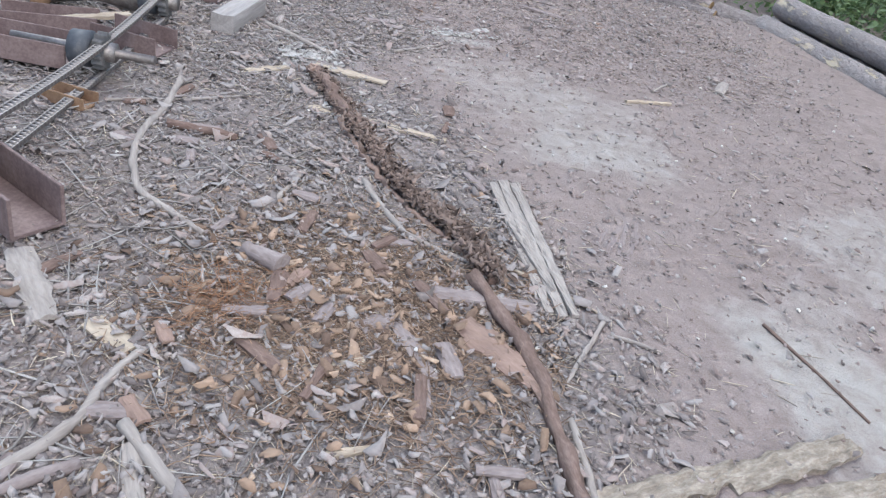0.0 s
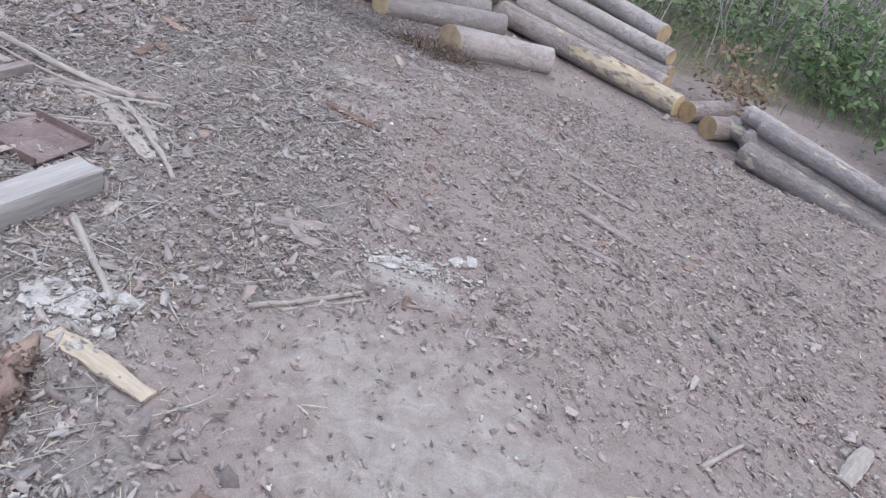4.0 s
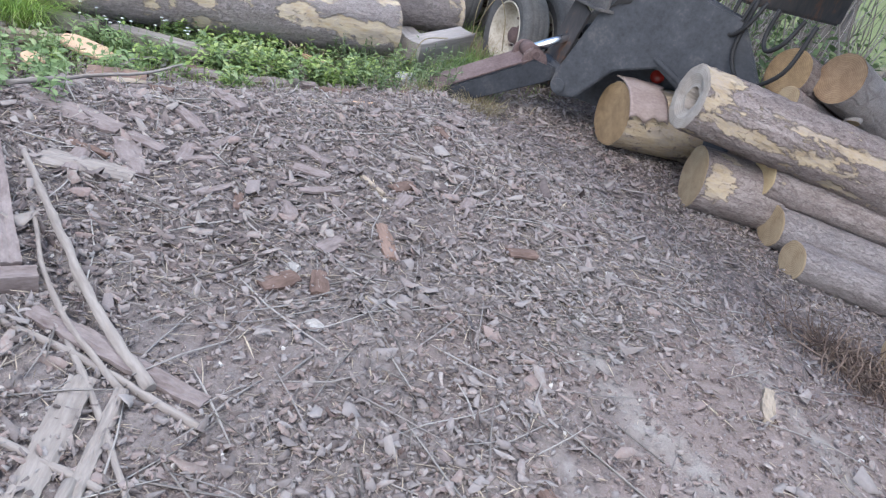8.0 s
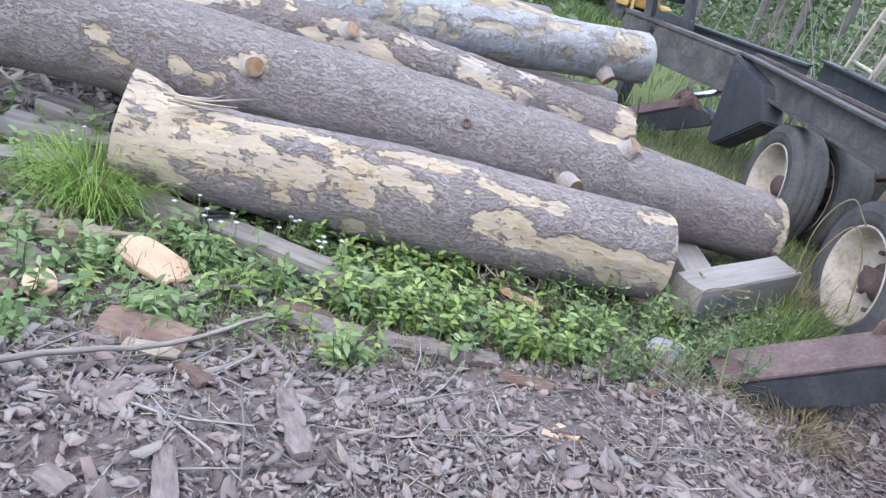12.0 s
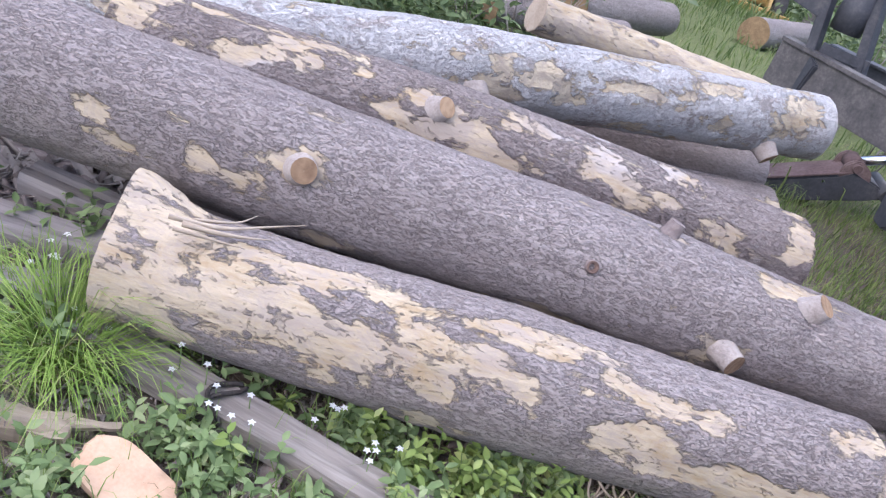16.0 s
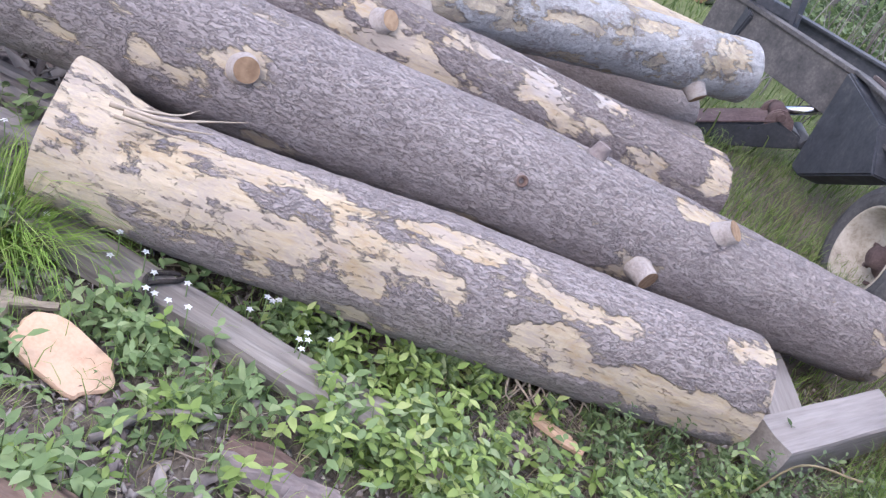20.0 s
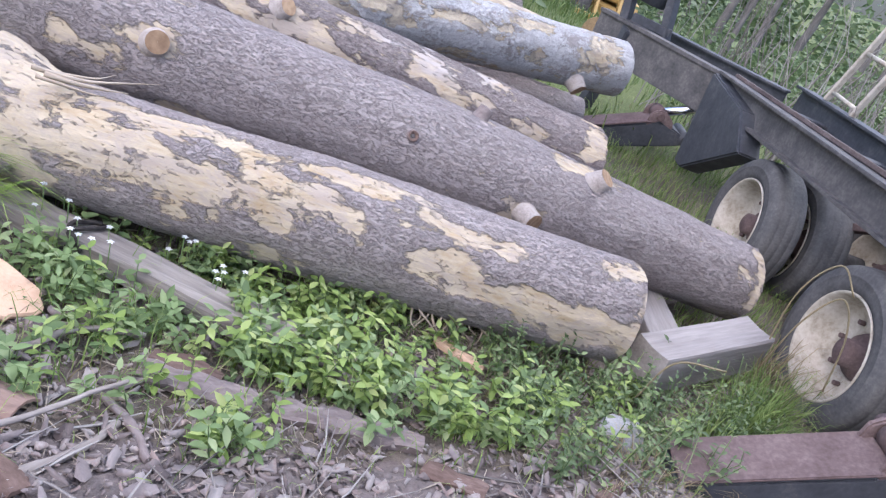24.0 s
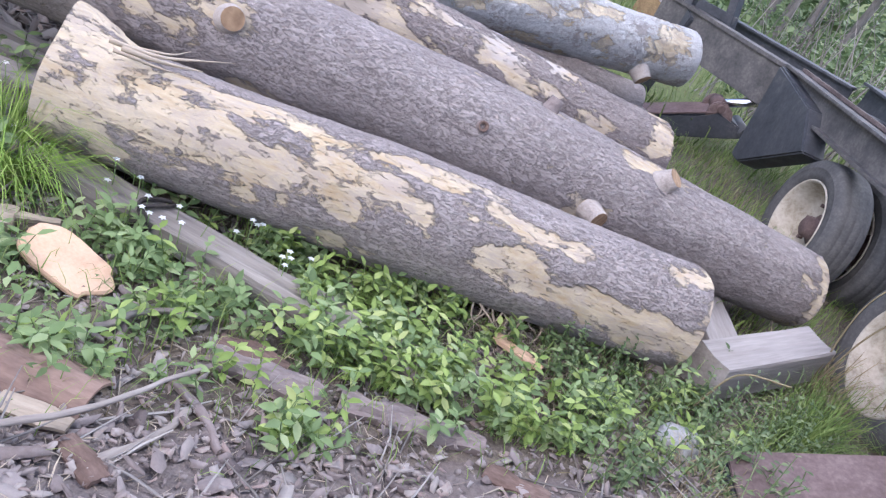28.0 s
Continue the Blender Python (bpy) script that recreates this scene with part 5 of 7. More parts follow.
def fibres(name, xy, length, radius, material, tilt=0.2, curl=0.15, lift=0.008, heading=None):
    """Splinters, stalks and shreds: three-sided, bent at the middle."""
    n = len(xy)
    base = np.array([(math.cos(a), math.sin(a)) for a in (0.5, 2.6, 4.7)])
    rings = []
    for f, k in ((-0.5, 0.5), (-0.15, 1.0), (0.2, 0.9), (0.5, 0.25)):
        ring = np.zeros((n, 3, 3))
        ring[:, :, 0] = f * length[:, None]
        ring[:, :, 1] = base[None, :, 0] * (radius * k)[:, None] + (curl * length * (f * f - 0.1) * rng.normal(0, 1, n) ** 1)[:, None]
        ring[:, :, 2] = base[None, :, 1] * (radius * k)[:, None]
        rings.append(ring)
    v = np.concatenate(rings, 1)
    yaw = rng.uniform(0, 6.28, n) if heading is None else heading + rng.normal(0, 0.5, n)
    R = turns(yaw, rng.normal(0, tilt, n), rng.uniform(0, 6.28, n) * 0 + rng.normal(0, 0.3, n))
    v = np.einsum("nij,nvj->nvi", R, v) + rest(xy, lift)[:, None, :]
    faces = [(a * 3 + i, a * 3 + (i + 1) % 3, a * 3 + 3 + (i + 1) % 3, a * 3 + 3 + i) for a in range(3) for i in range(3)]
    return swarm(name, v, faces, material)


def spots(n, x0, x1, y0, y1, keep):
    """n random spots in a rectangle, kept with the chance that keep gives."""
    out = []
    while len(out) < n:
        for x, y, p in zip(rng.uniform(x0, x1, n), rng.uniform(y0, y1, n), rng.uniform(0, 1, n)):
            if p < keep(x, y):
                out.append((x, y))
                if len(out) == n:
                    break
    return out


def mulch_here(x, y):
    d, g, u = zones(x, y)
    clump = 0.6 + 0.6 * noise.noise(Vector((x * 1.7, y * 1.7, 11)))
    near = 1.0 if y < 9.8 or x < -1 else 0.5
    out = (1.0 - smooth01(x, 2.6, 4.2)) * smooth01(y, -1.2, 1.4) * (1.0 if y > 6.2 else smooth01(x, -5.0, -3.4))
    return max(0.0, (1 - 0.97 * max(d, u)) * (1 - (0.5 if -5.2 < x < -3.4 and y > 6.2 else 0.93) * g) * clump * near * out)


def litter():
    everywhere = spots(66000, -5.0, 4.2, -1.2, 11.4, mulch_here)
    for on_bank in (False, True):
        a = [q for q in everywhere if (bank(*q) > 0.3 + 0.4 * noise.noise(Vector((q[0] * 3, q[1] * 3, 17)))) == on_bank]
        n = len(a)
        L = np.clip(rng.lognormal(math.log(0.026 if on_bank else 0.022), 0.55, n), 0.008, 0.09)
        tagged(flakes("bank_bark_litter" if on_bank else "bark_litter", a, L, L * rng.uniform(0.18, 0.6, n), rng.uniform(0.002, 0.006, n), M_BANKCHIPS if on_bank else M_CHIPS, 0.3), "dark purple-brown bark mulch lying deep on the bank" if on_bank else "grey and brown bark chips strewn thickly over the yard", "bark chips", kind="stuff")
    a = spots(30000, -4.6, 4.2, -1.2, 11.4, lambda x, y: (0.10 * (x > -3.6) * smooth01(y, -1.2, 1.0) * (1 - smooth01(x, 3, 4.2)) + mulch_here(x, y) * 0.9) * (1 - 0.9 * zones(x, y)[2]))
    n = len(a)
    L = np.clip(rng.lognormal(math.log(0.017), 0.35, n), 0.008, 0.035)
    tagged(flakes("bark_crumbs", a, L, L * rng.uniform(0.4, 0.8, n), rng.uniform(0.002, 0.006, n), M_CHIPS, 0.35, 0.004), "fine crumbs of bark trodden into the ground", "bark crumbs", kind="stuff")
    everywhere = spots(1200, -4.8, 2.2, 0.8, 10.4, lambda x, y: mulch_here(x, y) * (0.3 if y > 5.6 and x > -2.2 else 1.0))
    for on_bank in (False, True):
        a = [q for q in everywhere if (bank(*q) > 0.4) == on_bank]
        n = len(a)
        L = np.clip(rng.lognormal(math.log(0.052), 0.4, n), 0.03, 0.13)
        tagged(flakes("bank_bark_pieces" if on_bank else "bark_pieces", a, L, L * rng.uniform(0.22, 0.6, n), rng.uniform(0.004, 0.009, n), M_BANKCHIPS if on_bank else M_CHIPS, 0.2, 0.012), "larger curled pieces of dark bark in the mulch" if on_bank else "larger curled pieces of grey bark in the litter", "bark pieces", kind="stuff")
    a = list(zip(rng.normal(-0.55, 0.13, 240), rng.normal(4.88, 0.10, 240))) + list(zip(rng.normal(0.38, 0.16, 160), rng.normal(5.98, 0.06, 160))) + list(zip(rng.normal(-0.25, 0.12, 60), rng.normal(4.1, 0.14, 60)))
    n = len(a)
    L = np.clip(rng.lognormal(math.log(0.016), 0.5, n), 0.006, 0.05)
    tagged(flakes("chalk_flakes", a, L, L * rng.uniform(0.5, 0.9, n), rng.uniform(0.002, 0.004, n), M_CHALK, 0.15, 0.008), "small white flakes of chalky crust", "crust flakes", kind="stuff")
    a = list(zip(rng.normal(-0.43, 0.10, 190), rng.normal(2.24, 0.10, 190)))
    n = len(a)
    tagged(fibres("rust_needles", a, rng.uniform(0.06, 0.16, n), rng.uniform(0.0008, 0.0016, n), M_REDNEEDLE, 0.35, 0.3, 0.03), "tuft of dead rust-red needles on the heap", "needles", kind="stuff")
    a = spots(26000, -5.0, 4.0, -1.0, 11.0, lambda x, y: (0.05 * (x > -3.6) * smooth01(y, -1, 1) * (1 - smooth01(x, 3, 4)) + 0.9 * mulch_here(x, y)) * (1 - 0.9 * zones(x, y)[2]))
    n = len(a)
    L = np.clip(rng.lognormal(math.log(0.05), 0.5, n), 0.02, 0.2)
    tagged(fibres("splinters", a, L, rng.uniform(0.001, 0.0026, n) * (0.7 + L * 5), M_SPLINTERS), "pale splinters and stalks scattered through the bark", "splinters", kind="stuff")
    a = spots(1500, -4.0, 2.0, 0.8, 10.0, lambda x, y: mulch_here(x, y) * smooth01(-x, -1.0, 1.2))
    n = len(a)
    L = rng.uniform(0.18, 0.5, n)
    tagged(fibres("thin_sticks", a, L, rng.uniform(0.002, 0.005, n), M_TWIG, 0.07, 0.2, 0.014), "thin grey dead sticks lying in the litter", "sticks", kind="stuff")
    a = [(x, y) for x, y in zip(rng.normal(0.0, 0.36, 7500), rng.normal(2.3, 0.36, 7500)) if x < 0.75]
    n = len(a)
    L = rng.uniform(0.03, 0.12, n)
    tagged(fibres("orange_shreds", a, L, rng.uniform(0.001, 0.0028, n), M_SHREDS, 0.3, 0.5, 0.012), "orange-brown shreds of inner bark in a heap", "bark shreds", kind="stuff")
    a = [(x, y) for x, y in zip(rng.normal(0.0, 0.4, 420), rng.normal(2.2, 0.4, 420)) if x < 0.75]
    n = len(a)
    L = rng.uniform(0.02, 0.07, n)
    tagged(flakes("orange_chips", a, L, L * 0.5, rng.uniform(0.003, 0.007, n), M_SHREDS, 0.35, 0.012), "orange-brown chips of inner bark in a heap", "bark chips", kind="stuff")
    a = list(zip(rng.normal(-0.78, 0.20, 420), rng.normal(9.62, 0.14, 420)))
    n = len(a)
    L = rng.uniform(0.08, 0.3, n)
    tagged(fibres("bark_fringe", a, L, rng.uniform(0.002, 0.005, n), M_FRINGE, 0.45, 0.6, 0.05, -0.9), "tangle of stripped brown bark strings by the logs", "bark strings", kind="stuff")
    a = spots(30000, -1.6, 3.6, 0.4, 9.8, lambda x, y: (1 - smooth01(x, 2.4, 3.6)) * smooth01(y, 0.4, 1.6) * (0.12 + 0.45 * smooth01(y, 5.0, 5.9)) * (1 - 0.8 * zones(x, y)[2]) + (1 - smooth01(x, 2.4, 3.6)) * (0.12 + 0.4 * smooth01(y, 5.2, 6.0)) * zones(x, y)[0] * (1 - 0.95 * zones(x, y)[2]) * max(0.1, 0.6 + 0.8 * noise.noise(Vector((x * 2.3, y * 2.3, 51)))))
    n = len(a)
    L = np.clip(rng.lognormal(math.log(0.015), 0.5, n), 0.006, 0.05)
    tagged(flakes("trodden_crumbs", a, L, L * rng.uniform(0.3, 0.8, n), rng.uniform(0.001, 0.003, n), M_PINKCHIPS, 0.14, 0.001), "fine pinkish crumbs of bark trodden flat into dirt", "bark crumbs", kind="stuff")
    a = list(zip(rng.normal(-4.5, 0.13, 900), rng.normal(8.55, 0.2, 900)))
    n = len(a)
    L = rng.uniform(0.04, 0.16, n)
    tagged(fibres("dry_straw", a, L, rng.uniform(0.001, 0.002, n), M_SPLINTERS, 0.2, 0.5, 0.012), "dry straw and bark strings on bare soil", "straw", kind="stuff")
    run = [(-0.47, 4.55), (-0.24, 4.0), (-0.03, 3.56), (0.16, 3.2), (0.36, 2.96), (0.51, 2.62)]
    a = []
    for (x0, y0), (x1, y1) in zip(run, run[1:]):
        for f in rng.uniform(0, 1, 260):
            a.append((x0 + (x1 - x0) * f + rng.normal(0, 0.03), y0 + (y1 - y0) * f + rng.normal(0, 0.02)))
    n = len(a)
    L = rng.uniform(0.015, 0.06, n)
    tagged(flakes("rotten_crumbs", a, L, L * rng.uniform(0.2, 0.5, n), rng.uniform(0.003, 0.009, n), M_ROTTEN, 0.5, 0.045), "dark crumbling fibres of a rotten branch", "rotten fibres", kind="stuff")
    a = spots(2600, -6.6, -4.6, 4.9, 6.7, lambda x, y: 0.7)
    n = len(a)
    L = rng.uniform(0.04, 0.2, n)
    tagged(flakes("butt_litter", a, L, L * rng.uniform(0.15, 0.45, n), rng.uniform(0.004, 0.01, n), M_CHIPS, 0.3, 0.02), "torn grey bark heaped beside the log butts", "bark chips", kind="stuff")
    a = spots(700, -6.6, -4.6, 4.9, 6.7, lambda x, y: 0.7)
    n = len(a)
    L = rng.uniform(0.1, 0.4, n)
    tagged(fibres("butt_sticks", a, L, rng.uniform(0.002, 0.006, n), M_TWIG, 0.15, 0.2, 0.05), "thin grey sticks heaped beside the log butts", "sticks", kind="stuff")
    a = spots(380, -3.0, 3.5, 1.0, 10.5, lambda x, y: 0.6)
    n = len(a)
    L = rng.uniform(0.008, 0.022, n)
    tagged(flakes("pale_crumbs", a, L, L * 0.8, L * 0.5, M_PEBBLE, 0.4, 0.004), "pale crumbs of wood and grit on the yard", "crumbs", kind="stuff")


M_REDNEEDLE = piece_material("dead_red_needles", [(0.1, (0.16, 0.085, 0.05)), (0.6, (0.30, 0.165, 0.10)), (0.95, (0.42, 0.27, 0.18))])
M_FRINGE = piece_material("dark_bark_strings", [(0.1, (0.08, 0.058, 0.048)), (0.5, (0.17, 0.125, 0.102)), (0.95, (0.30, 0.235, 0.195))])
M_ROTTEN = piece_material("rotten_brown_crumbs", [(0.1, (0.06, 0.044, 0.038)), (0.5, (0.125, 0.093, 0.08)), (0.85, (0.21, 0.16, 0.14)), (0.96, (0.36, 0.31, 0.27))])
litter()


M_BUFF = simple("buff_rotten_wood", [(0.30, (0.10, 0.082, 0.068)), (0.5, (0.22, 0.187, 0.155)), (0.70, (0.36, 0.32, 0.275))], 26, 0.97, stretch=(1, 1, 0.45), fine=110, bumpy=1.0, spec=0.1)


# ---- single sticks, slabs and chips ----
def gz(x, y):
    return ground_z(x, y)


def stick(pts, r0, r1, label, material=None, name="stick", seg=9, per=7, lift=0.0, rough=0.35, group="", wiggle=0.006):
    """A dead stick along plan points, lying on the ground."""
    line = soft_line([(p[0], p[1], gz(p[0], p[1]) + (p[2] if len(p) > 2 else 0) + lift) for p in pts], per)
    n = len(line)
    k = hash((round(pts[0][0] * 100), round(pts[0][1] * 100))) % 97
    c = line[0].copy()
    for i, p in enumerate(line):
        p += Vector((noise.noise(Vector((i * 0.35, k, 0))), noise.noise(Vector((i * 0.35, k, 5))), 0)) * wiggle
    rad = [(r0 + (r1 - r0) * i / (n - 1)) * (1 + 0.2 * noise.noise(Vector((i * 0.5, k, 9)))) for i in range(n)]
    d = line[-1] - line[0]
    m = Matrix.Translation(c) @ d.to_track_quat("Z", "Y").to_matrix().to_4x4()
    inv = m.inverted()
    bm = tube([inv @ (p + Vector((0, 0, r * 0.8))) for p, r in zip(line, rad)], rad, seg, rough, k)
    ob = part(name, bm, material or M_STICK)
    ob.matrix_world = m
    return tagged(ob, label, "stick", group)


def slab(a, b, width, thick, label, material=None, name="bark_slab", cup=0.22, taper=0.16, lift=0.0, category="bark", group="", jag=0.42):
    """A torn slab of bark or split wood from a to b: cupped across, ragged at its ends and sides."""
    a, b = Vector((*a[:2], 0)), Vector((*b[:2], 0))
    L = (b - a).length
    k = (round(a.x * 131) + round(a.y * 57)) % 89
    nu, nv = max(6, int(L / 0.03)), 6
    m = Matrix.Translation(Vector((a.x, a.y, gz(a.x, a.y) + lift))) @ Vector((b.x - a.x, b.y - a.y, gz(b.x, b.y) - gz(a.x, a.y))).to_track_quat("Z", "Y").to_matrix().to_4x4()
    bm = bmesh.new()
    top, low = [], []
    for i in range(nu + 1):
        u = i / nu
        w = width / 2 * (1 - taper * abs(2 * u - 0.8) ** 2.2) * (1 + jag * noise.noise(Vector((u * L * 14, k, 1))))
        w = max(w, width * 0.08)
        rt, rl = [], []
        for j in range(nv + 1):
            v = 2 * j / nv - 1
            z = u * L + (jag * width * 0.5 * noise.noise(Vector((v * 3, k, 7))) if i in (0, nu) else 0)
            y = thick * 0.6 + cup * w * (1 - v * v) + thick * 0.6 * noise.noise(Vector((v * 2.5, u * L * 18, k)))
            rt.append(bm.verts.new((v * w, y + thick / 2, z)))
            rl.append(bm.verts.new((v * w * 0.98, y - thick / 2, z)))
        top.append(rt)
        low.append(rl)
    for i in range(nu):
        for j in range(nv):
            bm.faces.new((top[i][j], top[i + 1][j], top[i + 1][j + 1], top[i][j + 1]))
            bm.faces.new((low[i][j + 1], low[i + 1][j + 1], low[i + 1][j], low[i][j]))
        bm.faces.new((top[i][0], low[i][0], low[i + 1][0], top[i + 1][0]))
        bm.faces.new((top[i + 1][nv], low[i + 1][nv], low[i][nv], top[i][nv]))
    for j in range(nv):
        bm.faces.new((top[0][j + 1], low[0][j + 1], low[0][j], top[0][j]))
        bm.faces.new((top[nu][j], low[nu][j], low[nu][j + 1], top[nu][j + 1]))
    bmesh.ops.recalc_face_normals(bm, faces=bm.faces)
    ob = part(name, bm, material or M_BARKSLAB)
    ob.matrix_world = m
    return tagged(ob, label, category, group)


def lump(x, y, size, label, material, name="stone", category="stone", lift=0.0, seed=0, group=""):
    """An irregular lump resting on the ground."""
    bm = bmesh.new()
    bmesh.ops.create_icosphere(bm, subdivisions=3, radius=1)
    for v in bm.verts:
        d = 1 + 0.28 * noise.noise(v.co * 1.3 + Vector((seed, x, y))) + 0.10 * noise.noise(v.co * 4 + Vector((seed, 0, 0)))
        v.co = Vector((v.co.x * size[0], v.co.y * size[1], max(v.co.z, -0.6) * size[2])) * d
    ob = part(name, bm, material)
    ob.location = (x, y, gz(x, y) + size[2] * 0.35 + lift)
    ob.rotation_euler.z = seed
    return tagged(ob, label, category, group)


# first stretch: rotten branch, slats and heap
stick([(-0.45, 4.50), (-0.24, 4.0), (-0.03, 3.56), (0.16, 3.2), (0.36, 2.96), (0.51, 2.62)], 0.04, 0.018, "long rotten branch with dark crumbling bark", M_DARKBARK, "rotten_branch", 16, 22, rough=0.75, wiggle=0.02)
stick([(-0.41, 4.46), (-0.19, 4.02), (0.02, 3.58), (0.2, 3.24), (0.38, 3.04)], 0.018, 0.008, "fibrous strip of rotten bark along a branch", M_DARKBARK, "rotten_strip", 9, 22, rough=0.8, wiggle=0.02)
stick([(-0.29, 4.0), (-0.07, 3.5), (0.13, 3.14), (0.33, 2.9), (0.48, 2.66)], 0.016, 0.010, "reddish strip of rotten wood along a branch", M_REDBARK, "rotten_strip", 9, 22, rough=0.8, wiggle=0.02)
stick([(-0.52, 4.64), (-0.46, 4.48)], 0.02, 0.05, "torn reddish butt of a rotten branch", M_REDBARK, "branch_butt", rough=0.8)
stick([(0.42, 2.62), (0.60, 2.2), (0.66, 1.85), (0.70, 1.62), (0.74, 1.42)], 0.03, 0.024, "dark strip of rotten wood along the heap", M_DARKBARK, "rotten_strip", rough=0.8)
stick([(0.72, 1.9), (0.75, 1.6), (0.80, 1.42)], 0.012, 0.014, "pale grey stick beside a rotten strip", M_STICK)
for k, (a, b, w) in enumerate((((0.545, 3.50), (0.715, 2.47), 0.05), ((0.59, 3.52), (0.765, 2.45), 0.055), ((0.645, 3.50), (0.81, 2.46), 0.045), ((0.60, 3.1), (0.74, 2.6), 0.03))):
    slab(a, b, w, 0.016, "splintered grey slat, split along its grain", M_STICK, "split_wood", cup=0.05, taper=0.25, category="slat", jag=0.1, lift=0.006 * k, group="split slats by the rotten branch")
slab((0.66, 3.53), (0.72, 2.8), 0.035, 0.02, "grey splinter lying along a slat", M_STICK, "splinter", cup=0.2, category="splinter")
stick([(0.60, 2.74), (0.76, 2.66), (0.92, 2.54)], 0.009, 0.006, "thin pale stick across the litter", M_PALEWOOD)
stick([(0.82, 2.53), (0.66, 2.11)], 0.009, 0.007, "thin pale stick across the litter", M_STICK)
stick([(0.94, 2.51), (0.83, 2.28), (0.73, 2.08)], 0.010, 0.007, "thin pale stick across the litter", M_STICK)
stick([(0.94, 2.40), (1.03, 2.38), (1.12, 2.35)], 0.009, 0.007, "thin pale stick across the litter", M_STICK)
slab((0.38, 2.31), (0.63, 2.04), 0.13, 0.016, "peeled bark slab with an orange torn end", M_REDBARK, cup=0.2)
slab((0.27, 2.48), (0.66, 2.475), 0.085, 0.016, "brown torn slab of bark on the heap", M_BARKSLAB, cup=0.25)
for k in range(16):
    x, y = rng.normal(0.0, 0.28), rng.normal(2.1, 0.32)
    a = rng.uniform(0, 6.28)
    L = rng.uniform(0.09, 0.22)
    slab((x, y), (x + L * math.cos(a), y + L * math.sin(a)), rng.uniform(0.03, 0.07), 0.01, "torn brown slab of inner bark on the heap", (M_REDBARK, M_DARKBARK, M_BARKSLAB, M_DARKBARK)[k % 4], "bark_piece", lift=0.015, group="bark slabs on the heap")
slab((-0.09, 2.47), (0.05, 2.40), 0.06, 0.008, "pale fresh chip of split wood", M_PALEWOOD, "wood_chip", category="wood chip", cup=0.15)
slab((-0.01, 2.60), (0.11, 2.54), 0.06, 0.012, "orange-red chip of inner bark", M_REDBARK, "bark_chip", cup=0.2)
slab((0.13, 2.28), (0.28, 1.98), 0.06, 0.014, "brown torn strip of bark on the heap", M_BARKSLAB)
slab((0.03, 2.18), (0.15, 2.27), 0.08, 0.014, "grey flake of thick bark on the heap", M_BARKSLAB)
stick([(-0.43, 2.55), (-0.28, 2.46)], 0.032, 0.036, "stubby round piece of branch with a red end", M_BARKSLAB, "branch_stub", 12, rough=0.4)
slab((-0.09, 1.955), (0.065, 2.02), 0.028, 0.012, "pale fresh splinter of split wood", M_PALEWOOD, "splinter", category="splinter", cup=0.1)
slab((0.0, 1.62), (0.12, 1.66), 0.025, 0.012, "pale fresh splinter of split wood", M_PALEWOOD, "splinter", category="splinter", cup=0.1)
stick([(-1.12, 4.10), (-1.08, 3.70), (-1.07, 3.28), (-0.94, 2.89), (-0.78, 2.75), (-0.60, 2.62)], 0.02, 0.013, "crooked grey dead branch", M_STICK, "dead_branch", 10, 10)
stick([(-1.36, 3.68), (-1.0, 3.88), (-0.70, 4.10)], 0.010, 0.008, "long thin grey stick on mulch", M_STICK)
stick([(-1.01, 3.50), (-0.68, 3.50)], 0.022, 0.018, "short dark broken branch", M_DARKBARK, "dead_branch")
stick([(-0.60, 3.40), (-0.38, 3.43), (-0.20, 3.49)], 0.008, 0.006, "long thin grey stick on mulch", M_STICK)
stick([(-0.40, 2.97), (-0.32, 3.33), (-0.18, 3.50)], 0.012, 0.007, "thin pale stick with a bend", M_STICK)
slab((-1.14, 2.33), (-0.90, 1.98), 0.10, 0.02, "grey weathered shard of split wood", M_STICK, "wood_shard", category="wood")
stick([(-0.98, 1.28), (-0.79, 1.40), (-0.67, 1.60), (-0.64, 1.80), (-0.58, 1.95)], 0.02, 0.012, "long crooked grey branch, its bark half gone", M_STICK, "dead_branch", 10, 10)
stick([(-0.90, 1.20), (-0.74, 1.36), (-0.60, 1.48)], 0.015, 0.018, "grey split branch lying beside another", M_BARKSLAB, "dead_branch")
stick([(-0.54, 1.62), (-0.40, 1.48), (-0.26, 1.34)], 0.022, 0.016, "short grey branch with torn ends", M_STICK, "dead_branch")
slab((-0.50, 1.56), (-0.40, 1.30), 0.05, 0.014, "grey split slat among branches", M_STICK, "split_wood", category="slat")
slab((-0.78, 2.02), (-0.62, 1.92), 0.08, 0.01, "pale peeled chip on the litter", M_PALEWOOD, "wood_chip", category="wood chip")
slab((-0.43, 4.03), (0.31, 3.91), 0.06, 0.014, "pale fresh-split slat lying across the litter", M_PALEWOOD, "split_wood", cup=0.05, taper=0.3, category="slat")
slab((-0.84, 4.38), (-0.64, 4.57), 0.05, 0.018, "pale fresh-split chunk of wood", M_PALEWOOD, "wood_chip", cup=0.2, category="wood chip")
slab((-0.50, 4.71), (-0.06, 4.63), 0.08, 0.012, "buff flake of split wood on chalky crust", M_PALEWOOD, "wood_flake", cup=0.1, category="wood chip")
slab((-0.73, 4.84), (-0.50, 4.90), 0.18, 0.008, "white chalky crust flaking on the mulch", M_CHALK, "chalk_crust", cup=0.05, category="crust", jag=0.6)
slab((-0.50, 4.98), (-0.36, 5.0), 0.07, 0.008, "white chalky crust flaking on the mulch", M_CHALK, "chalk_crust", cup=0.05, category="crust", jag=0.6)
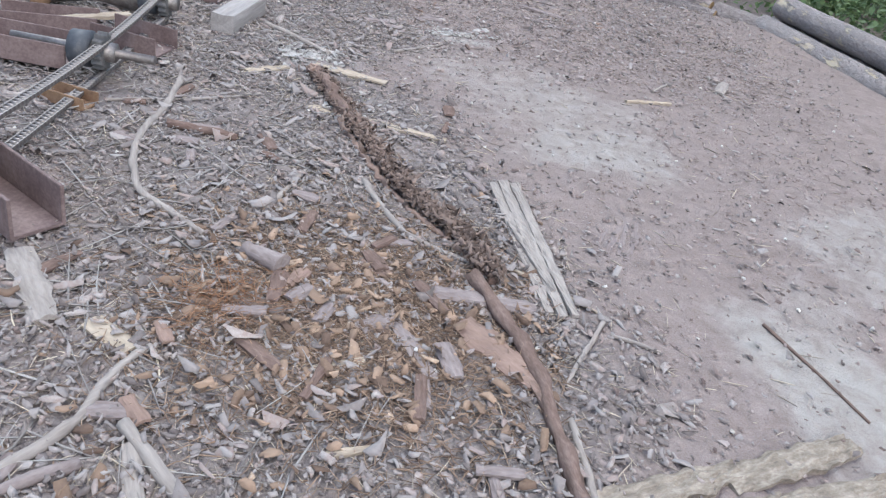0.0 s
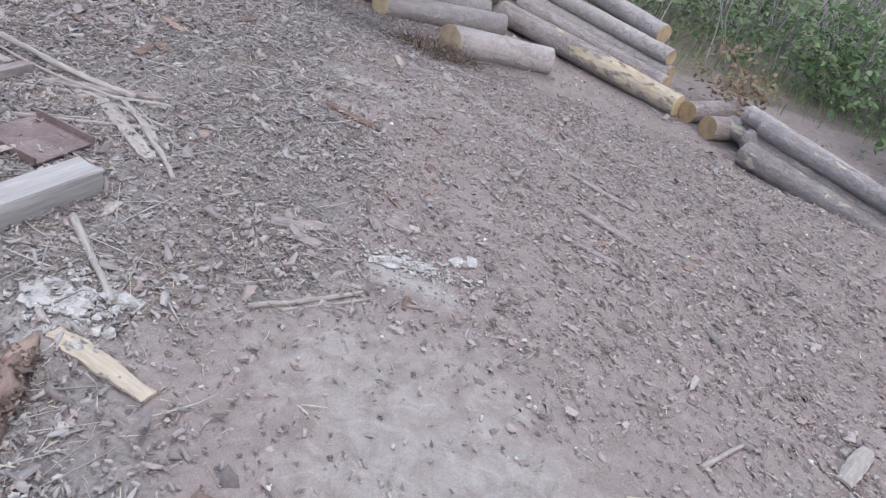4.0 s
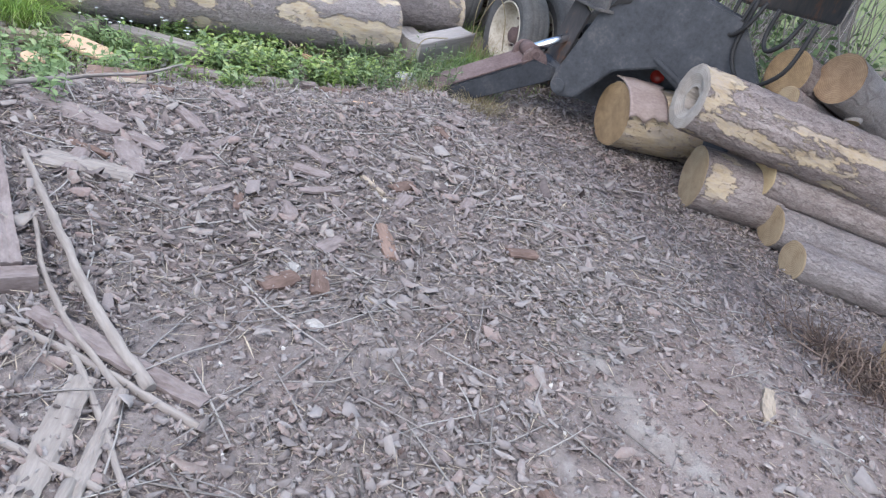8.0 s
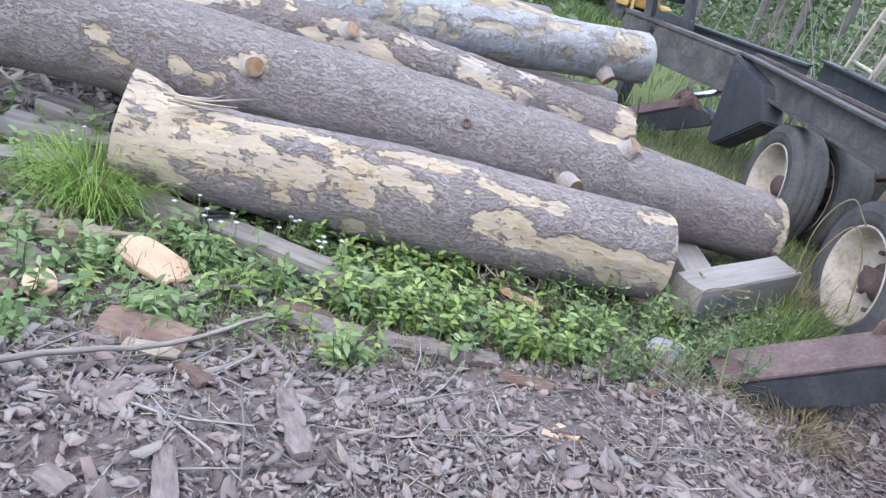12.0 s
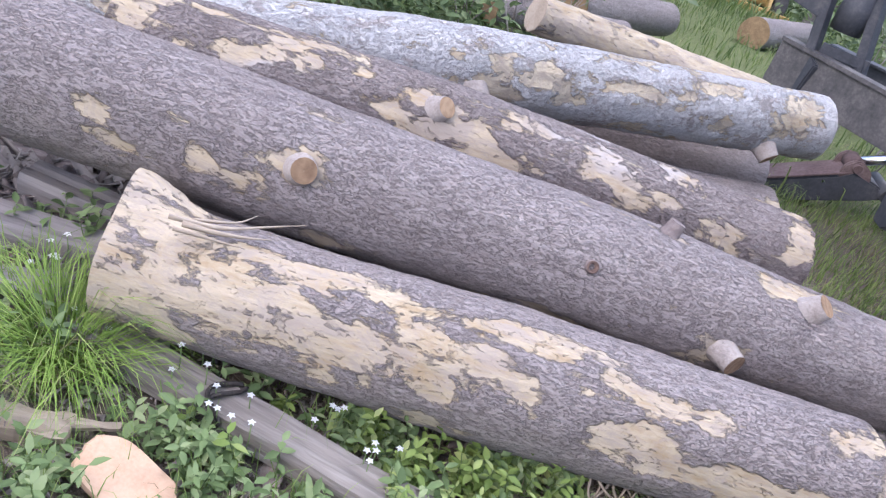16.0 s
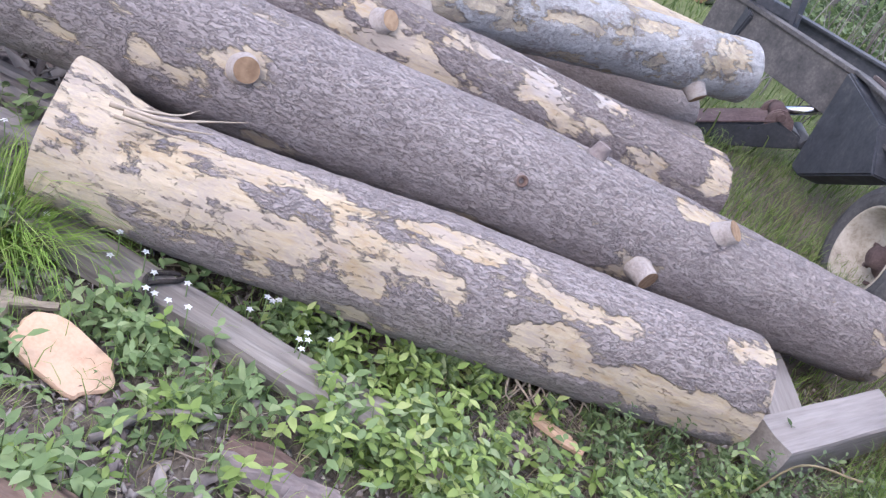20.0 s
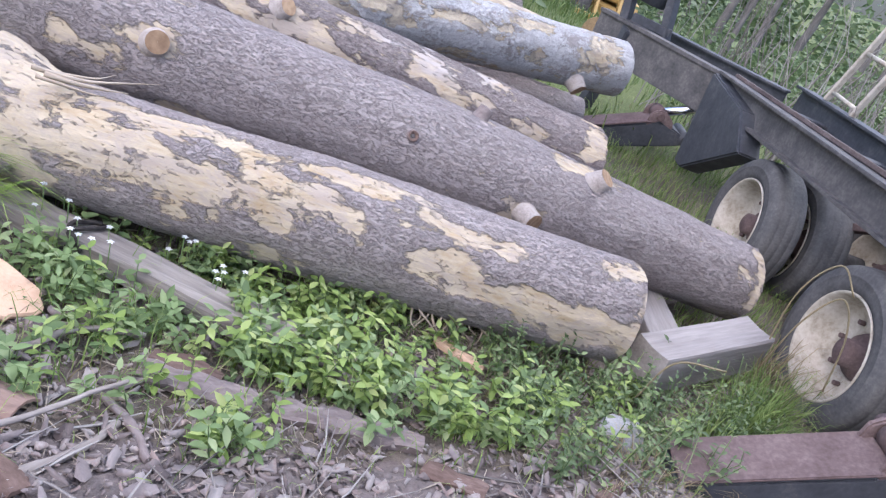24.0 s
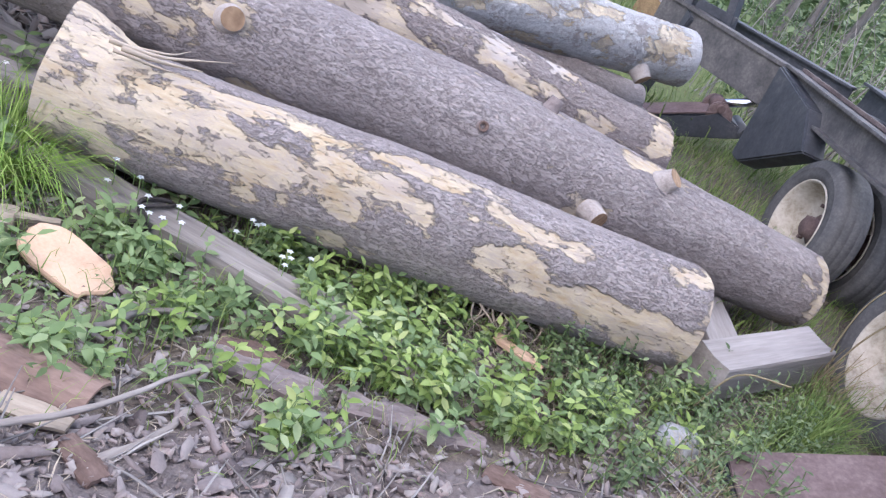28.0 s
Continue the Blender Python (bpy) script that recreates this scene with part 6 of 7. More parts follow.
stick([(-0.92, 5.29), (-0.69, 5.12), (-0.45, 4.95)], 0.02, 0.014, "broken grey branch lying over white crust", M_STICK, "dead_branch")
for k, (x0, y0, x1, y1) in enumerate(((1.03, 3.0, 1.15, 3.3), (1.09, 3.02, 1.19, 3.34), (1.12, 3.0, 1.22, 3.22), (1.0, 3.08, 1.07, 3.24), (1.17, 3.12, 1.24, 3.36))):
    slab((x0, y0), (x1, y1), 0.026, 0.006, "thin dusty shard of grey bark", M_BARKSLAB, "bark_shard", cup=0.03, lift=-0.006, group="dusty shards of bark")
stick([(1.63, 2.66), (1.74, 2.40), (1.845, 2.15)], 0.007, 0.005, "thin dark stick on pale dust", M_DARKBARK)
for k, (p, q, w) in enumerate((((0.74, 1.56), (1.24, 1.80), 0.10), ((1.18, 1.74), (1.72, 2.02), 0.11), ((0.80, 1.46), (1.36, 1.70), 0.09), ((1.30, 1.66), (1.80, 1.86), 0.10), ((0.86, 1.38), (1.40, 1.56), 0.10), ((1.40, 1.56), (1.80, 1.72), 0.09))):
    slab(p, q, w, 0.03, "crumbling buff strip of a rotten log", M_BUFF, "rotten_wood", cup=0.12, taper=0.15, category="rotten wood", jag=0.4, lift=-0.018)
stick([(-0.06, 3.30), (0.0, 3.15), (0.14, 2.91), (0.30, 2.80), (0.43, 2.74)], 0.016, 0.010, "pale root-like stick on the heap", M_STICK)
for k in range(26):
    x, y = rng.uniform(-1.2, 0.7), rng.uniform(1.2, 4.4)
    a = rng.uniform(0, 6.28)
    L = rng.uniform(0.08, 0.2)
    slab((x, y), (x + L * math.cos(a), y + L * math.sin(a)), rng.uniform(0.03, 0.07), 0.01, "curled piece of grey-brown bark in the litter", (M_BARKSLAB, M_DARKBARK, M_BARKSLAB)[k % 3], "bark_piece", lift=0.008, group="larger bark pieces")

# second stretch: the open yard
slab((0.18, 5.90), (0.46, 6.03), 0.08, 0.006, "thin white crust on the trodden ground", M_CHALK, "chalk_crust", cup=0.03, category="crust", jag=0.7)
lump(0.54, 6.157, (0.045, 0.035, 0.016), "small white broken stone", M_CHALK, seed=1)
lump(0.60, 6.205, (0.05, 0.032, 0.014), "small white broken stone", M_CHALK, seed=2)
stick([(0.055, 5.29), (0.32, 5.61)], 0.007, 0.006, "thin pale stick on dust", M_STICK)
slab((1.53, 5.12), (1.89, 5.29), 0.03, 0.014, "pale split slat on grey dust", M_PALEWOOD, "split_wood", cup=0.1, category="slat")
stick([(1.79, 5.46), (1.97, 5.73)], 0.012, 0.009, "pale split stick on grey dust", M_STICK)
slab((2.38, 5.75), (2.52, 6.04), 0.08, 0.014, "pale flake of bark on grey dust", M_STICK, "bark_chip", category="bark")
slab((0.95, 7.2), (1.42, 7.07), 0.06, 0.014, "long strip of grey bark", M_BARKSLAB, "bark_strip")
stick([(-1.23, 6.16), (-1.0, 6.0), (-0.83, 5.85)], 0.018, 0.012, "broken grey branch on the mulch", M_STICK, "dead_branch")
stick([(-1.75, 6.28), (-1.4, 6.28), (-1.05, 6.26)], 0.012, 0.009, "long thin grey branch", M_STICK, "dead_branch")
slab((-1.58, 6.28), (-1.02, 5.93), 0.08, 0.018, "pale broken slat end with a split", M_STICK, "split_wood", cup=0.05, taper=0.1, category="slat")
slab((-1.5, 6.36), (-1.1, 6.1), 0.04, 0.018, "grey slat lying along another", M_STICK, "split_wood", cup=0.05, category="slat")
stick([(-2.72, 6.36, 0.10), (-2.25, 6.36, 0.07), (-1.82, 6.38, 0.03), (-1.48, 6.43)], 0.011, 0.02, "bent, bleached branch with its bark gone", M_STICK, "dead_branch", 10, 12)
stick([(-2.4, 6.32, 0.05), (-1.9, 6.28, 0.03), (-1.5, 6.36)], 0.007, 0.011, "bleached branch lying beside another", M_STICK, "dead_branch")
stick([(-1.95, 6.07), (-1.66, 6.30), (-1.3, 6.5)], 0.011, 0.013, "bleached split branch on the mulch", M_STICK, "dead_branch")
stick([(-1.72, 5.82), (-1.33, 6.11), (-1.18, 6.22)], 0.012, 0.011, "bleached split branch on the mulch", M_STICK, "dead_branch")
slab((-1.9, 6.22), (-1.38, 6.55), 0.07, 0.016, "brown torn bark strip among branches", M_BARKSLAB, "bark_strip")
slab((0.82, 7.68), (1.29, 7.52), 0.05, 0.012, "flat grey-brown strip of split wood", M_BARKSLAB, "split_strip", cup=0.1, category="wood", jag=0.35)
slab((1.03, 6.79), (1.29, 6.77), 0.04, 0.01, "brown strip of bark pressed into the dirt", M_BARKSLAB, "bark_strip", cup=0.1, jag=0.35)
slab((-0.75, 7.33), (-0.32, 7.25), 0.05, 0.014, "dark strip of bark on dirt", M_DARKBARK, "bark_strip")
slab((-0.31, 5.86), (-0.07, 6.0), 0.08, 0.014, "grey curled piece of bark", M_BARKSLAB, "bark_piece", group="larger bark pieces")
slab((-0.21, 5.835), (-0.03, 5.825), 0.07, 0.014, "brown curled piece of bark", M_BARKSLAB, "bark_piece", group="larger bark pieces")
slab((0.12, 6.29), (0.265, 6.265), 0.08, 0.012, "brown oval piece of bark", M_BARKSLAB, "bark_piece", group="larger bark pieces")
slab((0.06, 6.25), (0.12, 6.16), 0.06, 0.012, "brown oval piece of bark", M_BARKSLAB, "bark_piece", group="larger bark pieces")
stick([(-0.06, 5.24), (0.12, 5.42), (0.27, 5.63)], 0.012, 0.009, "pale grey stick at the edge of the dust", M_STICK)
for k in range(30):
    x, y = rng.uniform(-1.5, 2.4), rng.uniform(5.6, 9.4)
    a = rng.uniform(0, 6.28)
    L = rng.uniform(0.05, 0.13)
    slab((x, y), (x + L * math.cos(a), y + L * math.sin(a)), rng.uniform(0.012, 0.035), 0.006, "reddish-brown piece of bark trodden into dirt", (M_BARKSLAB, M_REDBARK, M_DARKBARK)[k % 3], "bark_piece", lift=0.002, group="larger bark pieces")
for k, (x, y) in enumerate(((-2.0, 8.51), (-1.605, 8.54), (-1.39, 8.13), (-1.62, 7.02), (-2.2, 8.95), (-1.95, 7.1))):
    lump(x, y, (0.035, 0.028, 0.012), "small pale flat chip of wood", M_CHALK, "pale_chip", "wood chip", seed=10 + k, group="pale chips")
slab((-0.78, 8.62), (-0.66, 8.42), 0.05, 0.02, "pale yellow chip of split wood", M_PALEWOOD, "wood_chip", category="wood chip")

# third stretch: mulch bank by the weeds
slab((-2.58, 7.765), (-2.40, 7.78), 0.03, 0.012, "pale fresh splinter in the mulch", M_PALEWOOD, "splinter", category="splinter")
slab((-2.16, 7.62), (-1.92, 7.52), 0.06, 0.014, "reddish chip of split bark in the mulch", M_REDBARK, "bark_chip")
slab((-3.61, 7.46), (-3.31, 7.49), 0.07, 0.025, "short thick chunk of split grey wood", M_BARKSLAB, "wood_chunk", category="wood")
slab((-3.32, 7.15), (-3.01, 7.175), 0.06, 0.022, "short split chunk of grey wood", M_BARKSLAB, "wood_chunk", category="wood")
stick([(-3.50, 6.45, 0.04), (-3.66, 6.85, 0.06), (-3.78, 7.15, 0.08), (-4.02, 7.42, 0.1)], 0.012, 0.006, "long thin curved grey branch", M_STICK, "dead_branch", 8, 10)
slab((-2.82, 8.09), (-2.72, 8.235), 0.03, 0.014, "grey split sliver on the mulch", M_STICK, "splinter", category="splinter")
slab((-2.65, 8.17), (-2.48, 8.315), 0.04, 0.014, "grey split slat on the mulch", M_STICK, "split_wood", category="slat")
slab((-3.1, 8.84), (-2.86, 8.76), 0.05, 0.014, "grey split slat on the mulch", M_STICK, "split_wood", category="slat")
slab((-3.3, 8.57), (-3.06, 8.77), 0.06, 0.018, "brown strip of bark on the mulch", M_BARKSLAB, "bark_strip")
slab((-3.40, 6.55), (-3.08, 6.82), 0.15, 0.014, "large curled slab of grey bark", M_BARKSLAB, cup=0.2)
slab((-2.86, 6.45), (-2.65, 6.74), 0.12, 0.014, "large curled slab of grey bark", M_STICK, cup=0.2)
slab((-3.0, 6.80), (-2.66, 6.76), 0.10, 0.014, "broad grey slab of bark at the bank's edge", M_BARKSLAB, cup=0.15)
slab((-3.52, 8.30), (-3.46, 8.36), 0.05, 0.01, "small peach-coloured fresh chip", M_PEACH, "wood_chip", category="wood chip")
slab((-3.49, 8.24), (-3.45, 8.28), 0.035, 0.01, "small peach-coloured fresh chip", M_PEACH, "wood_chip", category="wood chip")
slab((-4.20, 7.46), (-4.09, 7.78), 0.10, 0.025, "purple-brown slab of bark half hid in weeds", M_BARKSLAB, cup=0.3, lift=0.01)
slab((-4.10, 7.84), (-3.99, 8.28), 0.09, 0.025, "long purple-brown slab of bark at the weeds' edge", M_BARKSLAB, cup=0.3, lift=0.0)
slab((-4.30, 8.00), (-4.20, 8.24), 0.09, 0.03, "brown slab of bark among weeds", M_BARKSLAB, cup=0.3, lift=0.03)
slab((-4.24, 7.48), (-4.17, 7.68), 0.10, 0.02, "dark slab of bark among weeds", M_DARKBARK, cup=0.3, lift=0.02)
slab((-4.53, 8.45), (-4.40, 8.61), 0.05, 0.014, "small peach-coloured sliver of fresh wood", M_PEACH, "wood_chip", category="wood chip", lift=0.03)
lump(-4.16, 9.1, (0.09, 0.075, 0.065), "rounded grey stone in the weeds", M_STONE, seed=5)
stick([(-3.70, 7.22), (-3.82, 7.34), (-3.95, 7.42)], 0.014, 0.010, "forked grey branch at the mulch edge", M_STICK, "dead_branch")
stick([(-4.06, 7.37), (-3.95, 7.45), (-3.80, 7.50)], 0.012, 0.012, "short brown branch at the mulch edge", M_BARKSLAB, "dead_branch")
stick([(-4.20, 7.15, 0.03), (-4.30, 7.30, 0.05), (-4.33, 7.46, 0.04)], 0.011, 0.008, "thin curved branch under the weeds", M_STICK, "dead_branch")
for k in range(40):
    x, y = rng.uniform(-3.9, -1.7), rng.uniform(6.5, 9.2)
    a = rng.uniform(0, 6.28)
    L = rng.uniform(0.08, 0.2)
    slab((x, y), (x + L * math.cos(a), y + L * math.sin(a)), rng.uniform(0.03, 0.08), 0.011, "curled piece of grey-purple bark in the mulch", (M_BARKSLAB, M_BARKSLAB, M_DARKBARK, M_BARKSLAB)[k % 4], "bark_piece", lift=0.006, group="larger bark pieces")

# the round peach-coloured slices and the litter beside the butts
def slice_of_wood(x, y, rx, ry, turn, label):
    bm = bmesh.new()
    n = 40
    rings = []
    for f, z in ((1.0, 0.0), (1.02, 0.012), (0.97, 0.02), (0.5, 0.024)):
        rings.append([bm.verts.new((math.copysign(abs(math.cos(2 * math.pi * i / n)) ** 0.75, math.cos(2 * math.pi * i / n)) * rx * f * (1 + 0.26 * noise.noise(Vector((math.cos(6.283 * i / n) * 1.6, math.sin(6.283 * i / n) * 1.6, x * 5))) + 0.04 * noise.noise(Vector((i * 0.8, x, 0)))), math.copysign(abs(math.sin(2 * math.pi * i / n)) ** 0.7, math.sin(2 * math.pi * i / n)) * ry * f * (1 + 0.10 * noise.noise(Vector((math.cos(6.283 * i / n) * 2, math.sin(6.283 * i / n) * 2, y * 5)))), z)) for i in range(n)])
    for p, q in zip(rings, rings[1:]):
        for i in range(n):
            bm.faces.new((p[i], p[(i + 1) % n], q[(i + 1) % n], q[i]))
    bm.faces.new(rings[-1])
    bm.faces.new(rings[0][::-1])
    ob = part("wood_slice", bm, M_PEACH)
    ob.matrix_world = Matrix.Translation((x, y, gz(x, y) + 0.04)) @ Euler((radians(6), radians(10), radians(turn))).to_matrix().to_4x4()
    return tagged(ob, label, "wood slice")


slice_of_wood(-4.45, 7.03, 0.15, 0.082, 58, "fresh peach-coloured slice of wood on the weeds")
slice_of_wood(-4.20, 6.70, 0.06, 0.05, 20, "small peach-coloured offcut of wood")
slab((-4.63, 6.38), (-4.58, 6.86), 0.11, 0.05, "split bark-covered slab with a pale face", M_PALEWOOD, "split_slab", cup=0.3, category="wood")
slab((-4.60, 6.82), (-4.62, 6.98), 0.03, 0.012, "pale short splinter in the grass", M_PALEWOOD, "splinter", category="splinter", lift=0.04)
slab((-4.52, 6.50), (-4.22, 6.78), 0.14, 0.02, "dark grey slab of bark by the weeds", M_BARKSLAB, cup=0.3)
slab((-4.40, 6.40), (-4.15, 6.62), 0.12, 0.02, "dark grey slab of bark by the weeds", M_DARKBARK, cup=0.3)
stick([(-6.05, 5.98, 0.22), (-5.9, 6.2, 0.1), (-5.75, 6.42)], 0.009, 0.006, "thin pale stick leaning on the litter", M_STICK)
stick([(-5.05, 5.9, 0.03), (-5.3, 6.2, 0.06), (-5.55, 6.45, 0.04)], 0.016, 0.012, "brown forked branch in the litter", M_BARKSLAB, "dead_branch")
stick([(-4.9, 6.0, 0.03), (-5.1, 6.3, 0.05), (-5.4, 6.62, 0.03)], 0.013, 0.01, "long grey branch in the litter", M_STICK, "dead_branch")
for k in range(36):
    x, y = rng.uniform(-6.3, -4.7), rng.uniform(5.2, 6.55)
    a = rng.uniform(0, 6.28)
    L = rng.uniform(0.12, 0.3)
    slab((x, y), (x + L * math.cos(a), y + L * math.sin(a)), rng.uniform(0.05, 0.13), 0.014, "torn slab of grey bark heaped by the butts", (M_BARKSLAB, M_DARKBARK, M_STICK)[k % 3], "bark_slab", lift=0.01 + 0.03 * rng.random(), group="bark slabs by the butts")
plast = part("plastic_sheet", box((0.22, 0.16, 0.05), (0, 0, 0), 0.02), M_WHITE)
for v in plast.data.vertices:
    v.co += Vector((noise.noise(v.co * 9), noise.noise(v.co * 9 + Vector((5, 0, 0))), noise.noise(v.co * 9 + Vector((0, 5, 0))))) * 0.025
plast.location = (-5.45, 5.62, gz(-5.45, 5.62) + 0.06)
tagged(plast, "crumpled white plastic scrap in the bark litter", "plastic")

# rust-brown hopper corner in the weeds
slab((-4.02, 6.93), (-3.90, 7.20), 0.20, 0.008, "bent rust-brown metal sheet half in the weeds", M_REDBARK, "rusty_sheet", cup=0.55, taper=0.1, lift=0.01, category="metal sheet", jag=0.12)
slab((-3.86, 7.0), (-3.80, 7.16), 0.06, 0.01, "tan torn flap of wood by a rusty sheet", M_PALEWOOD, "wood_flap", cup=0.1, lift=0.02, category="wood")

# dark strips standing in for a grey branch and shadows at the bank's corner
timber((-3.36, 6.34, 0.0), (-2.10, 6.20, 0.02), 0.06, 0.07, "thin dark strip for a grey branch and its shadows", "branch_shadow_strip", M_BARKSLAB)
timber((-2.08, 5.75, 0.02), (-2.03, 6.26, 0.02), 0.07, 0.08, "thin dark strip for a grey branch and its shadows", "branch_shadow_strip", M_BARKSLAB)

# ---- the log haul-up machine ----
haul = thing("chain_conveyor", Matrix.Translation((-1.48, 3.9, 0)), "rusty chain conveyor with toothed wheels on the mulch", "conveyor")
O = Vector((-1.48, 3.9, 0))


def gear(radius, teeth, width):
    pts = []
    for i in range(teeth * 4):
        a = 2 * math.pi * i / (teeth * 4)
        r = radius if i % 4 in (0, 1) else radius * 0.84
        pts.append((r * math.cos(a), r * math.sin(a)))
    return prism(pts, width, "x", 0.002)


link_mesh = None
for run, (a, b) in enumerate((((-1.44, 2.55, 0.26), (-1.45, 4.98, 0.235)), ((-1.46, 2.60, 0.07), (-1.46, 4.90, 0.06)))):
    ch = bpy.data.objects.new("chain", None)
    scene.collection.objects.link(ch)
    ch.parent = haul
    a, b = Vector(a) - O, Vector(b) - O
    n = 74
    for k in range(n):
        f = (k + 0.5) / n
        p = a.lerp(b, f) + Vector((0, 0, -0.05 * math.sin(math.pi * f) * (1 if run == 0 else 0.5)))
        if link_mesh is None:
            bm = bmesh.new()
            for sx in (-0.02, 0.02):
                piece = prism([(-0.017, -0.009), (0.017, -0.009), (0.02, 0.0), (0.017, 0.009), (-0.017, 0.009), (-0.02, 0.0)], 0.006, "x", 0.0)
                bmesh.ops.translate(piece, vec=(sx, 0, 0), verts=piece.verts)
                tmp = bpy.data.meshes.new("t")
                piece.to_mesh(tmp)
                bm.from_mesh(tmp)
                piece.free()
                bpy.data.meshes.remove(tmp)
            roll = tube([(-0.022, 0, 0), (0.022, 0, 0)], 0.010, 8)
            tmp = bpy.data.meshes.new("t")
            roll.to_mesh(tmp)
            bm.from_mesh(tmp)
            roll.free()
            bpy.data.meshes.remove(tmp)
            link_mesh = bpy.data.meshes.new("link")
            bm.to_mesh(link_mesh)
            bm.free()
            link_mesh.materials.append(M_STEEL)
        lk = new("link", link_mesh)
        lk.parent, lk.location = ch, p
for y, z in ((2.62, 0.16), (3.92, 0.15), (4.93, 0.15)):
    g = part("sprocket", gear(0.095, 14, 0.05), M_DUSTYBLACK, haul)
    g.location = Vector((-1.46, y, z)) - O
    part("boss", lathe([(0.0, -0.07), (0.045, -0.068), (0.05, 0.068), (0.0, 0.07)], 18, "x"), M_STEEL, g)
    part("drum", lathe([(0.0, -0.05), (0.085, -0.045), (0.09, 0.05), (0.0, 0.055)], 22, "x"), M_BLACK, haul).location = Vector((-1.56, y, z)) - O
part("shaft", tube([Vector((-1.9, 3.92, 0.15)) - O, Vector((-1.2, 3.92, 0.15)) - O], 0.022, 12), M_STEEL, haul)


def channel(a, b, w, h, t, label, name="steel_channel", material=None, side=(0, 0, 1)):
    """An open steel section: a web on the ground and a flange standing up along each edge."""
    root = thing(name, (Vector(a) + Vector(b)) / 2, label, "steel channel", "steel channels of the conveyor")
    mid = (Vector(a) + Vector(b)) / 2
    for piece, x0, x1, y0, y1 in (("web", -w / 2 + t, w / 2 - t, 0, t), ("flange", -w / 2, -w / 2 + t, 0, h), ("flange", w / 2 - t, w / 2, 0, h)):
        part(piece, beam(Vector(a) - mid, Vector(b) - mid, [(x0, y0), (x1, y0), (x1, y1), (x0, y1)], 0.002, side), material or M_RUST, root)
    return root


channel((-1.67, 4.48, 0.02), (-1.29, 4.39, 0.02), 0.24, 0.11, 0.012, "open rusty steel channel lying by the chain")
channel((-2.35, 3.98, 0.04), (-1.62, 3.98, 0.04), 0.24, 0.12, 0.012, "open rusty steel channel lying by the chain")
channel((-2.2, 4.4, 0.03), (-1.72, 4.55, 0.03), 0.20, 0.09, 0.012, "rusty steel channel with a wood splinter in it")
channel((-1.50, 2.72, 0.02), (-1.12, 2.44, 0.02), 0.20, 0.16, 0.014, "heavy brown steel channel on the mulch")
channel((-1.64, 5.70, 0.02), (-1.28, 5.67, 0.02), 0.35, 0.04, 0.01, "bent brown steel pan on the mulch", "steel_pan")
channel((-1.62, 3.62, 0.0), (-1.38, 3.56, 0.0), 0.12, 0.06, 0.01, "short rust-orange bracket on the mulch", "steel_bracket", M_ORANGERUST)
roller = thing("log_roller", Matrix.Translation((-2.2, 4.84, 0.12)) @ Vector((0.6, 0.21, 0.0)).to_track_quat("Z", "Y").to_matrix().to_4x4(), "black waisted steel roller, worn bright in the middle", "roller")
part("drum", lathe([(0.0, 0.0), (0.10, 0.0), (0.105, 0.03), (0.085, 0.08), (0.06, 0.26), (0.052, 0.32), (0.06, 0.38), (0.095, 0.54), (0.105, 0.58), (0.10, 0.62), (0.0, 0.62)], 36), M_STEEL, roller)
part("spindle", tube([(0, 0, -0.15), (0, 0, 0.75)], 0.02, 10), M_DUSTYBLACK, roller)
pipe = thing("rusty_pipe", Matrix(), "rust-orange pipe leaning up from the conveyor", "pipe")
part("pipe", tube([(-2.12, 4.57, -0.05), (-2.02, 4.79, 0.38), (-1.92, 5.0, 0.80)], 0.05, 18), M_ORANGERUST, pipe)
slab((-1.95, 4.40), (-1.62, 4.76), 0.06, 0.02, "pale split slat lying in a channel", M_PALEWOOD, "split_wood", lift=0.06, category="slat")
timber((-1.13, 4.98, 0.05), (-1.05, 5.55, 0.05), 0.15, 0.14, "squared grey timber block on the mulch", "timber_block")
# ---- weeds, grass and brush ----
def leaves(base, yaw, pitch, length, width, material, name, roll=None):
    """Folded, pointed leaves as one mesh."""
    n = len(base)
    v = np.zeros((n, 7, 3))
    half = width / 2
    v[:, 1] = np.stack([0.35 * length, half, 0.18 * half], -1)
    v[:, 2] = np.stack([0.70 * length, half * 0.75, 0.10 * half - 0.03 * length], -1)
    v[:, 3] = np.stack([length, 0 * half, -0.14 * length], -1)
    v[:, 4] = np.stack([0.70 * length, -half * 0.75, 0.10 * half - 0.03 * length], -1)
    v[:, 5] = np.stack([0.35 * length, -half, 0.18 * half], -1)
    v[:, 6] = np.stack([0.5 * length, 0 * half, -0.22 * half], -1)
    R = turns(yaw, -pitch, rng.normal(0, 0.25, n) if roll is None else roll)
    v = np.einsum("nij,nvj->nvi", R, v) + base[:, None, :]
    return swarm(name, v, [(0, 6, 1), (1, 6, 2), (2, 6, 3), (3, 6, 4), (4, 6, 5), (5, 6, 0)], material, True)


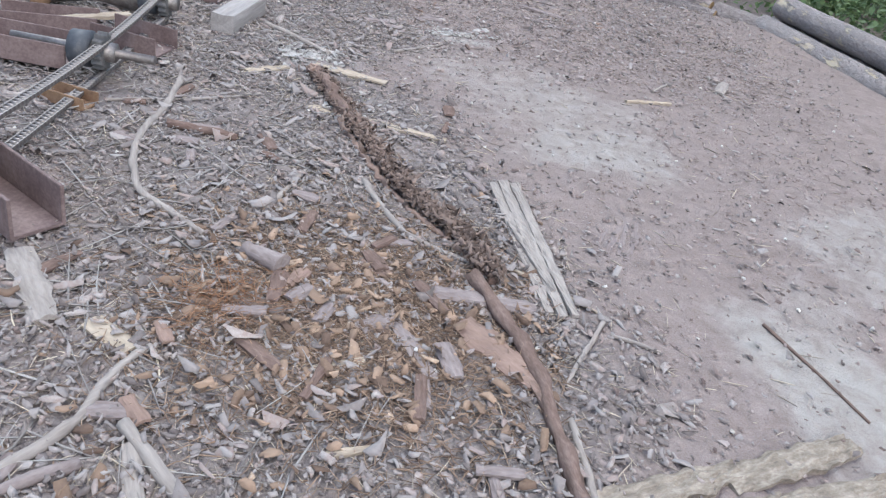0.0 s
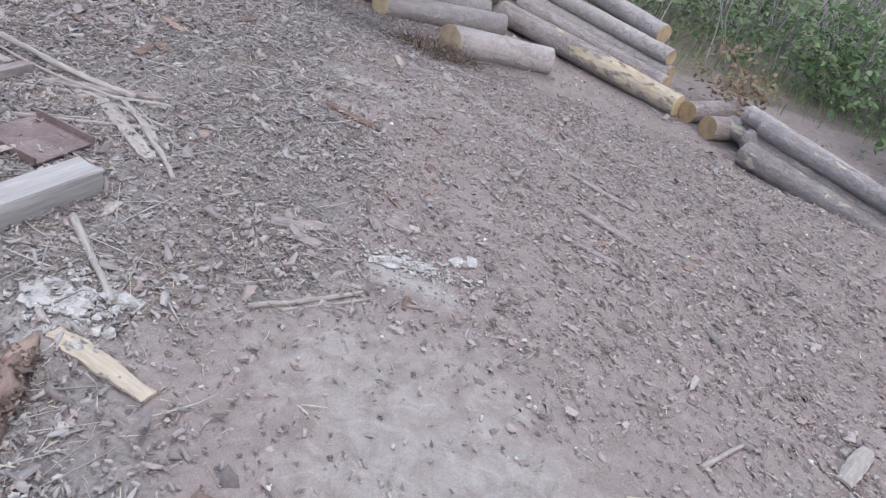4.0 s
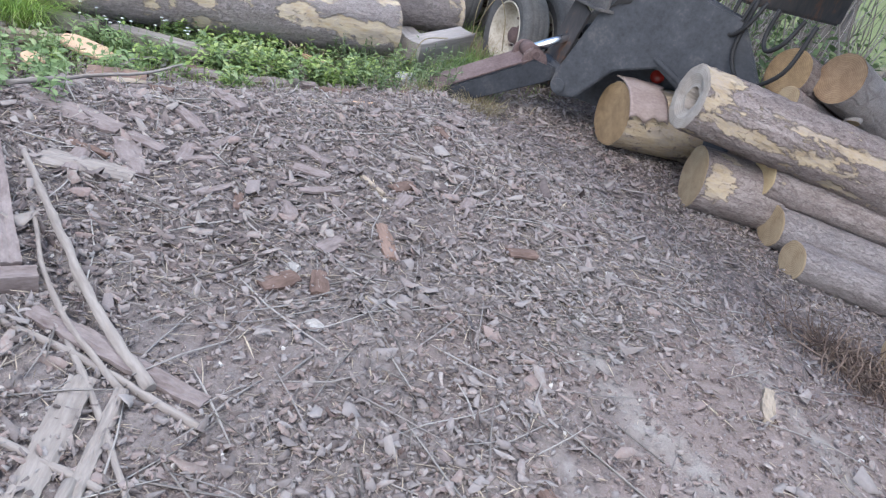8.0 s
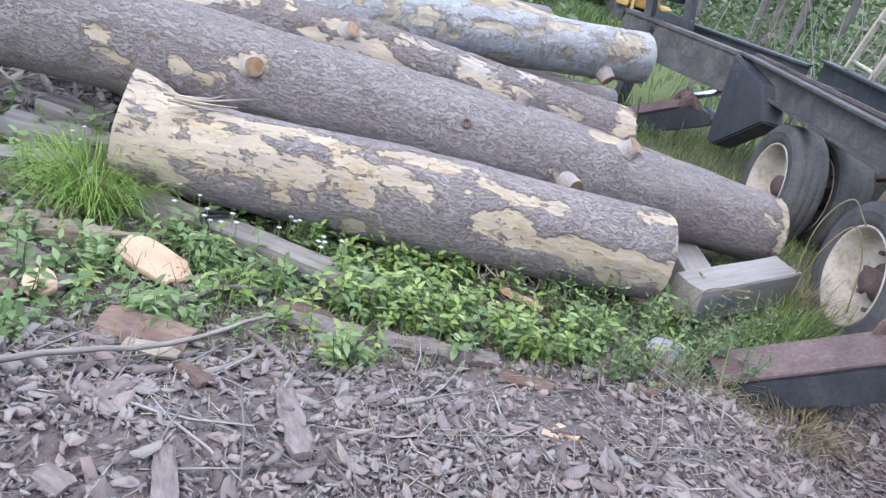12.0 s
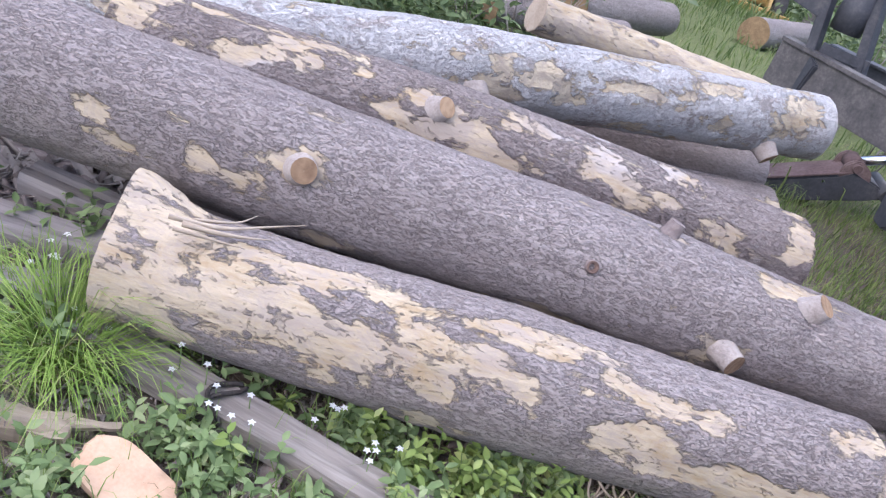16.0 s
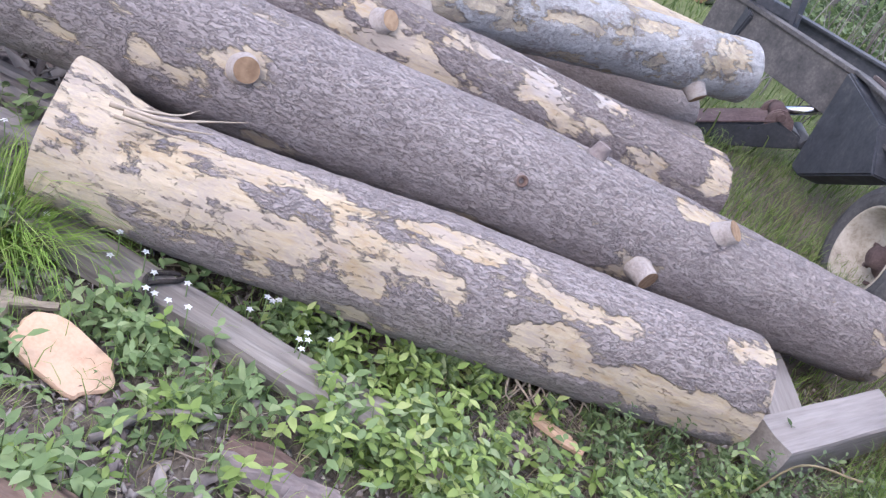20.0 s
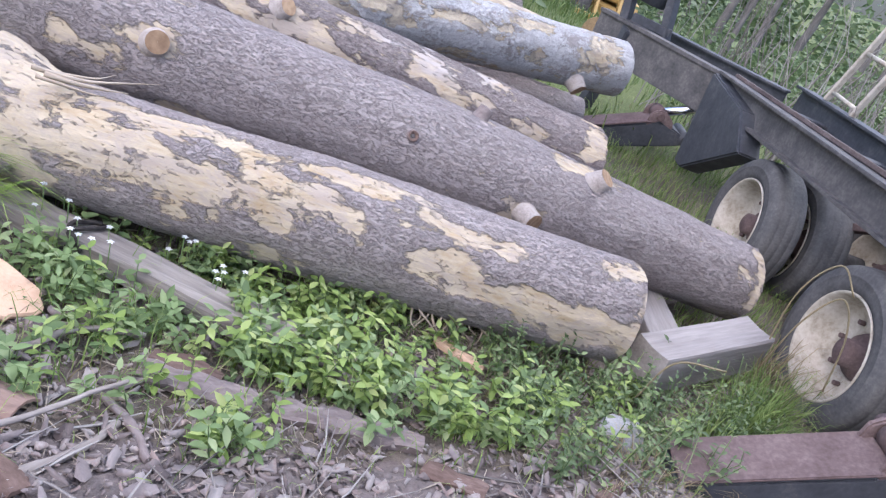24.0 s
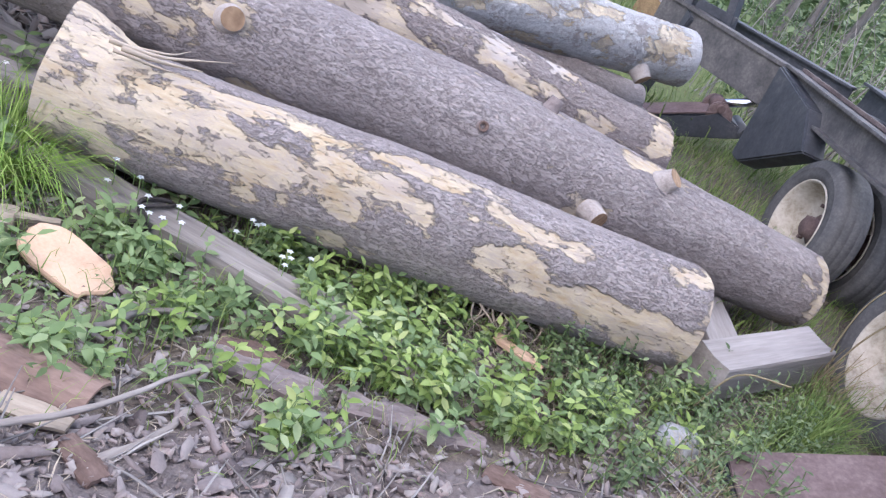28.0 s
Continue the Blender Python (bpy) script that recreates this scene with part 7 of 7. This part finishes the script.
def blades(xy, height, width, material, name, lean=0.5, lift=-0.01, toward=None):
    """Arching grass blades as one mesh."""
    n = len(xy)
    v = np.zeros((n, 7, 3))
    for k, (f, o, w) in enumerate(((0.0, 0.0, 1.0), (0.45, 0.10, 0.8), (0.8, 0.42, 0.5))):
        v[:, 2 * k] = np.stack([o * lean * height, width / 2 * w, f * height], -1)
        v[:, 2 * k + 1] = np.stack([o * lean * height, -width / 2 * w, f * height], -1)
    v[:, 6] = np.stack([lean * height * 0.95, 0 * height, height * (0.93 - 0.25 * lean)], -1)
    yaw = rng.uniform(0, 6.28, n) if toward is None else toward
    R = turns(yaw, rng.normal(0.08, 0.18, n), rng.normal(0, 0.1, n))
    v = np.einsum("nij,nvj->nvi", R, v) + rest(xy, lift)[:, None, :]
    return swarm(name, v, [(0, 1, 3, 2), (2, 3, 5, 4), (4, 5, 6)], material, True)


def log_face(y):
    return -5.10 + (y - 6.84) * 0.205 + 0.16


CLUMPS = ((-4.24, 8.12, 0.16, 1.0), (-4.30, 7.88, 0.16, 0.9), (-4.38, 7.45, 0.17, 0.7), (-4.52, 7.72, 0.14, 0.8), (-4.45, 8.05, 0.14, 0.8), (-4.55, 7.15, 0.16, 0.9), (-4.40, 6.85, 0.14, 0.7), (-3.90, 7.67, 0.09, 0.8), (-4.05, 7.10, 0.10, 0.7), (-4.12, 8.42, 0.10, 0.8), (-4.20, 8.75, 0.12, 0.5))


def weed_here(x, y):
    if y > 9.35 or y < 6.2 or x < log_face(y):
        return 0.0
    if abs(x + 4.27 - 0.27 * (y - 7.45)) < 0.055 and 7.4 < y < 8.3:
        return 0.0
    if abs((x + 5.02) * 0.889 - (y - 6.68) * 0.457) < 0.085 and y < 7.72:
        return 0.0
    if math.hypot(x + 4.43, y - 7.03) < 0.16:
        return 0.0
    d = max(a * math.exp(-((x - cx) ** 2 + (y - cy) ** 2) / (r * r)) for cx, cy, r, a in CLUMPS)
    near = 0.35 * (1 - smooth01(x - log_face(y), 0.02, 0.2)) * (1 - 0.8 * smooth01(y, 8.25, 8.45))
    return max(d - 0.12, near, 0.04 * (x < -4.0)) * (0.75 + 0.6 * noise.noise(Vector((x * 4, y * 4, 21))))


def left_weeds(x, y):
    return max(0.0, 0.5 + 0.9 * noise.noise(Vector((x * 1.8, y * 1.8, 31)))) * smooth01(-x, 2.95, 3.6) * (1 - smooth01(y, 6.5, 7.0) * smooth01(x, -4.0, -3.7))


def weeds(spots_, name, label, leaf, hmin, hmax, material, stems=True):
    base, yaw, pitch, ln = [], [], [], []
    st_xy = []
    for x, y in spots_:
        h = rng.uniform(hmin, hmax)
        lean_x, lean_y = rng.normal(0, 0.25, 2) * h
        z0 = ground_z(x, y)
        pairs = int(rng.integers(4, 8))
        turn0 = rng.uniform(0, 6.28)
        for k in range(pairs):
            f = (k + 1) / pairs
            for s in (0, math.pi):
                base.append((x + lean_x * f, y + lean_y * f, z0 + h * f))
                yaw.append(turn0 + k * 1.45 + s + rng.normal(0, 0.25))
                pitch.append(rng.normal(0.35 if f > 0.9 else 0.12, 0.28))
                ln.append(leaf * rng.uniform(0.6, 1.25) * (1.05 - 0.35 * abs(f - 0.6)))
        st_xy.append((x, y, z0, lean_x, lean_y, h))
    ln = np.array(ln)
    tagged(leaves(np.array(base), np.array(yaw), np.array(pitch), ln, ln * rng.uniform(0.38, 0.52, len(ln)), material, name), label, "weeds", kind="stuff")
    if stems:
        n = len(st_xy)
        a = np.array(st_xy)
        v = np.zeros((n, 6, 3))
        for k in range(3):
            ang = 2.094 * k
            v[:, k] = a[:, :3] + np.array([math.cos(ang), math.sin(ang), -3]) * 0.0025
            v[:, k + 3] = a[:, :3] + np.stack([a[:, 3], a[:, 4], a[:, 5]], -1) + np.array([math.cos(ang), math.sin(ang), 0]) * 0.0015
        tagged(swarm(name.replace("weeds", "weed_stems"), v, [(0, 1, 4, 3), (1, 2, 5, 4), (2, 0, 3, 5)], M_LEAF), "thin green stems of the weeds", "weed stems", kind="stuff")


weeds(spots(310, -5.0, -3.7, 6.2, 9.35, weed_here), "leafy_weeds", "green leafy weeds between mulch and logs", 0.051, 0.05, 0.17, M_LEAF)
weeds(spots(210, -5.0, -3.7, 6.2, 9.35, lambda x, y: weed_here(x, y) * (0.15 + 0.85 * smooth01(y, 7.2, 7.9))), "fresh_weeds", "fresh yellow-green leafy weeds between mulch and logs", 0.049, 0.06, 0.18, M_FRESH)
weeds(spots(300, -5.6, -2.9, 4.6, 6.75, left_weeds), "corner_weeds", "green leafy weeds at the corner of the yard", 0.055, 0.05, 0.2, M_LEAF)
weeds(spots(210, -4.75, -3.85, 8.6, 9.75, lambda x, y: 0.5 if x > log_face(min(y, 9.2)) else 0.0), "fine_weeds", "dull green small-leaved weeds by the balk", 0.03, 0.08, 0.24, M_BRUSH)
weeds(spots(90, -5.0, -3.75, 6.3, 9.3, lambda x, y: 0.4 * smooth01(-x, 3.75, 4.3) if x > log_face(y) else 0.0), "low_weeds", "small low green leaves near the mulch", 0.035, 0.02, 0.06, M_LEAF)


def tuft(cx, cy, spread, n, h0, h1, label, material=None, name="grass_tuft", lean=0.8, group="tufts of grass"):
    xy = np.stack([rng.normal(cx, spread, n), rng.normal(cy, spread, n)], -1)
    yaw = np.arctan2(xy[:, 1] - cy, xy[:, 0] - cx) + rng.normal(0, 0.6, n)
    ob = blades(xy, rng.uniform(h0, h1, n), rng.uniform(0.003, 0.006, n), material or M_GRASS, name, lean, toward=yaw)
    return tagged(ob, label, "grass", group)


M_TUFT = leaf_material("bright_grass_blade", [(0.1, (0.15, 0.25, 0.05)), (0.5, (0.24, 0.37, 0.075)), (0.8, (0.33, 0.45, 0.12)), (0.95, (0.42, 0.46, 0.20))])
tuft(-4.86, 6.76, 0.06, 520, 0.18, 0.36, "dense bright green tuft of arching grass", M_TUFT, lean=1.1)
tuft(-5.02, 6.60, 0.07, 200, 0.12, 0.26, "bright green tuft of grass by the butt", lean=0.9)
tuft(-4.78, 6.62, 0.08, 160, 0.10, 0.22, "pale green tuft of grass", M_DRYGRASS, lean=1.0)
tuft(-4.25, 9.72, 0.06, 260, 0.16, 0.30, "green tuft of grass beside the wheel", lean=0.7)
tuft(-4.38, 9.98, 0.06, 200, 0.14, 0.28, "green tuft of grass beside the wheel", lean=0.7)
tuft(-4.12, 9.45, 0.05, 120, 0.10, 0.22, "thin tuft of grass by the stabiliser", lean=0.8)
tuft(-3.72, 9.42, 0.10, 320, 0.06, 0.16, "dry straw-coloured tuft under the stabiliser", M_DRYGRASS, lean=1.1)
tuft(-3.95, 9.05, 0.10, 160, 0.05, 0.13, "dry straw-coloured tuft at the mulch edge", M_DRYGRASS, lean=1.1)
tuft(-4.62, 10.12, 0.08, 160, 0.1, 0.3, "dry weeds caught in the wheel rim", M_DRYGRASS, lean=0.7)


def grass_here(x, y):
    d, g, u = zones(x, y)
    if -7.1 < x < -5.0 and 5.8 < y < 9.9:
        return 0.0
    return g * max(0.1, 0.6 + 0.7 * noise.noise(Vector((x * 1.1, y * 1.1, 41))))


def field(n, x0, x1, y0, y1, h0, h1, name, label, w=0.005, material=None):
    a = spots(n, x0, x1, y0, y1, grass_here)
    tagged(blades(a, rng.uniform(h0, h1, n), rng.uniform(0.6, 1.2, n) * w, material or M_GRASS, name, 0.6), label, "grass", kind="stuff")


field(9000, -9.0, -3.6, 4.0, 12.2, 0.04, 0.15, "deck_grass", "short grass and weeds round the deck and trailer")
field(6000, -7.4, -4.5, 9.5, 12.0, 0.05, 0.2, "trailer_grass", "green grass grown up under the trailer", 0.005)
field(2500, -9.0, -3.6, 4.5, 12.2, 0.05, 0.14, "dry_deck_grass", "dry straw-coloured grass round the deck and trailer", 0.004, M_DRYGRASS)
field(16000, -26.0, -7.0, 2.0, 24.0, 0.10, 0.30, "meadow_grass", "long grass on the bank behind the logs", 0.016, M_MEADOW)
field(9000, -46.0, -20.0, 8.0, 40.0, 0.25, 0.6, "far_grass", "tall green grass along the far track", 0.05, M_MEADOW)
field(6000, -7.0, 9.0, 11.5, 16.0, 0.08, 0.25, "edge_grass", "grass at the edge of the wood", 0.010)

a = spots(1500, -5.0, -3.7, 6.2, 9.35, lambda x, y: weed_here(x, y) + 0.02)
tagged(blades(a, rng.uniform(0.05, 0.17, 1500), rng.uniform(0.002, 0.0045, 1500), M_GRASS, "weed_grass", 0.8), "thin grass blades among the weeds", "grass", kind="stuff")

# white flowers
def flower(x, y, h, k):
    root = thing("white_flower", (x, y, ground_z(x, y)), "small white flower head on a thin green stem", "flower", "white flowers in the weeds")
    part("stem", tube([(0, 0, -0.01), (0.008, 0.004, h * 0.6), (0.012, 0.0, h)], 0.002, 5), M_LEAF, root)
    for i in range(5):
        a = i * 1.2566 + k
        bm = bmesh.new()
        c, s = math.cos(a), math.sin(a)
        vs = [bm.verts.new((0.012 + c * u - s * v, s * u + c * v, h + w)) for u, v, w in ((0.0, 0.0, 0.0), (0.006, 0.004, 0.003), (0.013, 0.0, 0.001), (0.006, -0.004, 0.003))]
        bm.faces.new(vs)
        r = bmesh.ops.extrude_face_region(bm, geom=bm.faces[:])
        bmesh.ops.translate(bm, vec=(0, 0, -0.001), verts=[g for g in r["geom"] if isinstance(g, bmesh.types.BMVert)])
        part("petal", bm, M_PETAL, root)


for k in range(34):
    cx, cy = ((-5.15, 6.62), (-5.02, 6.80), (-4.66, 7.26), (-4.72, 7.55), (-4.6, 7.7), (-4.85, 7.1))[k % 6]
    flower(cx + rng.normal(0, 0.05), cy + rng.normal(0, 0.05), rng.uniform(0.10, 0.2), k)

# wiry stems by the wheel
for k, pts in enumerate(([(-4.55, 9.95, -0.1), (-4.50, 9.93, 0.25), (-4.46, 10.0, 0.42), (-4.38, 10.05, 0.30), (-4.33, 10.08, 0.05)], [(-4.6, 10.0, -0.1), (-4.64, 9.98, 0.3), (-4.6, 10.05, 0.5), (-4.5, 10.1, 0.42)], [(-4.3, 9.2, -0.1), (-4.28, 9.25, 0.1), (-4.2, 9.4, 0.16)])):
    st = part("dry_stem", tube(soft_line(pts, 8), 0.004, 5), M_DRYGRASS)
    tagged(st, "thin arching dry stem beside the wheel", "stem", "dry stems")

M_DRYLEAF = leaf_material("dry_brown_leaf", [(0.1, (0.13, 0.085, 0.055)), (0.6, (0.25, 0.175, 0.12)), (0.95, (0.34, 0.26, 0.19))])


# ---- brush and wood ----
def brush(name, label, centres, per, leaf, material):
    base, ln = [], []
    for x, y, r, h in centres:
        z0 = ground_z(x, y)
        n = int(per * (0.6 + 0.8 * rng.random()))
        for k in range(n):
            d = rng.normal(0, 1, 3)
            d /= np.linalg.norm(d)
            q = r * (0.35 + 0.65 * rng.random() ** 0.5) * (1 + 0.4 * noise.noise(Vector(d) * 1.7 + Vector((x, y, 0))))
            base.append((x + d[0] * q, y + d[1] * q, z0 + h * 0.5 + d[2] * h * 0.5 * q / r))
            ln.append(leaf * rng.uniform(0.6, 1.4))
    n = len(base)
    ln = np.array(ln)
    tagged(leaves(np.array(base), rng.uniform(0, 6.28, n), rng.normal(0.1, 0.5, n), ln, ln * rng.uniform(0.4, 0.7, n), material, name, rng.normal(0, 0.6, n)), label, "brush", kind="stuff")


def centres(n, x0, x1, y0, y1, r0, r1, h0, h1, ok):
    out = []
    while len(out) < n:
        x, y = rng.uniform(x0, x1), rng.uniform(y0, y1)
        if ok(x, y):
            out.append((x, y, rng.uniform(r0, r1), rng.uniform(h0, h1)))
    return out


def on_track(x, y):
    """The grassy track on which the loader stands."""
    return abs((y - 10.6) - (-x - 8.5) * 0.52) < 1.6 + 0.04 * (-x - 8)


brush("bank_brush", "green leafy brush on the bank behind the deck", centres(150, -15, -8.3, 2.5, 13.0, 0.3, 0.75, 0.3, 0.9, lambda x, y: not (on_track(x, y) or (y > 9.3 and x > -9.6))), 130, 0.085, M_BRUSH)
brush("bright_brush", "fresh green leafy brush on the bank", centres(50, -13, -8.4, 2.5, 10.5, 0.25, 0.6, 0.25, 0.6, lambda x, y: not on_track(x, y)), 120, 0.075, M_LEAF)
brush("far_brush", "dull green brush under the trees", centres(170, -34, -14, 0, 30, 0.6, 1.5, 0.6, 2.2, lambda x, y: not on_track(x, y)), 110, 0.2, M_BRUSH)
brush("wood_brush", "green undergrowth deep in the wood", centres(120, -52, -29, 8, 46, 1.0, 2.2, 1.2, 3.6, lambda x, y: not on_track(x, y) or x < -33), 120, 0.34, M_BRUSH)
brush("edge_brush", "green brush and saplings at the edge of the wood", centres(130, -8.0, 8.5, 12.6, 17.5, 0.35, 0.9, 0.5, 1.8, lambda x, y: y > 12.6 + 0.05 * abs(x) and y > 13.2 - 0.55 * max(0, x - 1.5) or x > 5.0), 130, 0.09, M_BRUSH)
brush("side_brush", "green brush behind the stacked logs", centres(80, 3.0, 9.5, 7.0, 13.5, 0.35, 0.8, 0.5, 1.6, lambda x, y: x + y * 0.75 > 11.3), 130, 0.09, M_BRUSH)


def twigs(n, x0, x1, y0, y1, h0, h1, r, name, label, ok):
    """Bare upright saplings and slanting twigs, three-sided, kinked twice."""
    xy = []
    while len(xy) < n:
        x, y = rng.uniform(x0, x1), rng.uniform(y0, y1)
        if ok(x, y):
            xy.append((x, y))
    b = rest(xy, -0.03)
    h = rng.uniform(h0, h1, n)
    lean = rng.normal(0, 0.28, (n, 2))
    rings = []
    for f in (0.0, 0.35, 0.7, 1.0):
        off = np.stack([lean[:, 0] * h * f, lean[:, 1] * h * f, h * f], -1) + rng.normal(0, 0.04, (n, 3)) * (h * (f > 0))[:, None]
        for k in range(3):
            rr = r * (1 - 0.8 * f) * rng.uniform(0.6, 1.3, n)
            rings.append(b + off + np.stack([np.cos(2.09 * k) * rr, np.sin(2.09 * k) * rr, 0 * rr], -1))
    v = np.stack(rings, 1)
    tagged(swarm(name, v, [(a * 3 + i, a * 3 + (i + 1) % 3, a * 3 + 3 + (i + 1) % 3, a * 3 + 3 + i) for a in range(3) for i in range(3)], M_TWIG), label, "saplings", kind="stuff")


brush("dry_bush", "dry brown bush between the log piles", [(1.75, 11.3, 0.35, 0.7), (2.0, 11.0, 0.3, 0.5)], 260, 0.06, M_DRYLEAF)
brush("distant_wood", "hazy green wood beyond the track", centres(90, -75, -42, 14, 60, 2.0, 4.0, 3.0, 8.0, lambda x, y: True), 190, 0.65, M_BRUSH)
twigs(420, -15, -8.3, 2.5, 14, 0.5, 2.2, 0.010, "bank_twigs", "bare grey twigs and saplings on the bank", lambda x, y: not on_track(x, y) and not (y > 9.3 and x > -9.6))
twigs(900, -8, 9.5, 12.4, 18, 0.6, 3.2, 0.012, "edge_twigs", "bare grey twigs and saplings at the wood's edge", lambda x, y: y > 13.0 - 0.5 * max(0, x - 2) or x > 5.3)
twigs(350, -9.5, -4.0, 11.9, 15, 0.5, 2.0, 0.010, "trailer_twigs", "tangle of bare grey twigs behind the trailer", lambda x, y: True)


def tree(k):
    """A straight forest tree: tapered trunk, limbs and a ragged, gappy crown."""
    r, h = 0.11 + 0.05 * k, 9.0 + 1.5 * k
    root = thing("tree", (0, 0, 0), "tall grey-trunked forest tree with a thin green crown", "tree", "trees of the wood")
    trunk = soft_line([(0, 0, -0.2), (0.08, 0.05, h * 0.3), (-0.05, 0.12, h * 0.6), (0.1, 0.0, h)], 8)
    n = len(trunk)
    part("trunk", tube(trunk, [r * (1.25 if i == 0 else 1) * (1 - 0.85 * i / n) for i in range(n)], 12, 0.15, k), M_TRUNK, root)
    base, ln = [], []
    for i in range(14):
        z = h * (0.42 + 0.55 * i / 14)
        a = i * 2.4 + k
        L = (1.0 - i / 20) * 1.9
        tip = Vector((math.cos(a) * L, math.sin(a) * L, z + 0.7))
        part("limb", tube(soft_line([(0, 0, z), tip * 0.5 + Vector((0, 0, z * 0.5 + 0.05)), tip], 4), [r * 0.3 * (1 - j / 10) for j in range(9)], 6, 0.2, i), M_TRUNK, root)
        for j in range(90):
            f = rng.uniform(0.35, 1.1)
            p = Vector((tip.x * f, tip.y * f, z + (tip.z - z) * f)) + Vector(rng.normal(0, 0.32, 3))
            base.append(p)
            ln.append(rng.uniform(0.08, 0.17))
    m = len(base)
    ln = np.array(ln)
    crown = leaves(np.array(base), rng.uniform(0, 6.28, m), rng.normal(0, 0.5, m), ln, ln * 0.6, M_BRUSH, "crown", rng.normal(0, 0.6, m))
    crown.parent = root
    return root


M_TRUNK = simple("grey_tree_bark", [(0.28, (0.09, 0.082, 0.078)), (0.5, (0.17, 0.16, 0.155)), (0.74, (0.27, 0.26, 0.25))], 6, 0.95, stretch=(1, 1, 0.3), fine=50, bumpy=0.8, spec=0.1)
kinds = [tree(0), tree(1), tree(2)]
sites = [(x, y) for x, y, _, _ in centres(22, -9, 12, 15.5, 26, 1, 1, 1, 1, lambda x, y: True)] + [(x, y) for x, y, _, _ in centres(12, 6.5, 14, 5, 15, 1, 1, 1, 1, lambda x, y: True)] + [(x, y) for x, y, _, _ in centres(26, -42, -17, 0, 34, 1, 1, 1, 1, lambda x, y: not on_track(x, y))] + [(-32, 26), (-33.5, 23.2), (-30, 27.5), (-34, 28.5), (-36, 25)]
for i, (x, y) in enumerate(sites):
    m = Matrix.Translation((x, y, ground_z(x, y))) @ Euler((rng.normal(0, 0.04), rng.normal(0, 0.04), rng.uniform(0, 6.28))).to_matrix().to_4x4()
    if i < 3:
        kinds[i].matrix_world = m
    else:
        copy_thing(kinds[i % 3], m)

# old logs lying on the bank
OLD = "old logs on the bank"
log([(-9.3, 6.9, 0.02), (-9.6, 8.3, -0.02)], [0.13, 0.15], "old dark rotting log in the brush", M_BROWNBARK, seg=30, step_len=0.06, seed=91, group=OLD, ends=(M_ENDBROWN, M_ENDBROWN))
log([(-9.0, 8.6, 0.0), (-9.5, 9.9, -0.05)], [0.12, 0.12], "old grey rotting log in the brush", M_BARK, seg=30, step_len=0.06, seed=92, group=OLD, ends=(M_ENDBROWN, M_ENDBROWN))
log([(-10.2, 9.6, -0.1), (-11.2, 11.0, -0.2)], [0.2, 0.18], "thick grey log on the bank above the track", M_BARK, seg=30, step_len=0.06, seed=93, group=OLD, ends=(M_ENDBROWN, M_ENDBROWN))
log([(-14.5, 14.0, -0.75), (-17, 16.5, -1.0)], [0.25, 0.2], "old grey log beside the grassy track", M_BARK, seg=24, step_len=0.1, seed=94, group=OLD, ends=(M_ENDBROWN, M_ENDBROWN))
